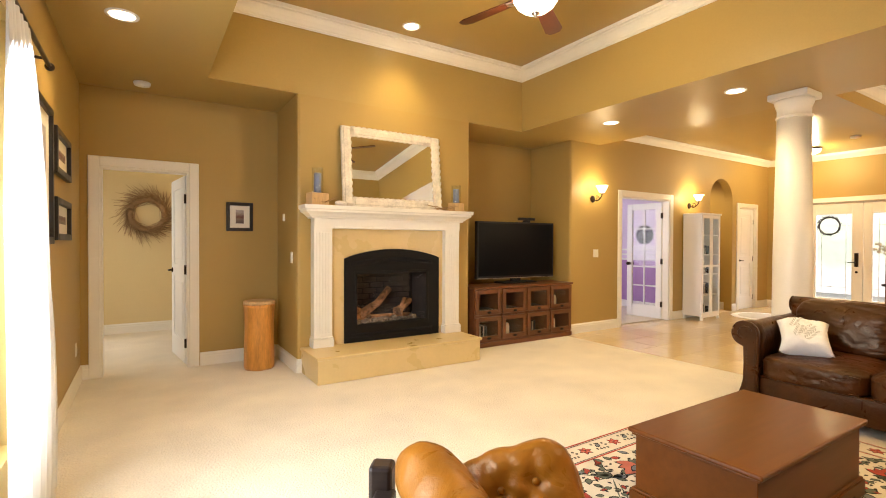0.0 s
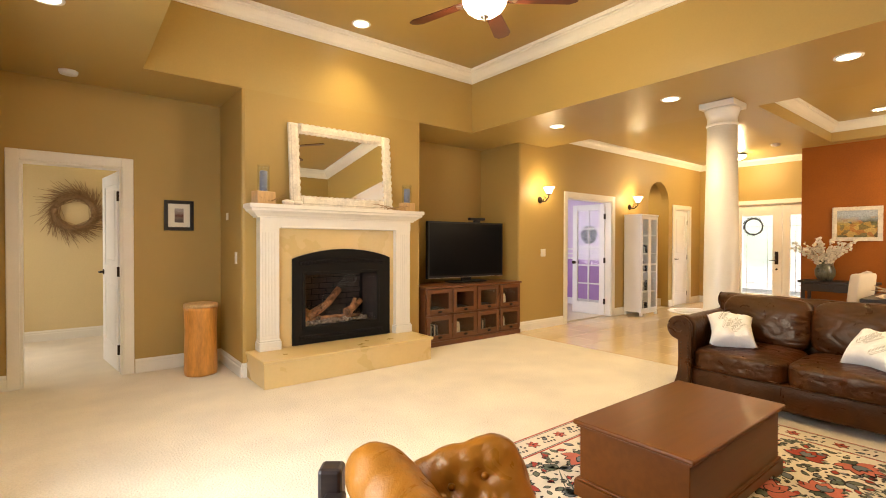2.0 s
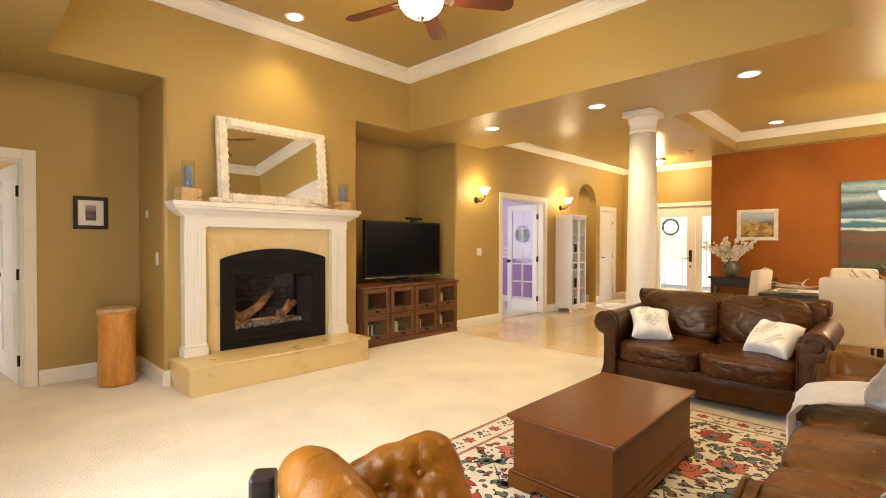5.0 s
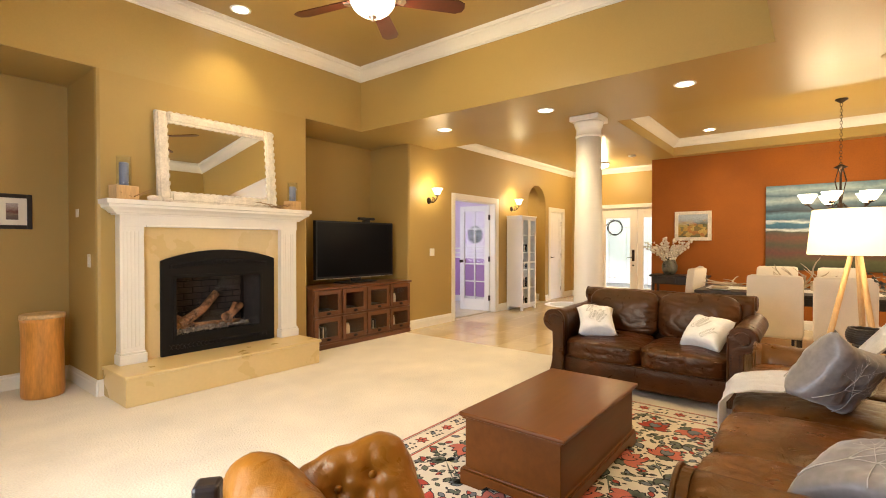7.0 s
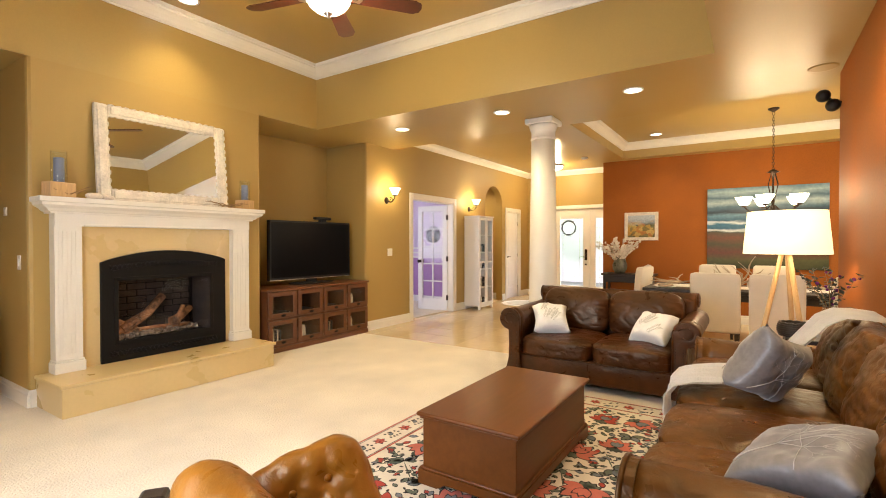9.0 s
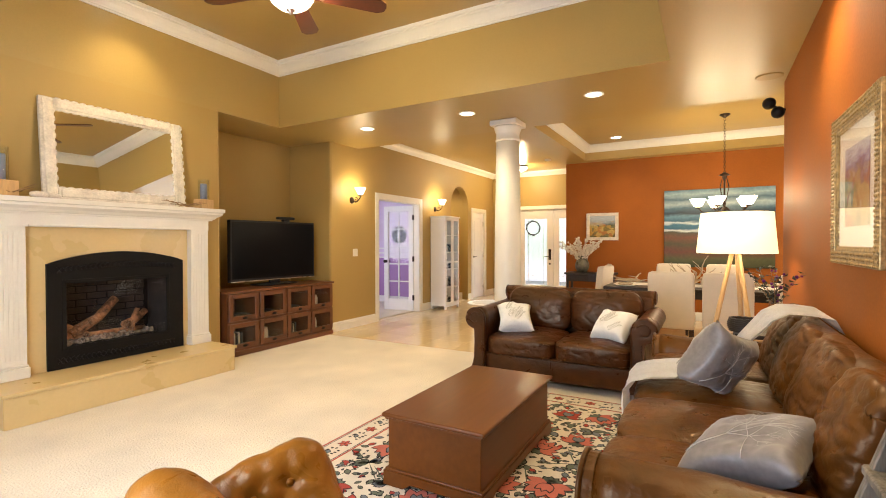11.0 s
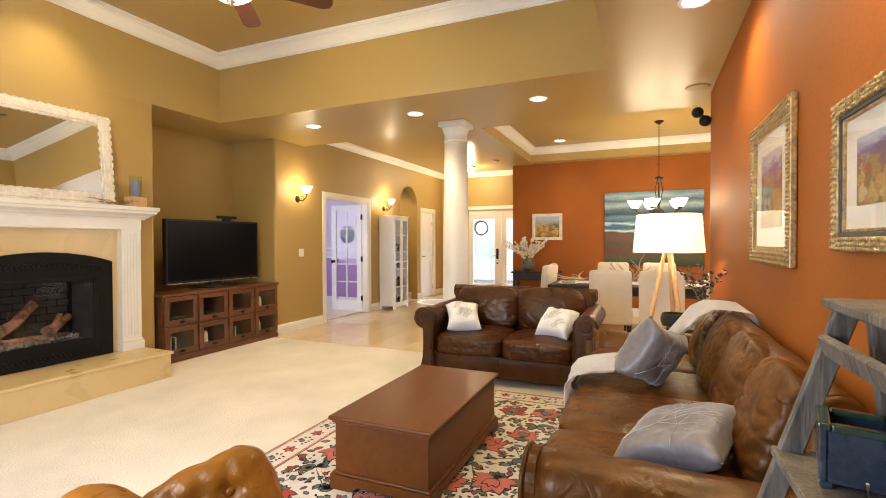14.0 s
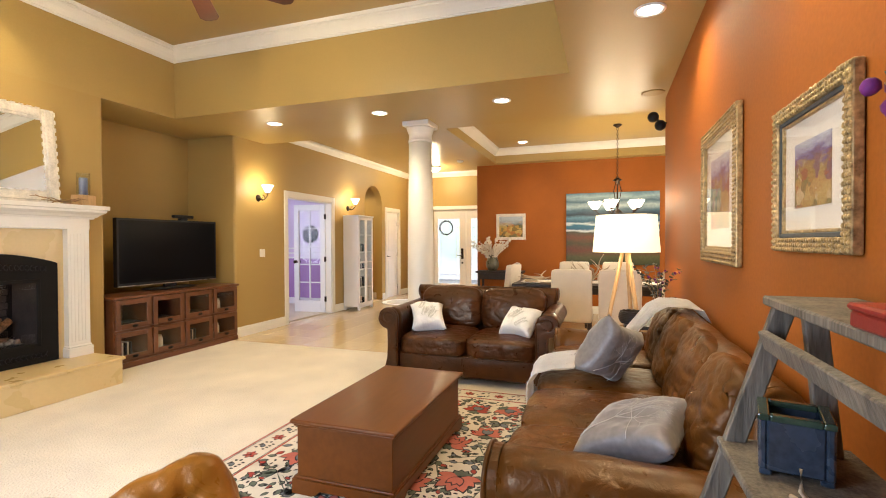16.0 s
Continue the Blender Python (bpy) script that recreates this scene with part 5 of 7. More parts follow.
def sconce(x, z):
    th = thing("wall_sconce", "bronze scroll wall sconce with a lit flared glass shade", "wall light", "hall sconces", pose(x, YF, z))
    bm = turned(B(), [(0.045, 0.0), (0.055, 0.008), (0.045, 0.02), (0.018, 0.026)], 24, m=Matrix.Rotation(radians(90), 3, "X"))
    part("back_plate", bm, BRONZE, th)
    bm = B()
    pts = [(0, -0.02, 0)]
    for k in range(13):
        t = k / 12
        pts.append((0, -0.02 - 0.15 * t, -0.045 * math.sin(math.pi * t) + 0.03 * t))
    rod(bm, pts + [(0, -0.175, 0.06)], 0.008, 8)
    coil = [(0, -0.09 + (0.045 - 0.0028 * k) * math.cos(0.55 * k + 1.2), 0.0 + (0.045 - 0.0028 * k) * math.sin(0.55 * k + 1.2)) for k in range(14)]
    rod(bm, coil, 0.006, 6)
    part("arm", bm, BRONZE, th)
    bm = turned(B(), [(0.02, 0.06), (0.032, 0.066), (0.03, 0.08)], 20, (0, -0.175, 0))
    part("cup", bm, BRONZE, th)
    bm = B()
    n = 28
    loops = []
    for r, zz in ((0.03, 0.078), (0.045, 0.1), (0.06, 0.14), (0.088, 0.18), (0.085, 0.181), (0.056, 0.142), (0.04, 0.1), (0.02, 0.085)):
        loops.append([bm.verts.new((r * math.cos(2 * math.pi * i / n), -0.175 + r * math.sin(2 * math.pi * i / n), zz)) for i in range(n)])
    for a, b in zip(loops, loops[1:]):
        for i in range(n):
            bm.faces.new((a[i], a[(i + 1) % n], b[(i + 1) % n], b[i]))
    sh = part("shade", bm, SHADEGLOW, th, "glowing frosted glass shade", smooth=True)
    sh.visible_shadow = False
    lamp("sconce_lamp", "POINT", (x, YF - 0.175, z + 0.15), SCONCE_W, size=0.035)
    return th


sconce(6.17, 1.985)
sconce(8.73, 2.0)

# window and door daylight, then lamps added for the rooms beyond
lamp("window_light", "AREA", (XL - 0.03, 2.05, 1.35), DAY_W, (0.82, 0.90, 1.0), (3, 2.3, 0.6), w=1.85, h=1.85)
lamp("entry_light", "AREA", (XE + 1.2, 3.27, 2.6), DOOR_W * 10, (0.85, 0.93, 1.0), (9.0, 3.2, 0.0), w=1.8, h=0.8)
# warm-tinted lamp in the assumed dining window, added to brighten the hall side
lamp("dining_window_light", "AREA", (7.55, YDS - 0.03, 1.45), 50, (1.0, 0.90, 0.72), (7.0, 2.0, 1.35), w=2.0, h=1.6)
# unseen area lamp at a blank wall stands in for the study's daylight
lamp("study_light", "AREA", (6.0, 6.6, 1.5), 45, (0.88, 0.9, 1.0), (9, 6.8, 1.2), w=1.6, h=1.4)
lamp("bedroom_light", "AREA", (-0.68, 7.1, 1.3), 22, (1.0, 0.93, 0.78), (2, 7.1, 0.6), w=0.8, h=1.9)
# point lamp without a fixture, added to brighten the bedroom passage
lamp("bedroom_lamp", "POINT", (1.6, 7.0, 2.6), 18, (1.0, 0.82, 0.5), size=0.1)
# unseen can added to brighten the passage behind the arch
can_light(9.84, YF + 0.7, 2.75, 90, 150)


# ---- floor lamp, side table ----
lp = thing("floor_lamp", "tripod floor lamp with pale wooden legs and a lit linen shade", "floor lamp", m=pose(5.1, -0.19, 0))
for k in range(3):
    a = radians(100 + 120 * k)
    bm = B()
    rod(bm, [(0.27 * math.cos(a), 0.27 * math.sin(a), 0), (0.02 * math.cos(a), 0.02 * math.sin(a), 1.28)], 0.022, 10, 0.017)
    part("leg", bm, LIGHTW, lp)
part("collar", turned(B(), [(0.045, 1.25), (0.05, 1.27), (0.03, 1.3), (0.012, 1.36)], 20), NICKEL, lp)
bm = B()
n = 48
loops = []
for r, z in ((0.292, 1.23), (0.262, 1.565), (0.258, 1.565), (0.288, 1.23)):
    loops.append([bm.verts.new((r * math.cos(2 * math.pi * i / n), r * math.sin(2 * math.pi * i / n), z)) for i in range(n)])
for a, b in zip(loops, loops[1:] + loops[:1]):
    for i in range(n):
        bm.faces.new((a[i], a[(i + 1) % n], b[(i + 1) % n], b[i]))
sh = part("shade", bm, LAMPGLOW, lp, "glowing cream linen drum shade", smooth=True)
sh.visible_shadow = True
part("bulb", turned(B(), [(0.01, 1.36), (0.03, 1.40), (0.03, 1.44), (0.01, 1.47)], 16), CANGLOW, lp)
lamp("floor_lamp_light", "POINT", (5.1, -0.19, 1.41), LAMP_W, (1.0, 0.70, 0.36), size=0.05).visible_camera = True

tb = thing("side_table", "dark wooden side table between the sofa and the lamp", "table", m=pose(4.72, -0.36, 0))
part("tabletop", box(B(), -0.2, -0.2, 0.62, 0.2, 0.2, 0.65, 0.006, 2), DARKW, tb)
for sx in (-1, 1):
    for sy in (-1, 1):
        part("leg", box(B(), sx * 0.175 - 0.02, sy * 0.175 - 0.02, 0, sx * 0.175 + 0.02, sy * 0.175 + 0.02, 0.62, 0.004), DARKW, tb)
bk = thing("woven_basket", "dark woven basket on the side table", "basket", m=pose(4.66, -0.22, 0.65))
bm = B()
for k in range(7):
    rr = 0.085 + 0.012 * math.sin(k * 0.5)
    rod(bm, [(rr * math.cos(2 * math.pi * i / 24), rr * math.sin(2 * math.pi * i / 24), 0.008 + 0.014 * k + 0.004 * (i % 2)) for i in range(25)], 0.009, 6)
part("weave", bm, DARKW, bk)
part("bottom", turned(B(), [(0.08, 0.002), (0.082, 0.01)], 20), DARKW, bk)


def glass_vase(name, label, m, h, r, stems, leafmat, leafsize, spread, seed, stemmat=TWIG, dots=None, category="vase", solid=None, leaves=14):
    """A vase with stems; leaves are small folded blades, dots are round blooms."""
    th = thing(name, label, category, m=m)
    if solid:
        part("vase", turned(B(), [(r * 0.6, 0), (r * 0.95, h * 0.25), (r, h * 0.5), (r * 0.7, h * 0.85), (r * 0.55, h * 0.93), (r * 0.7, h)], 28), solid, th)
    else:
        bm = B()
        n = 24
        lo = []
        for rr, z in ((r * 0.8, 0.0), (r, h * 0.3), (r * 0.8, h), (r * 0.76, h), (r * 0.94, h * 0.3), (r * 0.75, 0.012)):
            lo.append([bm.verts.new((rr * math.cos(2 * math.pi * i / n), rr * math.sin(2 * math.pi * i / n), z)) for i in range(n)])
        for a, b in zip(lo, lo[1:]):
            for i in range(n):
                bm.faces.new((a[i], a[(i + 1) % n], b[(i + 1) % n], b[i]))
        bm.faces.new(lo[0][::-1])
        bm.faces.new(lo[-1])
        g = part("vase", bm, VASEGLASS, th, smooth=True)
        g.visible_shadow = False
    r3 = random.Random(seed)
    lb, db, sb = B(), B(), B()
    for s in range(stems):
        a = r3.uniform(0, 2 * math.pi)
        lean = r3.uniform(0.15, 1.0)
        p = Vector((0, 0, h * 0.15))
        top = Vector((spread[0] * lean * math.cos(a), spread[1] * lean * math.sin(a), spread[2] * r3.uniform(0.55, 1.0) * (1 - 0.35 * lean)))
        pts = []
        for k in range(7):
            t = k / 6
            q = p.lerp(Vector((top.x * t * t, top.y * t * t, h * 0.15 + (h + top.z - h * 0.15) * t)), 1)
            pts.append(q + Vector((r3.uniform(-1, 1), r3.uniform(-1, 1), 0)) * 0.012 * t)
        rod(sb, pts, 0.0035, 5, 0.0015)
        for j in range(leaves):
            t = 0.45 + 0.55 * j / (leaves - 1)
            i0 = min(int(t * 6), 5)
            q = pts[i0].lerp(pts[i0 + 1], t * 6 - i0)
            d = Vector((r3.uniform(-1, 1), r3.uniform(-1, 1), r3.uniform(-0.3, 0.9))).normalized()
            if dots and r3.random() < dots[1]:
                soft(db, q + d * 0.015, [dots[2] * r3.uniform(0.6, 1.1)] * 3, 2, 2, dots[2] * 0.3, 60, seed=j)
                continue
            L, w = leafsize * r3.uniform(0.6, 1.2), leafsize * 0.33
            side = d.cross(Vector((0.3, 0.2, 1))).normalized() * w
            up = d.cross(side).normalized() * w * 0.4
            v = [lb.verts.new(x) for x in (q, q + d * L * 0.5 + side + up, q + d * L, q + d * L * 0.5 - side + up, q + d * L * 0.5)]
            lb.faces.new((v[0], v[1], v[4]))
            lb.faces.new((v[1], v[2], v[4]))
            lb.faces.new((v[0], v[4], v[3]))
            lb.faces.new((v[4], v[2], v[3]))
    part("stem", sb, stemmat, th)
    tagged(part("leaf", lb, leafmat, th), kind="stuff")
    if dots:
        tagged(part("bloom", db, dots[0], th), kind="stuff")
    else:
        db.free()
    return th


glass_vase("flower_vase", "clear glass vase of dark eucalyptus sprigs on the side table", pose(4.80, -0.43, 0.65), 0.22, 0.05, 7, LEAFG, 0.045, (0.26, 0.20, 0.36), 11, dots=(PURPLE, 0.12, 0.014), leaves=18)

# throw over the sofa
bm = B()
path = [(3.44, 0.425, 0.30), (3.44, 0.432, 0.40), (3.46, 0.425, 0.475), (3.49, 0.385, 0.530), (3.54, 0.30, 0.548), (3.60, 0.18, 0.552), (3.65, 0.06, 0.555), (3.69, -0.05, 0.60), (3.72, -0.14, 0.70), (3.74, -0.215, 0.80), (3.76, -0.28, 0.885), (3.77, -0.36, 0.925), (3.77, -0.45, 0.925), (3.77, -0.545, 0.915), (3.77, -0.585, 0.84)]
nw = 24
rows = []
for k in range(len(path) * 3 - 2):
    i, f = divmod(k, 3)
    p = Vector(path[i]).lerp(Vector(path[min(i + 1, len(path) - 1)]), f / 3)
    wide = 0.40 + 0.10 * min(1, k / 12)
    row = []
    for j in range(nw + 1):
        w = (j / nw - 0.5) * wide
        fold = 0.014 * math.sin(j * 1.15 + 0.10 * k) + 0.014 * noise.noise(Vector((j * 0.35, k * 0.22, 0)))
        flat = 1 if 9 < k < 20 else 0.35
        row.append(bm.verts.new((p.x + w, p.y + (0.06 * w if k < 16 else 0) + fold * (1 - flat), p.z + fold * flat + 0.016)))
    rows.append(row)
for a, b in zip(rows, rows[1:]):
    for j in range(nw):
        f = bm.faces.new((a[j], a[j + 1], b[j + 1], b[j]))
        f.smooth = True
throw = thing("throw_blanket", "white knitted throw with a fringe draped over the sofa", "blanket")
bmesh.ops.solidify(bm, geom=bm.faces[:], thickness=0.012)
part("cloth", bm, KNIT, throw, smooth=True)
bm = B()
for j in range(56):
    x = 3.245 + 0.39 * j / 55
    rod(bm, [(x, 0.418 + 0.005 * (j % 4), 0.325), (x + 0.004 * math.sin(j), 0.428 + 0.008 * math.sin(j * 1.3), 0.265), (x + 0.010 * math.sin(j * 2.1), 0.424 + 0.012 * math.sin(j * 1.9), 0.20 + 0.015 * math.sin(j * 3.3))], 0.0035, 4)
tagged(part("fringe", bm, KNIT, throw), kind="stuff")

# ---- tan leather armchair ----
ac = thing("armchair", "tan tufted leather armchair with a dark wooden frame", "armchair", m=pose(1.289, 1.087, 0, 0, 0, -38.2))
# local axes: x to the right, y away from the window corner
bm = soft(B(), (0.10, 0.02, 0.545), (0.18, 0.085, 0.19), 5.0, 34, 0.010, 9, (Matrix.Rotation(radians(-19), 3, "Y") @ Matrix.Rotation(radians(-30), 3, "X")))
buttons = [(0.03, -0.05, 0.635), (0.125, -0.045, 0.665), (0.055, -0.12, 0.55), (0.16, -0.115, 0.575)]
for v in bm.verts:
    for bx, by, bz in buttons:
        d2 = (v.co.x - bx) ** 2 + (v.co.z - bz) ** 2
        if v.co.y < 0.03:
            ang = math.atan2(v.co.z - bz, v.co.x - bx)
            v.co += Vector((0, 1, -0.35)) * (0.017 * math.exp(-d2 / 0.0007) + 0.004 * math.cos(5 * ang + bx * 30) * math.exp(-((math.sqrt(d2) - 0.05) / 0.03) ** 2))
spots = [min((v.co.copy() for v in bm.verts if v.co.y < 0.03), key=lambda p: (p.x - bx) ** 2 + (p.z - bz) ** 2) for bx, by, bz in buttons]
back = part("back_cushion", bm, TANLEA, ac, "button-tufted tan leather back")
for spot in spots:
    bm = soft(B(), spot + Vector((0, -0.003, 0.002)), (0.011, 0.009, 0.011), 2, 3)
    part("button", bm, TANLEA, back)
pts, nn = [], 40
bm = B()
loops = []
for k in range(nn + 1):
    t = k / nn
    c = Vector((-0.20 + 0.27 * t, 0.06 - 0.50 * t, 0.665 - 0.06 * t))
    e = min(1.0, math.sqrt(max(0.0, 1 - (1 - min(t, 0.12) / 0.12) ** 2))) if t < 0.12 else min(1.0, math.sqrt(max(0.0, 1 - ((t - 0.9) / 0.1) ** 2)) if t > 0.9 else 1.0)
    r = 0.10 * max(e, 0.03)
    ring = []
    for i in range(28):
        a = 2 * math.pi * i / 28
        w = 1 + 0.028 * math.sin(34 * t + 1.5 * math.sin(a) + 2 * noise.noise(Vector((t * 5, a * 2, 3)))) * (0.6 + 0.4 * noise.noise(Vector((t * 9, a, 0)))) + 0.04 * noise.noise(Vector((t * 4, math.cos(a) * 2, math.sin(a) * 2)))
        ring.append(bm.verts.new(c + Vector((r * w * math.cos(a), 0.0, r * w * math.sin(a)))))
    loops.append(ring)
for a, b in zip(loops, loops[1:]):
    for i in range(28):
        f = bm.faces.new((a[i], a[(i + 1) % 28], b[(i + 1) % 28], b[i]))
        f.smooth = True
bm.faces.new(loops[0][::-1])
bm.faces.new(loops[-1])
part("arm_bolster", bm, TANLEA, ac, "wrinkled tan leather arm bolster")
for x0, y0 in ((-0.352, 0.03), (-0.352, -0.48), (0.30, 0.03), (0.30, -0.48)):
    part("post", box(B(), x0, y0, 0, x0 + 0.07, y0 + 0.07, 0.665 if x0 < 0 else 0.40, 0.012, 2), DARKW, ac, "dark wooden post")
part("arm_rail", box(B(), -0.33, -0.45, 0.55, -0.27, 0.05, 0.60, 0.008, 2), DARKW, ac)
part("side_rail", box(B(), -0.33, -0.45, 0.22, -0.27, 0.05, 0.30, 0.006), DARKW, ac)
part("side_rail", box(B(), 0.31, -0.45, 0.22, 0.36, 0.05, 0.30, 0.006), DARKW, ac)
part("back_rail", box(B(), -0.3, 0.045, 0.22, 0.35, 0.095, 0.34, 0.006), DARKW, ac)
part("seat_cushion", soft(B(), (0.02, -0.2, 0.37), (0.29, 0.26, 0.08), 5, 10, 0.006, 8), TANLEA, ac)
part("seat_board", box(B(), -0.28, -0.45, 0.25, 0.32, 0.045, 0.29), DARKW, ac)

# ---- ladder shelf ----
lad = thing("ladder_shelf", "weathered grey wooden step ladder used as a shelf", "shelf")
LX0, LX1 = 0.88, 1.75


def plank(p, q, w, t, axis):
    """A sawn board from p to q, w wide along axis and t thick."""
    p, q = Vector(p), Vector(q)
    d = (q - p).normalized()
    ax = Vector(axis)
    ax = (ax - d * ax.dot(d)).normalized()
    nz = d.cross(ax)
    bm = B()
    vs = []
    for c in (p, q):
        vs.append([bm.verts.new(c + ax * w / 2 * i + nz * t / 2 * j) for i, j in ((-1, -1), (1, -1), (1, 1), (-1, 1))])
    for i in range(4):
        bm.faces.new((vs[0][i], vs[0][(i + 1) % 4], vs[1][(i + 1) % 4], vs[1][i]))
    bm.faces.new(vs[0][::-1])
    bm.faces.new(vs[1])
    bmesh.ops.bevel(bm, geom=bm.edges[:], offset=0.003, segments=1, affect="EDGES")
    return bm


for x in (LX0, LX1):
    part("front_rail", plank((x, -0.405, 1.178), (x, -0.040, 0.0), 0.044, 0.024, (0, 1, 0.31)), GREYW, lad)
    part("back_leg", plank((x - 0.03, -0.45, 1.178), (x - 0.03, -0.57, 0.0), 0.045, 0.024, (0, 1, 0)), GREYW, lad)
part("top_board", box(B(), LX0 - 0.04, -0.555, 1.178, LX1 + 0.035, -0.370, 1.20, 0.004), GREYW, lad)
part("front_rung", plank((LX0, -0.367, 1.10), (LX1, -0.367, 1.10), 0.045, 0.02, (0, 0.3, 1)), GREYW, lad)
for z in (0.855, 0.56, 0.27):
    yf = -0.392 + (1.178 - z) * 0.31
    part("step_board", box(B(), LX0 - 0.015, yf - 0.25, z - 0.022, LX1 + 0.02, yf + 0.02, z, 0.004), GREYW, lad)
    part("step_cleat", box(B(), LX1 - 0.04, yf - 0.27, z - 0.06, LX1 - 0.015, yf - 0.02, z - 0.022, 0.003), GREYW, lad)
pot = thing("planter_pot", "square blue-grey glazed planter with a green rim", "planter", m=pose(1.625, -0.385, 0.855, 0, 0, -14) @ Matrix.Scale(0.91, 4))
bm = B()
for a, b, c, d in ((-0.068, -0.068, 0.068, -0.052), (-0.068, 0.052, 0.068, 0.068), (-0.068, -0.052, -0.052, 0.052), (0.052, -0.052, 0.068, 0.052)):
    box(bm, a, b, 0.012, c, d, 0.125, 0.004)
box(bm, -0.06, -0.06, 0.012, 0.06, 0.06, 0.03)
part("body", bm, BLUEGLZ, pot)
bm = B()
for a, b, c, d in ((-0.075, -0.075, 0.075, -0.05), (-0.075, 0.05, 0.075, 0.075), (-0.075, -0.05, -0.05, 0.05), (0.05, -0.05, 0.075, 0.05)):
    box(bm, a * 0.94, b * 0.94, 0.122, c * 0.94, d * 0.94, 0.137, 0.004, 2)
part("rim", bm, GREENGLZ, pot, "glossy green glazed rim")
part("soil", box(B(), -0.052, -0.052, 0.03, 0.052, 0.052, 0.105), GREENGLZ, pot)
for sx in (-1, 1):
    for sy in (-1, 1):
        part("foot", box(B(), sx * 0.055 - 0.012, sy * 0.055 - 0.012, 0, sx * 0.055 + 0.012, sy * 0.055 + 0.012, 0.014, 0.003), BLUEGLZ, pot)
rb = thing("red_box", "flat red lacquered box on the ladder shelf", "box", m=pose(1.215, -0.455, 1.20))
part("body", box(B(), -0.13, -0.09, 0, 0.13, 0.09, 0.026, 0.004), REDBOX, rb)
part("lid", box(B(), -0.133, -0.093, 0.026, 0.133, 0.093, 0.038, 0.004), REDBOX, rb)
cm = thing("film_camera", "old black and silver film camera on the red box", "camera", m=pose(1.255, -0.442, 1.238, 0, 0, 60) @ Matrix.Scale(0.85, 4))
part("body", box(B(), -0.06, -0.022, 0, 0.06, 0.022, 0.05, 0.008, 2), PLASTIC, cm)
part("top_plate", box(B(), -0.058, -0.02, 0.05, 0.058, 0.02, 0.062, 0.004), NICKEL, cm)
part("lens", turned(B(), [(0.022, 0), (0.024, 0.02), (0.02, 0.034), (0.014, 0.03)], 20, (0, -0.02, 0.027), Matrix.Rotation(radians(90), 3, "X")), NICKEL, cm)
part("dial", turned(B(), [(0.012, 0.062), (0.012, 0.072), (0.009, 0.074)], 16, (0.035, 0, 0)), NICKEL, cm)
glass_vase("flower_vase", "small vase of grey-green leaves with purple and white blooms", pose(1.165, -0.43, 1.238), 0.10, 0.028, 9, mat("sage_leaf", (0.19, 0.22, 0.19), 0.6, 0.25, 20, 60, 0.05), 0.022, (0.16, 0.13, 0.27), 21, dots=(PURPLE, 0.14, 0.011), leaves=18)
glass_vase("flower_vase", "small jar of white blooms on the ladder shelf", pose(1.02, -0.43, 1.20), 0.08, 0.028, 4, BLOSSOM, 0.02, (0.10, 0.10, 0.16), 27, dots=(BLOSSOM, 0.5, 0.011), leaves=8)
dr = thing("driftwood_piece", "weathered driftwood pieces on the ladder step", "driftwood", m=pose(1.42, -0.36, 0.855, 0, 0, 30) @ Matrix.Scale(0.7, 4))
bm = B()
rod(bm, [(-0.10, 0, 0.018), (-0.02, 0.03, 0.03), (0.08, 0.0, 0.02)], 0.014, 8, 0.007)
rod(bm, [(-0.02, 0.03, 0.03), (0.0, 0.06, 0.08), (0.01, 0.05, 0.13)], 0.008, 8, 0.004)
part("branch", bm, DRIFT, dr)
bt = thing("small_bottle", "small dark glass bottle on the ladder step", "bottle", m=pose(1.36, -0.44, 0.855) @ Matrix.Scale(0.75, 4))
part("bottle", turned(B(), [(0.022, 0), (0.024, 0.01), (0.024, 0.08), (0.01, 0.1), (0.01, 0.13), (0.012, 0.135)], 20), BLUEGLZ, bt)
part("stopper", turned(B(), [(0.009, 0.135), (0.012, 0.145), (0.006, 0.158)], 16), NICKEL, bt)


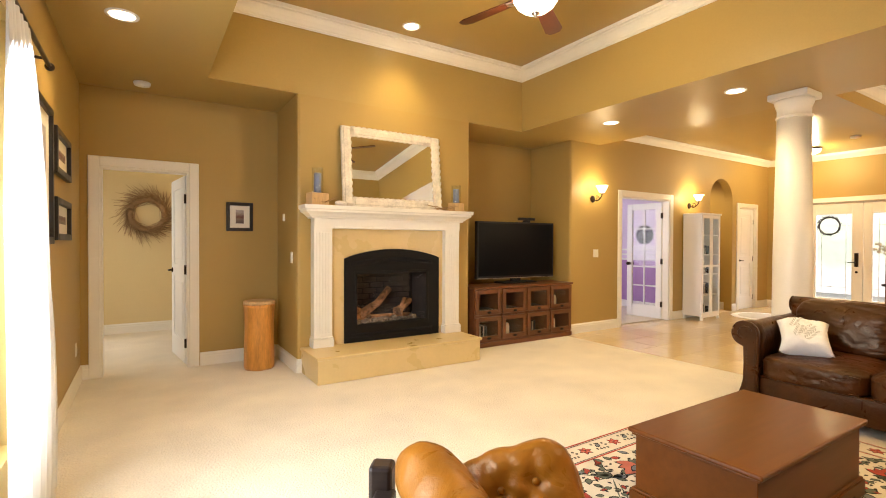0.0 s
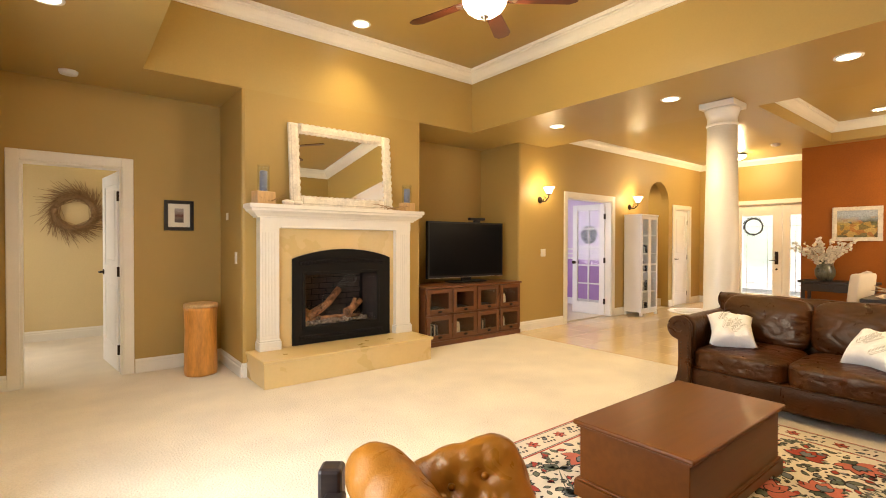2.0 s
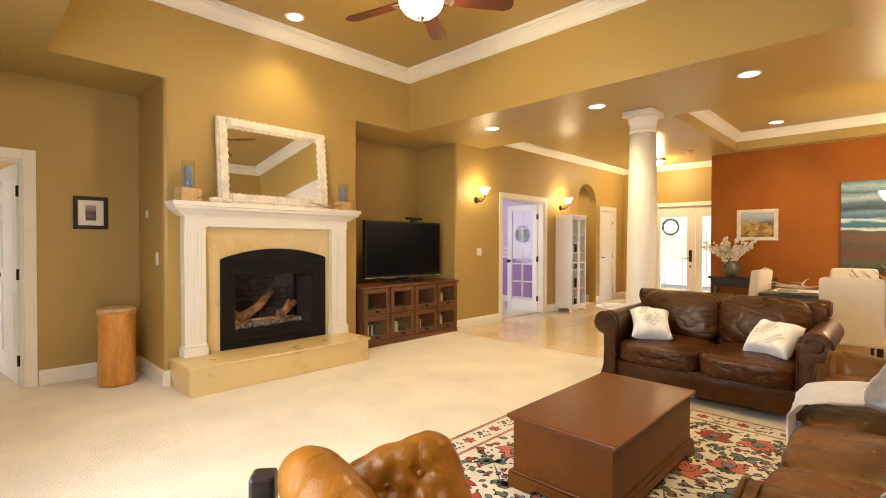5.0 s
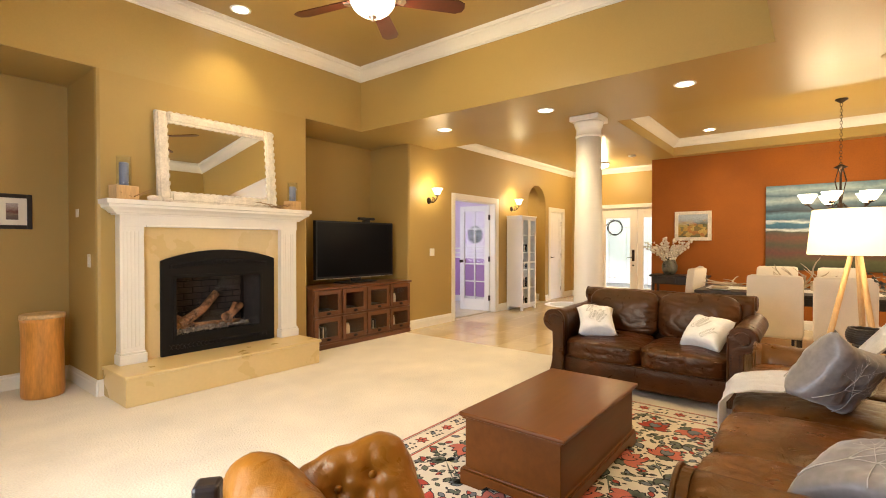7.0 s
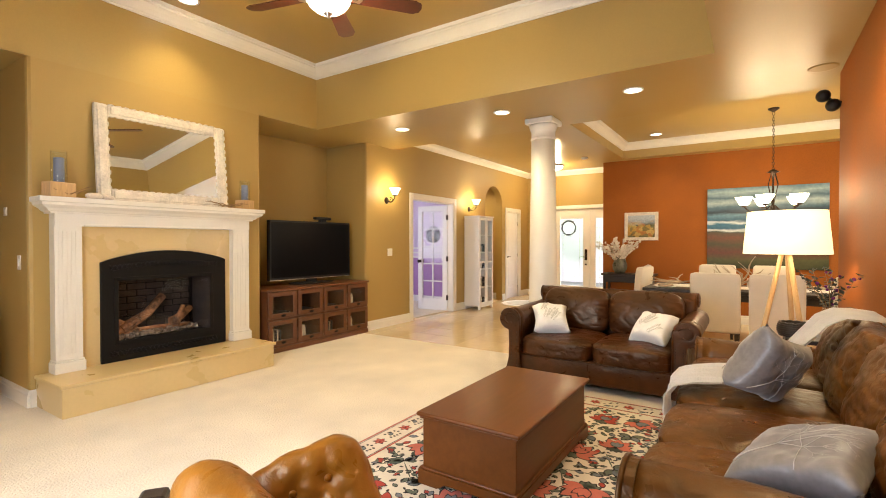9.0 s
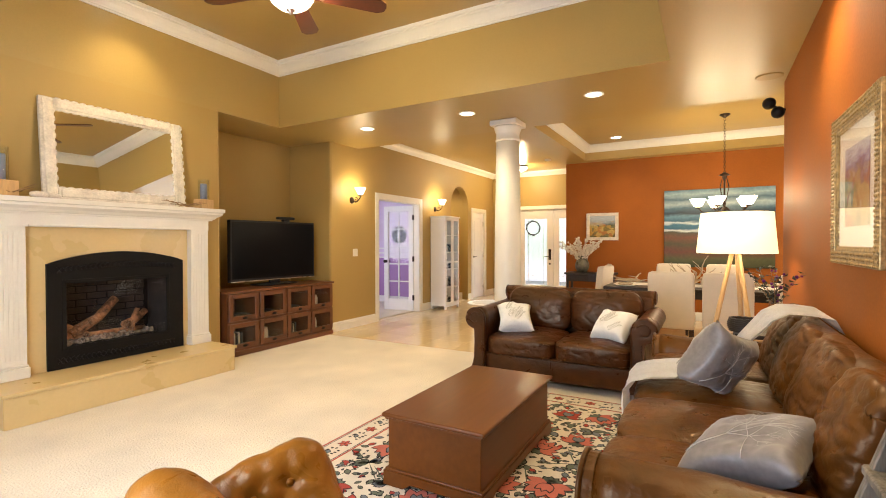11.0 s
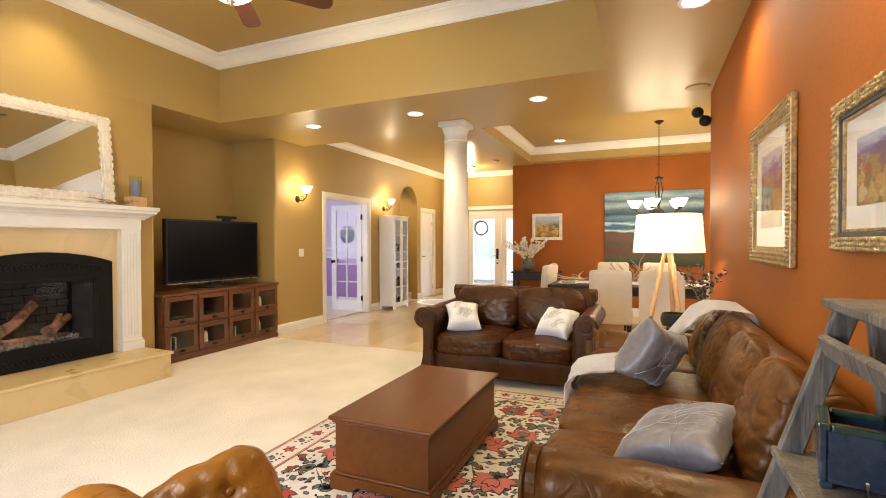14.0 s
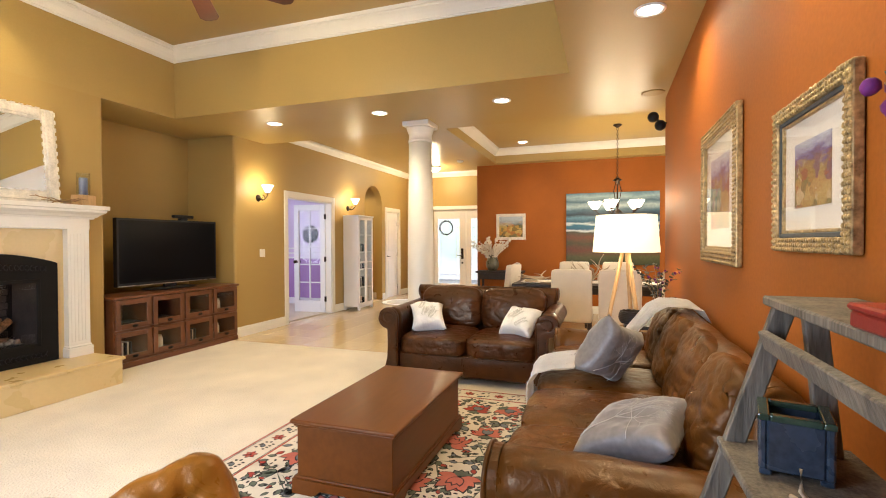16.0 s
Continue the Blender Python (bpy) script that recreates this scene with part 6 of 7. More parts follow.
# ---- pictures ----
def framed(name, label, w, h, m, frame_mat, bw, art, matw=0.0, depth=0.03, carved=False, liner=None, glass=False, group="pictures"):
    """A framed picture on a wall: x across, z up, its face towards -y."""
    th = thing(name, label, "picture", group, m)
    for a, b, c, d, vert in ((-w / 2, -w / 2 + bw, 0, h, 1), (w / 2 - bw, w / 2, 0, h, 1), (-w / 2 + bw, w / 2 - bw, 0, bw, 0), (-w / 2 + bw, w / 2 - bw, h - bw, h, 0)):
        bm = B()
        box(bm, a, -depth, c, b, 0, d, min(0.005, bw / 4), 2)
        if carved:
            n = int((h if vert else w) / 0.02)
            for j in range(n):
                f = (j + 0.5) / n
                x = (a + b) / 2 if vert else a + (b - a) * f
                z = c + (d - c) * f if vert else (c + d) / 2
                for o in (-0.33, 0.0, 0.33):
                    soft(bm, (x + (bw * o if vert else 0), -depth, z + (0 if vert else bw * o)), (0.005 + 0.004 * rng.random(), 0.005, 0.008) if vert else (0.008, 0.005, 0.005 + 0.004 * rng.random()), 2, 1, 0.003, 90, seed=j + o)
        part("frame_rail", bm, frame_mat, th)
    iw, ih = w / 2 - bw, h - bw
    if liner:
        lw = 0.014
        bm = B()
        for a, b, c, d in ((-iw, -iw + lw, bw, ih), (iw - lw, iw, bw, ih), (-iw + lw, iw - lw, bw, bw + lw), (-iw + lw, iw - lw, ih - lw, ih)):
            box(bm, a, -depth * 0.75, c, b, -0.002, d, 0.002)
        part("liner", bm, liner, th)
        iw, bw, ih = iw - lw, bw + lw, ih - lw
        lw = 0.010
        bm = B()
        for a, b, c, d in ((-iw, -iw + lw, bw, ih), (iw - lw, iw, bw, ih), (-iw + lw, iw - lw, bw, bw + lw), (-iw + lw, iw - lw, ih - lw, ih)):
            box(bm, a, -depth * 0.62, c, b, -0.002, d, 0.002)
        part("fillet", bm, frame_mat, th)
        iw, bw, ih = iw - lw, bw + lw, ih - lw
    if matw:
        part("mat_board", box(B(), -iw, -0.008, bw, iw, -0.004, ih), MATBOARD, th)
        mt = matw * 0.8
        part("art", box(B(), -iw + matw, -0.0105, bw + mt, iw - matw, -0.0085, ih - mt), art, th)
    else:
        part("art", box(B(), -iw, -0.012, bw, iw, -0.004, ih), art, th)
    if glass:
        g = part("glass", box(B(), -iw, -0.018, bw, iw, -0.0155, ih), PICGLASS, th)
        g.visible_shadow = False
    return th


DABS = [(0.10, 0.11, 0.03), (0.42, 0.30, 0.10), (0.30, 0.09, 0.05), (0.16, 0.17, 0.06), (0.50, 0.40, 0.24), (0.20, 0.10, 0.15), (0.34, 0.22, 0.06)]
ART_HILLS = bands("meadow_oil", [(0.0, (0.10, 0.055, 0.012)), (0.22, (0.42, 0.20, 0.03)), (0.42, (0.50, 0.33, 0.06)), (0.52, (0.10, 0.11, 0.04)), (0.6, (0.30, 0.36, 0.42)), (1.0, (0.46, 0.52, 0.58))], "Z", 0.06, 0.44, 0.3, 9, 0.5, 0.2, cells=[(0.10, 0.09, 0.02), (0.45, 0.26, 0.04), (0.50, 0.36, 0.09), (0.14, 0.14, 0.05), (0.40, 0.16, 0.03)], cell_scale=16)
ART_SEA = bands("coast_oil", [(0.0, (0.03, 0.035, 0.012)), (0.10, (0.07, 0.075, 0.02)), (0.20, (0.12, 0.030, 0.010)), (0.30, (0.06, 0.055, 0.015)), (0.38, (0.14, 0.045, 0.013)), (0.45, (0.05, 0.06, 0.03)), (0.475, (0.60, 0.66, 0.66)), (0.50, (0.02, 0.10, 0.18)), (0.55, (0.03, 0.14, 0.22)), (0.575, (0.55, 0.64, 0.66)), (0.60, (0.02, 0.09, 0.16)), (0.66, (0.10, 0.22, 0.30)), (0.70, (0.015, 0.03, 0.05)), (0.76, (0.06, 0.13, 0.18)), (0.82, (0.34, 0.44, 0.47)), (0.88, (0.06, 0.13, 0.18)), (0.94, (0.30, 0.42, 0.46)), (1.0, (0.10, 0.20, 0.26))], "Z", 0.0, 1.3, 0.10, 3.4, 0.45, 0.12)
ART_TUSC = bands("tuscan_pastel", [(0.0, (0.32, 0.26, 0.13)), (0.2, (0.50, 0.38, 0.20)), (0.35, (0.26, 0.07, 0.04)), (0.5, (0.14, 0.14, 0.05)), (0.66, (0.20, 0.10, 0.14)), (0.78, (0.16, 0.12, 0.26)), (1.0, (0.50, 0.50, 0.55))], "Z", 0.20, 0.55, 0.6, 10, 0.6, 0.15, cells=DABS, cell_scale=15)
ART_TUSC2 = bands("tuscan_pastel_small", [(0.0, (0.30, 0.22, 0.08)), (0.2, (0.42, 0.30, 0.14)), (0.35, (0.26, 0.06, 0.03)), (0.5, (0.10, 0.11, 0.03)), (0.66, (0.14, 0.10, 0.08)), (0.78, (0.13, 0.09, 0.24)), (1.0, (0.40, 0.42, 0.52))], "Z", 0.14, 0.33, 0.6, 16, 0.6, 0.15, cells=DABS, cell_scale=24)
ART_BW = bands("sepia_photo", [(0.0, (0.05, 0.035, 0.03)), (0.4, (0.20, 0.14, 0.10)), (0.55, (0.12, 0.03, 0.02)), (0.7, (0.25, 0.18, 0.15)), (1.0, (0.40, 0.36, 0.34))], "Z", 0.08, 0.22, 0.5, 20, 0.5, 0.2)
BLACKF = mat("black_frame_wood", (0.012, 0.010, 0.009), 0.4, 0.2, 8, 60, 0.04)
framed("framed_picture", "small meadow painting in a white frame on the terracotta wall", 0.565, 0.50, pose(XD - 0.003, 1.71, 1.36, 0, 0, -90), WHITEWASH, 0.055, ART_HILLS)
big = thing("canvas_painting", "large unframed coastal landscape canvas on the terracotta wall", "painting", "pictures", pose(XD - 0.003, -0.115, 0.903, 0, 0, -90))
part("canvas", box(B(), -0.79, -0.04, 0, 0.79, 0, 1.30, 0.004), ART_SEA, big)
framed("framed_picture", "tuscan landscape print in a carved gold frame", 0.83, 0.755, pose(3.325, YO + 0.003, 1.21, 0, 0, 180), GOLD, 0.066, ART_TUSC, 0.12, 0.028, True, GOLD, True, "gold framed prints")
framed("framed_picture", "smaller tuscan landscape print in a carved gold frame", 0.565, 0.475, pose(2.135, YO + 0.003, 1.295, 0, 0, 180), GOLD, 0.045, ART_TUSC2, 0.085, 0.028, True, BLUEGREY, True, "gold framed prints")
framed("framed_picture", "small photograph with a white mat in a black frame", 0.275, 0.315, pose(1.378, YB - 0.003, 1.44), BLACKF, 0.036, ART_BW, 0.06, 0.022)
framed("framed_picture", "small sketch with a white mat in a black frame", 0.70, 0.31, pose(XL + 0.003, 4.41, 1.775, 0, 0, 90), BLACKF, 0.045, ART_BW, 0.10, 0.035)
framed("framed_picture", "small sketch with a white mat in a black frame", 0.70, 0.29, pose(XL + 0.003, 4.41, 1.325, 0, 0, 90), BLACKF, 0.045, ART_BW, 0.09, 0.035)
framed("framed_picture", "tall white-matted picture in a black frame beside the curtain", 0.55, 0.85, pose(XL + 0.003, 3.68, 1.30, 0, 0, 90), BLACKF, 0.045, ART_BW, 0.12, 0.03)


# ---- wreaths ----
def wreath(name, label, m, r, thick, n, material, spike, seed):
    th = thing(name, label, "wreath", m=m)
    r4 = random.Random(seed)
    bm = B()
    rod(bm, [(r * math.cos(2 * math.pi * i / 32), -0.02, r * math.sin(2 * math.pi * i / 32)) for i in range(33)], thick * 0.35, 8)
    part("ring", bm, material, th)
    bm = B()
    for i in range(n):
        a = r4.uniform(0, 2 * math.pi)
        c = Vector((r * math.cos(a), -0.02, r * math.sin(a)))
        tang = Vector((-math.sin(a), 0, math.cos(a)))
        rad = Vector((math.cos(a), 0, math.sin(a)))
        d = (tang * r4.uniform(0.3, 1.2) + rad * r4.uniform(-0.55, 1.0) * spike + Vector((0, -r4.uniform(0, 0.5), 0))).normalized()
        L = thick * r4.uniform(1.0, 2.6)
        c += rad * r4.uniform(-0.4, 0.4) * thick
        e = c + d * L
        if e.y > -0.004:
            e.y = -0.004
        rod(bm, [c, (c + e) / 2 + Vector((0, -0.005, 0.004)), e], 0.0042, 4, 0.002)
    tagged(part("twig_mass", bm, material, th), kind="stuff")
    return th


wreath("dried_wreath", "large dried twig wreath hanging on the cream wall", pose(0.53, 8.245, 1.72), 0.22, 0.12, 460, TWIG, 0.75, 3)
wreath("door_wreath", "small grey twig wreath hanging on the entry door", pose(XE + 0.02, 3.775, 1.675, 0, 0, -90), 0.165, 0.04, 170, mat("grey_twig", (0.10, 0.09, 0.085), 0.8, 0.3, 30, 90, 0.3), 0.4, 5)

# ---- hall: glass cabinet, french door, mat ----
wc = thing("display_cabinet", "tall white cabinet with glazed doors beside the hall wall", "cabinet", m=pose(8.53, 4.49, 0))
W, D, H = 0.58, 0.34, 1.85
bm = B()
box(bm, 0, 0.02, 0.07, 0.02, D, H - 0.03)
box(bm, W - 0.02, 0.02, 0.07, W, D, H - 0.03)
box(bm, 0.02, D - 0.012, 0.07, W - 0.02, D, H - 0.03)
part("carcass", bm, PURE, wc)
bm = box(B(), -0.018, -0.012, H - 0.03, W + 0.018, D, H, 0.006, 2)
part("top", bm, PURE, wc)
for a in (0, W - 0.06):
    for y in (0.0, D - 0.04):
        part("foot", box(B(), a, y, 0, a + 0.06, y + 0.04, 0.07, 0.008), PURE, wc)
part("apron", box(B(), 0.06, 0.01, 0.045, W - 0.06, 0.03, 0.075, 0.003), PURE, wc)
for z in (0.07, 0.42, 0.78, 1.12, 1.46):
    part("shelf", box(B(), 0.02, 0.03, z, W - 0.02, D - 0.012, z + 0.018), PURE, wc)
for a, b in ((0.004, W / 2 - 0.002), (W / 2 + 0.002, W - 0.004)):
    d = thing("cabinet_door", "", "")
    d.parent = wc
    bm = B()
    for p, q, u, v in ((a, a + 0.045, 0.08, H - 0.035), (b - 0.045, b, 0.08, H - 0.035), (a + 0.045, b - 0.045, 0.08, 0.14), (a + 0.045, b - 0.045, H - 0.09, H - 0.035), (a + 0.045, b - 0.045, 0.92, 0.95)):
        box(bm, p, 0.0, u, q, 0.02, v, 0.003)
    part("door_frame", bm, PURE, d)
    for u, v in ((0.14, 0.92), (0.95, H - 0.09)):
        g = part("pane", box(B(), a + 0.045, 0.009, u, b - 0.045, 0.012, v), GLASS, d)
        g.visible_shadow = False
for z in (0.088, 0.438, 0.798, 1.138):
    for j in range(5):
        x = 8.53 + 0.06 + j * 0.095
        hh = 0.10 + 0.10 * rng.random()
        if j % 2:
            bm = turned(B(), [(0.025, 0), (0.035, 0.02), (0.03, hh * 0.7), (0.04, hh)], 14, (x, 4.66, z))
            tagged(part("glass_tumbler", bm, MATBOARD), "pale glass standing in the white cabinet", "glass", "cabinet glassware")
        else:
            bm = box(B(), x - 0.03, 4.6, z, x + 0.03, 4.74, z + hh, 0.003)
            tagged(part("book", bm, (BLUEGREY, GREENGLZ, PLASTIC)[j // 2]), "dark book standing in the white cabinet", "book", "cabinet books")

fd = thing("door_study", "open white french door with ten glass panes", "door", m=pose(8.12, YF + 0.12, 0.008, 0, 0, 95), kind="structure")
FW, FH = 0.65, 2.03
bm = B()
for a, b, c, d in ((0, 0.1, 0, FH), (FW - 0.1, FW, 0, FH), (0.1, FW - 0.1, 0, 0.22), (0.1, FW - 0.1, FH - 0.11, FH)):
    box(bm, a, -0.02, c, b, 0.02, d, 0.003)
part("door_frame", bm, PURE, fd)
bm = box(B(), FW / 2 - 0.012, -0.012, 0.22, FW / 2 + 0.012, 0.012, FH - 0.11)
part("mullion", bm, PURE, fd)
ph = (FH - 0.33) / 5
for i in range(5):
    if i:
        z = 0.22 + i * ph
        part("muntin", box(B(), 0.1, -0.011, z - 0.012, FW - 0.1, 0.011, z + 0.012), PURE, fd)
    for a, b in ((0.1, FW / 2 - 0.012), (FW / 2 + 0.012, FW - 0.1)):
        g = part("pane", box(B(), a, -0.003, 0.22 + i * ph, b, 0.003, 0.22 + (i + 1) * ph), GLASS, fd)
        g.visible_shadow = False
for z in (0.25, 1.0, 1.8):
    part("hinge", box(B(), -0.014, -0.03, z - 0.05, 0.014, 0.03, z + 0.05, 0.003), BRONZE, fd, "dark bronze hinge")
bm = turned(B(), [(0.028, 0), (0.028, 0.008), (0.012, 0.012), (0.012, 0.035), (0.03, 0.045), (0.032, 0.06), (0.015, 0.072)], 18, (FW - 0.05, 0.02, 0.95), Matrix.Rotation(radians(-90), 3, "X"))
turned(bm, [(0.028, 0), (0.028, 0.008), (0.012, 0.012), (0.012, 0.035), (0.03, 0.045), (0.032, 0.06), (0.015, 0.072)], 18, (FW - 0.05, -0.02, 0.95), Matrix.Rotation(radians(90), 3, "X"))
part("door_knob", bm, BRONZE, fd, "dark bronze knob")
hat = thing("hanging_hat", "round black hat hanging on the lilac wall", "hat", m=pose(9.055, 5.95, 1.50, 0, -90, 0))
part("brim", turned(B(), [(0.19, 0.0), (0.192, 0.006), (0.11, 0.012), (0.10, 0.08), (0.07, 0.095), (0.01, 0.097)], 28), PLASTIC, hat)
rg = thing("round_mat", "pale round mat on the hall tiles", "mat", m=pose(9.95, 4.15, 0.0))
part("mat", turned(B(), [(0.50, 0.001), (0.51, 0.006), (0.50, 0.012), (0.46, 0.014)], 48), WHITEF, rg)
part("border", turned(B(), [(0.40, 0.0145), (0.39, 0.0155)], 48), LEAFPRINT, rg)


def plate(name, label, m, w=0.075, h=0.118, category="switch"):
    th = thing(name, label, category, m=m)
    part("plate", box(B(), -w / 2, -0.006, -h / 2, w / 2, 0, h / 2, 0.003, 2), SWITCH, th)
    part("rocker", box(B(), -w * 0.22, -0.011, -h * 0.28, w * 0.22, -0.005, h * 0.28, 0.002), SWITCH, th)
    return th


plate("light_switch", "ivory double light switch on the hall wall", pose(6.25, YF - 0.001, 1.17), 0.115)
plate("light_switch", "ivory light switch beside the entry door", pose(XE - 0.001, 4.62, 1.20, 0, 0, -90))
plate("light_switch", "ivory light switch on the chimney breast side", pose(1.784, 5.05, 1.16, 0, 0, -90))
plate("thermostat", "small ivory thermostat on the chimney breast side", pose(1.784, 5.38, 1.59, 0, 0, -90), 0.08, 0.075, "thermostat")
plate("power_outlet", "ivory power outlet on the tan wall", pose(XL + 0.001, 5.30, 0.36, 0, 0, 90), 0.075, 0.118, "outlet")


def detector(x, y, z, r=0.07):
    th = thing("smoke_detector", "white round smoke detector on the ceiling", "smoke detector", "smoke detectors", pose(x, y, z))
    part("body", turned(B(), [(r, 0), (r, -0.012), (r * 0.9, -0.03), (r * 0.4, -0.036)][::1], 28), PURE, th)
    part("grille", turned(B(), [(r * 0.35, -0.036), (r * 0.3, -0.042)], 20), PURE, th)


detector(0.475, 5.33, ZS)
detector(10.2, 2.95, ZF)
cs = thing("ceiling_speaker", "round flat speaker grille in the soffit", "speaker", m=pose(5.62, -0.46, ZS))
part("grille", turned(B(), [(0.11, 0), (0.108, -0.006), (0.09, -0.008)], 32), TAN, cs)
sp = thing("wall_speaker", "pair of small black round speakers on a bracket", "speaker", m=pose(5.78, -0.53, 2.56))
part("bracket", rod(B(), [(0.0, -0.07, -0.03), (0, -0.02, -0.01), (0, 0.03, 0.02)], 0.012, 8), PLASTIC, sp)
part("upper_ball", soft(B(), (0, 0.055, 0.045), (0.055, 0.055, 0.055), 2, 8), PLASTIC, sp)
part("lower_ball", soft(B(), (0, -0.012, -0.045), (0.055, 0.055, 0.055), 2, 8), PLASTIC, sp)
fl = thing("flush_light", "lit flush dome ceiling light in the hall", "ceiling light", m=pose(10.75, 3.75, ZF))
part("pan", turned(B(), [(0.10, 0), (0.16, -0.01), (0.165, -0.03)], 32), BRONZE, fl)
part("dome", turned(B(), [(0.155, -0.03), (0.14, -0.07), (0.08, -0.105), (0.012, -0.115)], 32), SHADEGLOW, fl).visible_shadow = False
lamp("flush_lamp", "POINT", (10.75, 3.75, ZF - 0.16), 75, size=0.08)

# curtain
cu = thing("curtain", "sheer white curtain hanging from a dark rod", "curtain")
SHEER = bpy.data.materials.new("sheer_voile")
SHEER.use_nodes = True
nt = SHEER.node_tree
pb = nt.nodes["Principled BSDF"]
pb.inputs["Base Color"].default_value, pb.inputs["Roughness"].default_value = (0.84, 0.83, 0.80, 1), 0.9
tl, mx = nt.nodes.new("ShaderNodeBsdfTranslucent"), nt.nodes.new("ShaderNodeMixShader")
tl.inputs[0].default_value, mx.inputs[0].default_value = (0.72, 0.72, 0.70, 1), 0.28
nt.links.new(pb.outputs[0], mx.inputs[1])
nt.links.new(tl.outputs[0], mx.inputs[2])
nt.links.new(mx.outputs[0], nt.nodes["Material Output"].inputs[0])


def drape(y0, y1, folds):
    bm = B()
    n, mz = folds * 8, 14
    grid = []
    for j in range(mz + 1):
        t = j / mz
        row = []
        for i in range(n + 1):
            f = i / n
            y = y0 + ((y1 - y0) * (0.45 + 0.55 * min(1, 1.7 * t) ** 0.7)) * f
            amp = 0.028 * (0.35 + 0.65 * min(1, t * 3))
            x = XL + 0.105 + amp * math.sin(f * folds * 2 * math.pi + 0.8 * math.sin(3 * t + f * 5)) + 0.015 * noise.noise(Vector((f * 3, t * 2, 1)))
            row.append(bm.verts.new((x, y + 0.02 * noise.noise(Vector((f * 2, t * 2, 4))) + 0.04 * t * (f - 0.3), 2.22 - 2.20 * t)))
        grid.append(row)
    for a, b in zip(grid, grid[1:]):
        for i in range(n):
            bm.faces.new((a[i], a[i + 1], b[i + 1], b[i]))
    return part("panel", bm, SHEER, cu, "sheer white voile panel", smooth=True)


drape(2.36, 3.22, 6)
bm = rod(B(), [(XL + 0.10, 0.1, 2.235), (XL + 0.10, 3.26, 2.235)], 0.011, 10)
part("rod", bm, BRONZE, cu, "dark bronze curtain rod")
part("finial", soft(B(), (XL + 0.10, 3.285, 2.235), (0.022, 0.03, 0.022), 2, 5), BRONZE, cu)
part("bracket", rod(B(), [(XL, 3.15, 2.235), (XL + 0.10, 3.15, 2.235)], 0.008, 8), BRONZE, cu)
vt = thing("floor_vent", "dark brown metal floor register beneath the window", "vent", m=pose(0.14, 2.62, 0))
bm = B()
for a, b, c, d in ((-0.07, -0.17, -0.055, 0.17), (0.055, -0.17, 0.07, 0.17), (-0.055, -0.17, 0.055, -0.155), (-0.055, 0.155, 0.055, 0.17)):
    box(bm, a, b, 0, c, d, 0.012, 0.002)
part("vent_frame", bm, BRONZE, vt)
for j in range(12):
    y = -0.145 + j * 0.0264
    part("slat", box(B(), -0.055, y, 0.002, 0.055, y + 0.01, 0.009), BRONZE, vt)


# ---- dining room ----
dt = thing("dining_table", "long dark dining table with a white runner end", "table", m=pose(7.35, -0.05, 0))
part("tabletop", box(B(), -0.52, -1.25, 0.715, 0.52, 1.25, 0.755, 0.008, 2), DARKW, dt)
part("apron", box(B(), -0.44, -1.15, 0.63, 0.44, 1.15, 0.715), DARKW, dt)
for sx in (-1, 1):
    for sy in (-1, 1):
        part("leg", box(B(), sx * 0.42 - 0.04, sy * 1.12 - 0.04, 0, sx * 0.42 + 0.04, sy * 1.12 + 0.04, 0.715, 0.006), DARKW, dt)


def dining_chair(m):
    """A fully upholstered parsons chair facing local -y."""
    th = thing("dining_chair", "cream upholstered parsons dining chair at the dark table", "chair", "dining chairs", m)
    part("seat", soft(B(), (0, -0.02, 0.43), (0.235, 0.245, 0.07), 7, 8, 0.003, 6), CREAMF, th)
    bm = B()
    soft(bm, (0, 0.22, 0.68), (0.235, 0.045, 0.315), 16, 12, 0.002, 6)
    for v in bm.verts:
        v.co.y += 0.10 * max(0, v.co.z - 0.45) ** 1.3
    part("backrest", bm, CREAMF, th)
    part("skirt", box(B(), -0.228, -0.245, 0.36, 0.228, 0.25, 0.42, 0.012, 2), CREAMF, th)
    for sx in (-1, 1):
        for y in (-0.22, 0.22):
            bm = B()
            sweep(bm, [(-0.02, -0.02), (0.02, -0.02), (0.02, 0.02), (-0.02, 0.02)], [lambda u, v, z=z, k=k: (sx * 0.2 + u * k, y + v * k, z) for z, k in ((0, 0.75), (0.37, 1.0))])
            part("leg", bm, DARKW, th, "dark wooden leg")
    return th


ch = dining_chair(pose(6.52, 0.37, 0, 0, 0, 90))
for m in (pose(6.52, -0.17, 0, 0, 0, 90), pose(8.2, 0.47, 0, 0, 0, -90), pose(8.2, -0.20, 0, 0, 0, -90), pose(7.28, 1.50, 0, 0, 0, 172), pose(6.52, -0.85, 0, 0, 0, 90)):
    copy_thing(ch, m)
ru = thing("table_runner", "white cloth runner laid along the dining table", "table runner", m=pose(7.35, -0.05, 0.755))
part("cloth", box(B(), -0.20, -1.15, 0.001, 0.20, 1.18, 0.006, 0.002), WHITEF, ru)


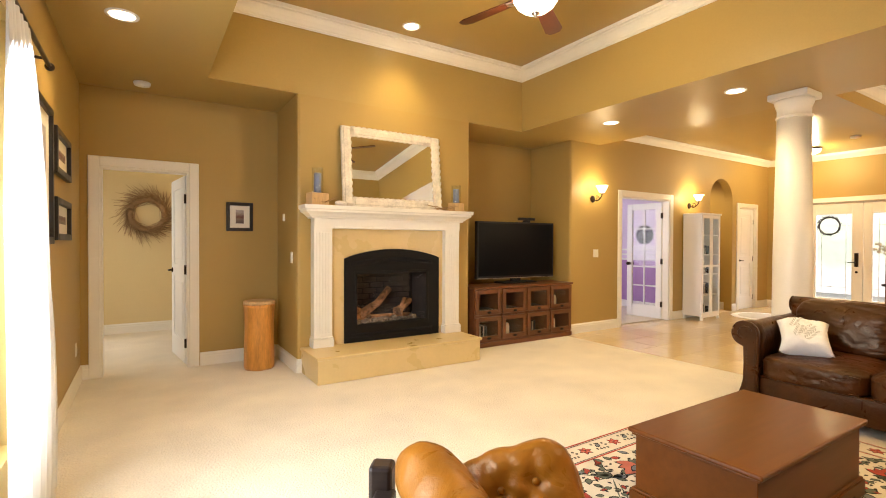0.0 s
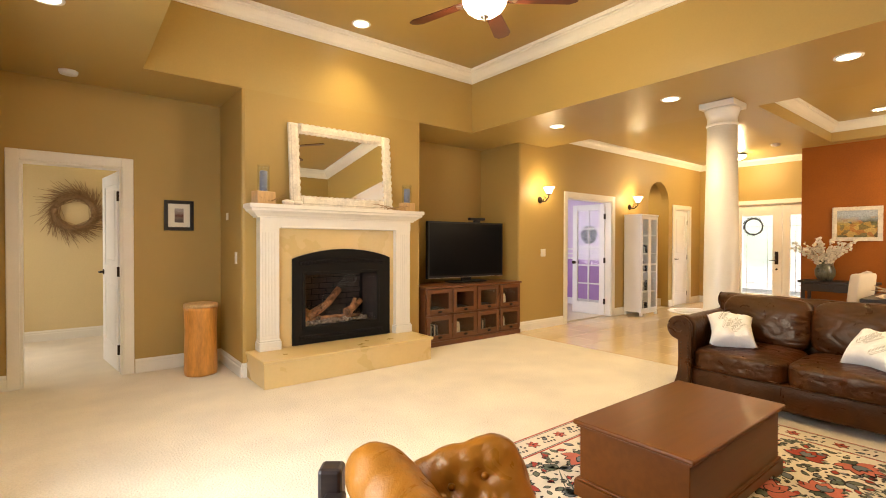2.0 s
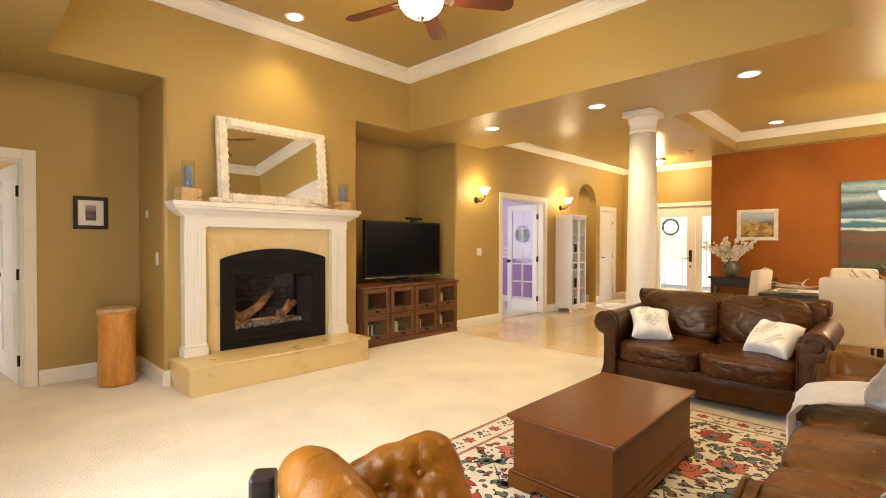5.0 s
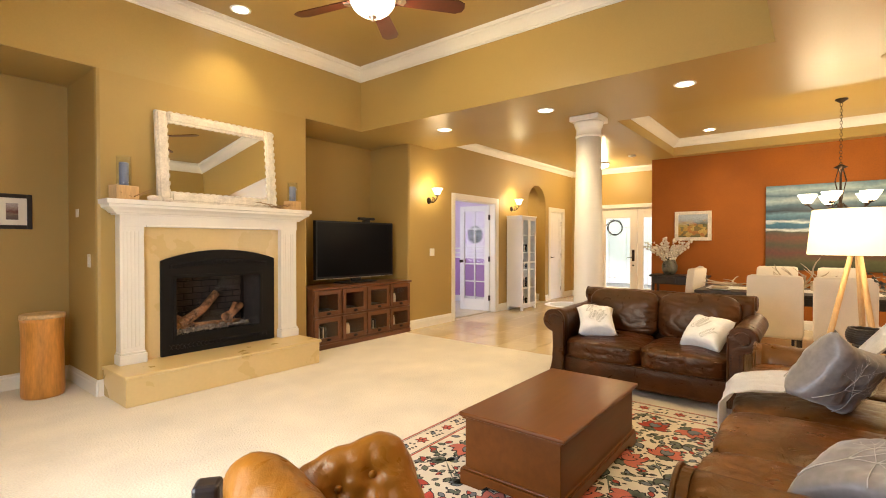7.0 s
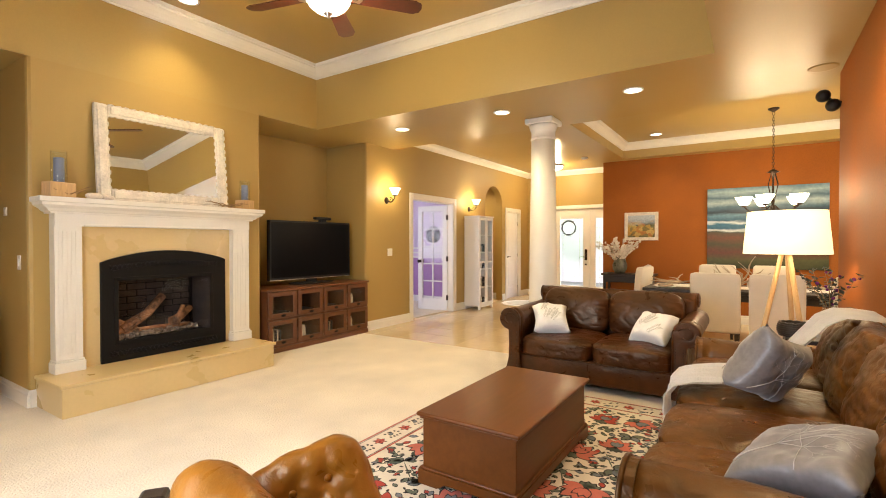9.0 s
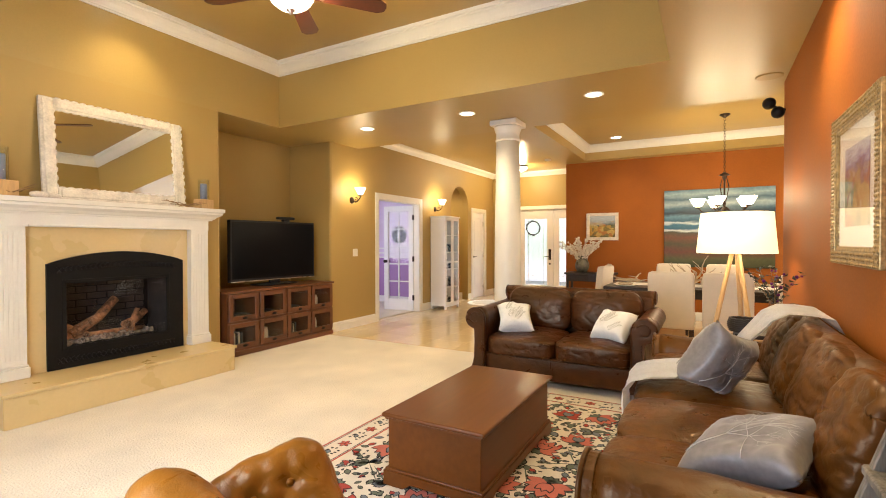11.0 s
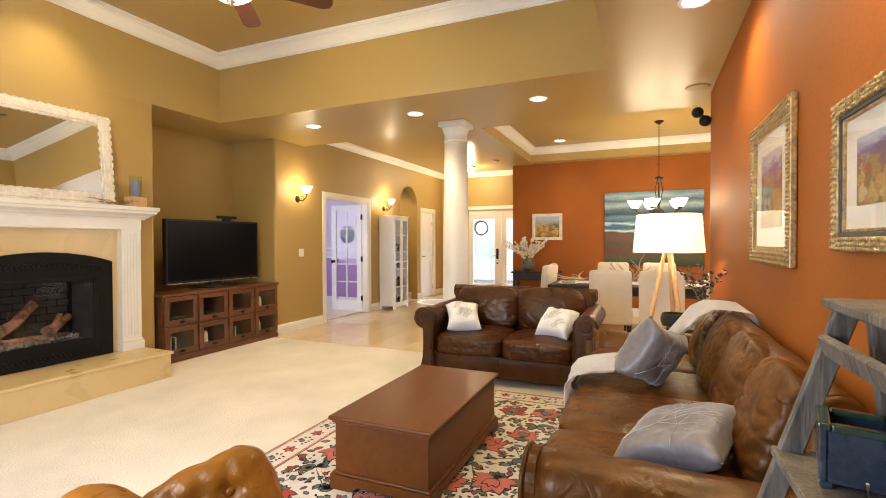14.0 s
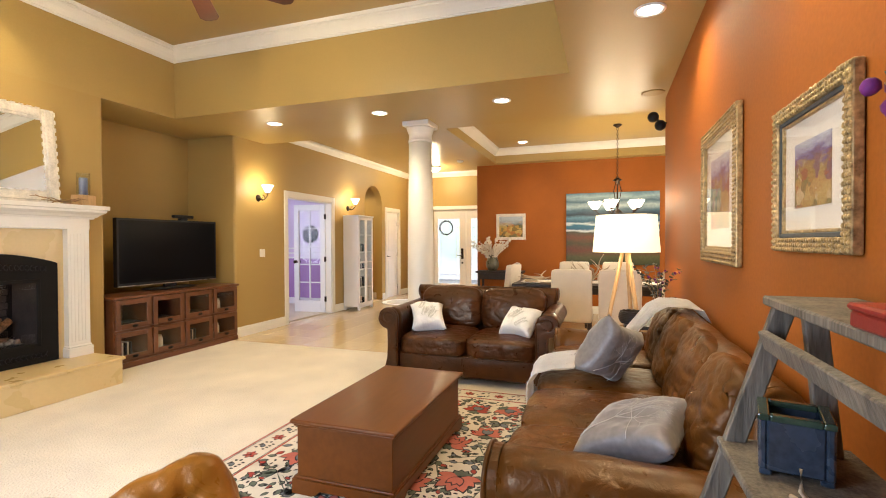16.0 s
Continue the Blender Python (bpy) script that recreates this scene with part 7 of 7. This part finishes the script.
def driftwood(name, label, m, seed, n, up):
    th = thing(name, label, "driftwood", m=m)
    r5 = random.Random(seed)
    bm = B()
    for i in range(n):
        a = r5.uniform(0, 2 * math.pi)
        p = Vector((0, 0, 0.03))
        pts = [p.copy()]
        d = Vector((math.cos(a), math.sin(a), up * r5.uniform(0.4, 1.4)))
        for k in range(6):
            d = (d + Vector((r5.uniform(-0.5, 0.5), r5.uniform(-0.5, 0.5), r5.uniform(-0.2, 0.3) * up))).normalized()
            p = p + d * 0.07
            p.z = max(p.z, 0.012)
            pts.append(p.copy())
        rod(bm, pts, 0.016, 7, 0.004)
        rod(bm, [pts[3], pts[3] + Vector((0.04, 0.05, 0.06 * up)), pts[3] + Vector((0.05, 0.11, 0.11 * up))], 0.007, 5, 0.003)
    part("branch", bm, DRIFT, th)
    return th


driftwood("driftwood_centrepiece", "pale branching driftwood centrepiece on the dining table", pose(7.3, 0.18, 0.76), 8, 7, 1.1)
driftwood("driftwood_piece", "low driftwood lying on the table runner", pose(7.35, 0.85, 0.76), 12, 4, 0.12)
driftwood("driftwood_piece", "low driftwood lying on the table runner", pose(7.35, -0.65, 0.76), 14, 4, 0.12)
for y in (0.95, 0.4, -0.2, -0.8):
    for x in (6.98, 7.70):
        pl = thing("place_setting_plate", "white plate with a folded napkin on the dining table", "plate", "place settings", pose(x, y, 0.756))
        part("plate", turned(B(), [(0.07, 0.001), (0.12, 0.012), (0.125, 0.016), (0.118, 0.016), (0.07, 0.007)], 28), PURE, pl)
        part("napkin", soft(B(), (0, 0, 0.03), (0.05, 0.09, 0.018), 3, 5, 0.008, 30), (WHITEF, DRIFT)[int(y > 0.3)], pl)
for x, y in ((7.2, -0.1), (7.45, 0.05), (7.5, -0.35)):
    jr = thing("candle_jar", "glass candle jar on the dining table", "candle jar", "table candles", pose(x, y, 0.762))
    part("jar", turned(B(), [(0.04, 0), (0.045, 0.01), (0.045, 0.10), (0.04, 0.11)], 20), SHELL, jr)
    part("wick", rod(B(), [(0, 0, 0.11), (0, 0.003, 0.125)], 0.002, 5), IRON, jr)

# console table, vase
ct = thing("console_table", "dark wooden console table against the terracotta wall", "console table", m=pose(XD - 0.03, 1.87, 0))
part("top", box(B(), -0.40, -0.44, 0.74, 0, 0.44, 0.775, 0.006, 2), DARKW, ct)
part("apron", box(B(), -0.37, -0.40, 0.62, -0.02, 0.40, 0.74), DARKW, ct)
for a, b in ((-0.38, -0.02), (0.02, 0.38)):
    part("drawer", box(B(), -0.378, a, 0.635, -0.368, b, 0.73, 0.003), DARKW, ct)
for x in (-0.37, -0.06):
    for y in (-0.40, 0.36):
        part("leg", box(B(), x, y, 0, x + 0.04, y + 0.04, 0.62, 0.004), DARKW, ct)
VASEGREY = mat("crackled_grey_glaze", (0.13, 0.13, 0.09), 0.3, 0.5, 14, 60, 0.05, coat=0.3)
glass_vase("flower_vase", "round grey-green pot of white blossom on the console table", pose(XD - 0.25, 2.02, 0.775), 0.30, 0.125, 30, BLOSSOM, 0.035, (0.42, 0.46, 0.38), 33, dots=(BLOSSOM, 0.8, 0.019), solid=VASEGREY, leaves=20)
sc = thing("shell_ornament", "cream shell ornament on the console table", "ornament", m=pose(XD - 0.24, 1.55, 0.775))
part("shell", soft(B(), (0, 0, 0.08), (0.05, 0.08, 0.08), 2, 8, 0.025, 16), SHELL, sc)

# chandelier
cd = thing("chandelier", "bronze five-arm chandelier with lit glass shades", "chandelier", m=pose(8.0, -0.18, 0))
part("canopy", turned(B(), [(0.065, ZF), (0.065, ZF - 0.012), (0.03, ZF - 0.035), (0.01, ZF - 0.05)], 24), BRONZE, cd)
bm = B()
z = ZF - 0.05
k = 0
while z > 2.27:
    r = 0.013
    ring = [((r * math.cos(a) if k % 2 else 0), (0 if k % 2 else r * math.cos(a)), z - 0.02 + 0.024 * math.sin(a)) for a in [2 * math.pi * i / 10 for i in range(11)]]
    rod(bm, ring, 0.003, 4)
    z -= 0.036
    k += 1
part("chain", bm, BRONZE, cd)
part("stem", turned(B(), [(0.01, 2.28), (0.07, 2.24), (0.02, 2.22), (0.012, 2.15), (0.012, 1.82), (0.035, 1.78), (0.03, 1.74), (0.012, 1.70), (0.02, 1.68), (0.004, 1.65)], 20), BRONZE, cd)
bm = B()
for k in range(4):
    a = radians(45 + 90 * k)
    rod(bm, [(0.03 * math.cos(a), 0.03 * math.sin(a), 2.22), (0.075 * math.cos(a), 0.075 * math.sin(a), 2.08), (0.03 * math.cos(a), 0.03 * math.sin(a), 1.9), (0.015 * math.cos(a), 0.015 * math.sin(a), 1.82)], 0.005, 6)
part("cage", bm, BRONZE, cd)
for k in range(5):
    a = radians(20 + 72 * k)
    ca, sa = math.cos(a), math.sin(a)
    bm = B()
    pts = []
    for i in range(9):
        t = i / 8
        r, z = 0.03 + 0.29 * t, 1.80 - 0.10 * math.sin(math.pi * t) + 0.0 * t
        pts.append((r * ca, r * sa, z))
    rod(bm, pts, 0.008, 7)
    turned(bm, [(0.02, 1.79), (0.035, 1.80), (0.03, 1.815)], 16, (0.32 * ca, 0.32 * sa, 0))
    arm = part("arm", bm, BRONZE, cd)
    bm = B()
    n = 24
    lo = []
    for r, z in ((0.03, 1.812), (0.055, 1.83), (0.075, 1.87), (0.105, 1.925), (0.102, 1.926), (0.07, 1.872), (0.05, 1.835), (0.02, 1.82)):
        lo.append([bm.verts.new((0.32 * ca + r * math.cos(2 * math.pi * i / n), 0.32 * sa + r * math.sin(2 * math.pi * i / n), z)) for i in range(n)])
    for p, q in zip(lo, lo[1:]):
        for i in range(n):
            bm.faces.new((p[i], p[(i + 1) % n], q[(i + 1) % n], q[i]))
    part("shade", bm, SHADEGLOW, arm, "glowing frosted glass shade", smooth=True).visible_shadow = False
    lamp("chandelier_lamp", "POINT", (8.0 + 0.32 * ca, -0.18 + 0.32 * sa, 1.90), CHAND_W, size=0.04)

# ---- floral rug ----
RUGX0, RUGX1, RUGY0, RUGY1 = 1.42, 4.50, -0.25, 2.19
rug = thing("area_rug", "cream wool rug with red flowers, grey leaves and a patterned border", "rug")
RUGC = mat("cream_wool", (0.72, 0.66, 0.54), 0.95, 0.08, 6, 200, 0.5)
RED = mat("brick_red_wool", (0.42, 0.055, 0.035), 0.95, 0.15, 12, 200, 0.4)
CORAL = mat("coral_wool", (0.55, 0.15, 0.10), 0.95, 0.12, 12, 200, 0.4)
SLATE = mat("slate_wool", (0.17, 0.19, 0.21), 0.95, 0.12, 12, 200, 0.4)
SAGE = mat("sage_wool", (0.13, 0.15, 0.11), 0.95, 0.15, 12, 200, 0.4)
INK = mat("black_wool", (0.016, 0.014, 0.014), 0.95, 0.1, 12, 200, 0.3)
part("field", box(B(), RUGX0, RUGY0, 0.001, RUGX1, RUGY1, 0.010, 0.003), RUGC, rug)
motifs = {m.name: (B(), m) for m in (RED, CORAL, SLATE, SAGE, INK)}


def poly(material, pts, lift=0.0):
    bm = motifs[material.name][0]
    z = 0.0112 + lift
    c = Vector((sum(p[0] for p in pts) / len(pts), sum(p[1] for p in pts) / len(pts), z))
    ring = [bm.verts.new((x, y, z)) for x, y in pts]
    cv = bm.verts.new(c)
    for i in range(len(ring)):
        bm.faces.new((ring[i], ring[(i + 1) % len(ring)], cv))


def blade_shape(x, y, a, L, w, k=1.0):
    """A pointed leaf outline from (x, y) along angle a."""
    ca, sa = math.cos(a), math.sin(a)
    prof = [(0, 0), (0.25, 0.8), (0.5, 1.0), (0.78, 0.62), (1, 0), (0.78, -0.62), (0.5, -1.0), (0.25, -0.8)]
    return [(x + ca * (L * (0.5 + (u - 0.5) * k)) - sa * w * v * k, y + sa * (L * (0.5 + (u - 0.5) * k)) + ca * w * v * k) for u, v in prof]


def leafmotif(x, y, a, L, col):
    poly(INK, blade_shape(x, y, a, L, L * 0.3, 1.0))
    poly(col, blade_shape(x, y, a, L, L * 0.3, 0.74), 0.0006)


def flower(x, y, a, R, col, inner):
    for k in range(7):
        b = a + (k - 3) * 0.52
        s = R * (1.0 if k in (2, 3, 4) else 0.8)
        poly(INK, blade_shape(x, y, b, s, s * 0.26, 1.0), 0.0002 * k)
        poly(col, blade_shape(x, y, b, s, s * 0.26, 0.84), 0.0016 + 0.0002 * k)
    for k in range(3):
        b = a + (k - 1) * 0.42
        poly(INK, blade_shape(x, y, b, R * 0.62, R * 0.15, 1.0), 0.0032 + 0.0002 * k)
        poly(inner, blade_shape(x, y, b, R * 0.62, R * 0.15, 0.78), 0.0040 + 0.0002 * k)
    for k in range(4):
        b = a + math.pi + (k - 1.5) * 0.5
        leafmotif(x, y, b, R * 0.5, SAGE)


r6 = random.Random(17)
placed = []
for gx in range(9):
    for gy in range(7):
        x = RUGX0 + 0.42 + gx * 0.285 + (0.14 if gy % 2 else 0) + r6.uniform(-0.05, 0.05)
        y = RUGY0 + 0.42 + gy * 0.27 + r6.uniform(-0.05, 0.05)
        if x > RUGX1 - 0.33 or y > RUGY1 - 0.3:
            continue
        if (gx + gy) % 2 == 0:
            placed.append((x, y, 0.105))
            flower(x, y, r6.uniform(0, 2 * math.pi), r6.uniform(0.145, 0.18), (RED, CORAL)[r6.random() < 0.45], (SLATE, CORAL)[r6.random() < 0.3])
        else:
            placed.append((x, y, 0.06))
            for q in range(5):
                leafmotif(x, y, r6.uniform(0, 6.28), r6.uniform(0.07, 0.11), (SAGE, SLATE, SAGE)[q % 3])
            for q in range(3):
                poly(SAGE, blade_shape(x, y, r6.uniform(0, 6.28), 0.24, 0.005), 0.0001)
for q in range(9000):
    x, y = r6.uniform(RUGX0 + 0.27, RUGX1 - 0.27), r6.uniform(RUGY0 + 0.27, RUGY1 - 0.27)
    if all((x - a) ** 2 + (y - b) ** 2 > (c + 0.017) ** 2 for a, b, c in placed):
        placed.append((x, y, 0.021))
        t = r6.random()
        leafmotif(x, y, r6.uniform(0, 6.28), r6.uniform(0.045, 0.075), RED if t < 0.22 else (SLATE if t < 0.45 else SAGE))
        poly(INK, blade_shape(x + 0.02, y - 0.03, r6.uniform(0, 6.28), 0.03, 0.008), 0.001)


def stripe(material, off, w):
    for a, b, c, d in ((RUGX0 + off, RUGY0 + off, RUGX1 - off, RUGY0 + off + w), (RUGX0 + off, RUGY1 - off - w, RUGX1 - off, RUGY1 - off), (RUGX0 + off, RUGY0 + off, RUGX0 + off + w, RUGY1 - off), (RUGX1 - off - w, RUGY0 + off, RUGX1 - off, RUGY1 - off)):
        poly(material, [(a, b), (c, b), (c, d), (a, d)], 0.0003)


stripe(RED, 0.012, 0.012)
stripe(INK, 0.03, 0.006)
stripe(INK, 0.196, 0.006)
stripe(RED, 0.206, 0.012)


def border(x0, y0, x1, y1):
    n = int(math.hypot(x1 - x0, y1 - y0) / 0.13)
    a = math.atan2(y1 - y0, x1 - x0)
    for i in range(n):
        t = (i + 0.5) / n
        x, y = x0 + (x1 - x0) * t, y0 + (y1 - y0) * t
        if i % 2:
            for k in range(6):
                b = k * math.pi / 3
                poly(INK, blade_shape(x, y, b, 0.05, 0.014), 0.0002)
                poly((RED, CORAL)[k % 2], blade_shape(x, y, b, 0.048, 0.013, 0.8), 0.0012)
        else:
            for k in range(9):
                b = a + 0.7 * math.sin(k * 2.1)
                poly(INK, blade_shape(x + 0.045 * math.cos(k * 2.4), y + 0.045 * math.sin(k * 2.4), b + k, 0.026, 0.009), 0.0002)
            leafmotif(x - 0.03, y, a + 0.5, 0.06, SLATE)


of = 0.115
border(RUGX0 + of, RUGY0 + of, RUGX1 - of, RUGY0 + of)
border(RUGX0 + of, RUGY1 - of, RUGX1 - of, RUGY1 - of)
border(RUGX0 + of, RUGY0 + of, RUGX0 + of, RUGY1 - of)
border(RUGX1 - of, RUGY0 + of, RUGX1 - of, RUGY1 - of)
for nm, (bm, m) in motifs.items():
    me = bpy.data.meshes.new("motif")
    bm.to_mesh(me)
    bm.free()
    me.materials.append(m)
    ob = new("motif", me)
    ob.parent = rug
    tagged(ob, "woven " + nm.replace("_", " ") + " motifs", kind="stuff")

# ---- hall tiles ----
TS = 0.46
bm = box(B(), 0.002, 0.002, -0.012, TS - 0.002, TS - 0.002, 0.0, 0.0015)
first = None
ix = 0
x = CARPET_END + 0.004
while x < XE - 0.02:
    y = YDS
    while y < YF - 0.02:
        if first is None:
            first = part("floor_tile", bm, TILE, tile_floor)
            ob = first
        else:
            ob = new("floor_tile", first.data)
            ob.parent = tile_floor
        w, d = min(TS, XE - x), min(TS, YF - y)
        ob.matrix_local = Matrix.Translation((x, y, 0)) @ Matrix.Diagonal((w / TS, d / TS, 1, 1))
        y += TS
    x += TS
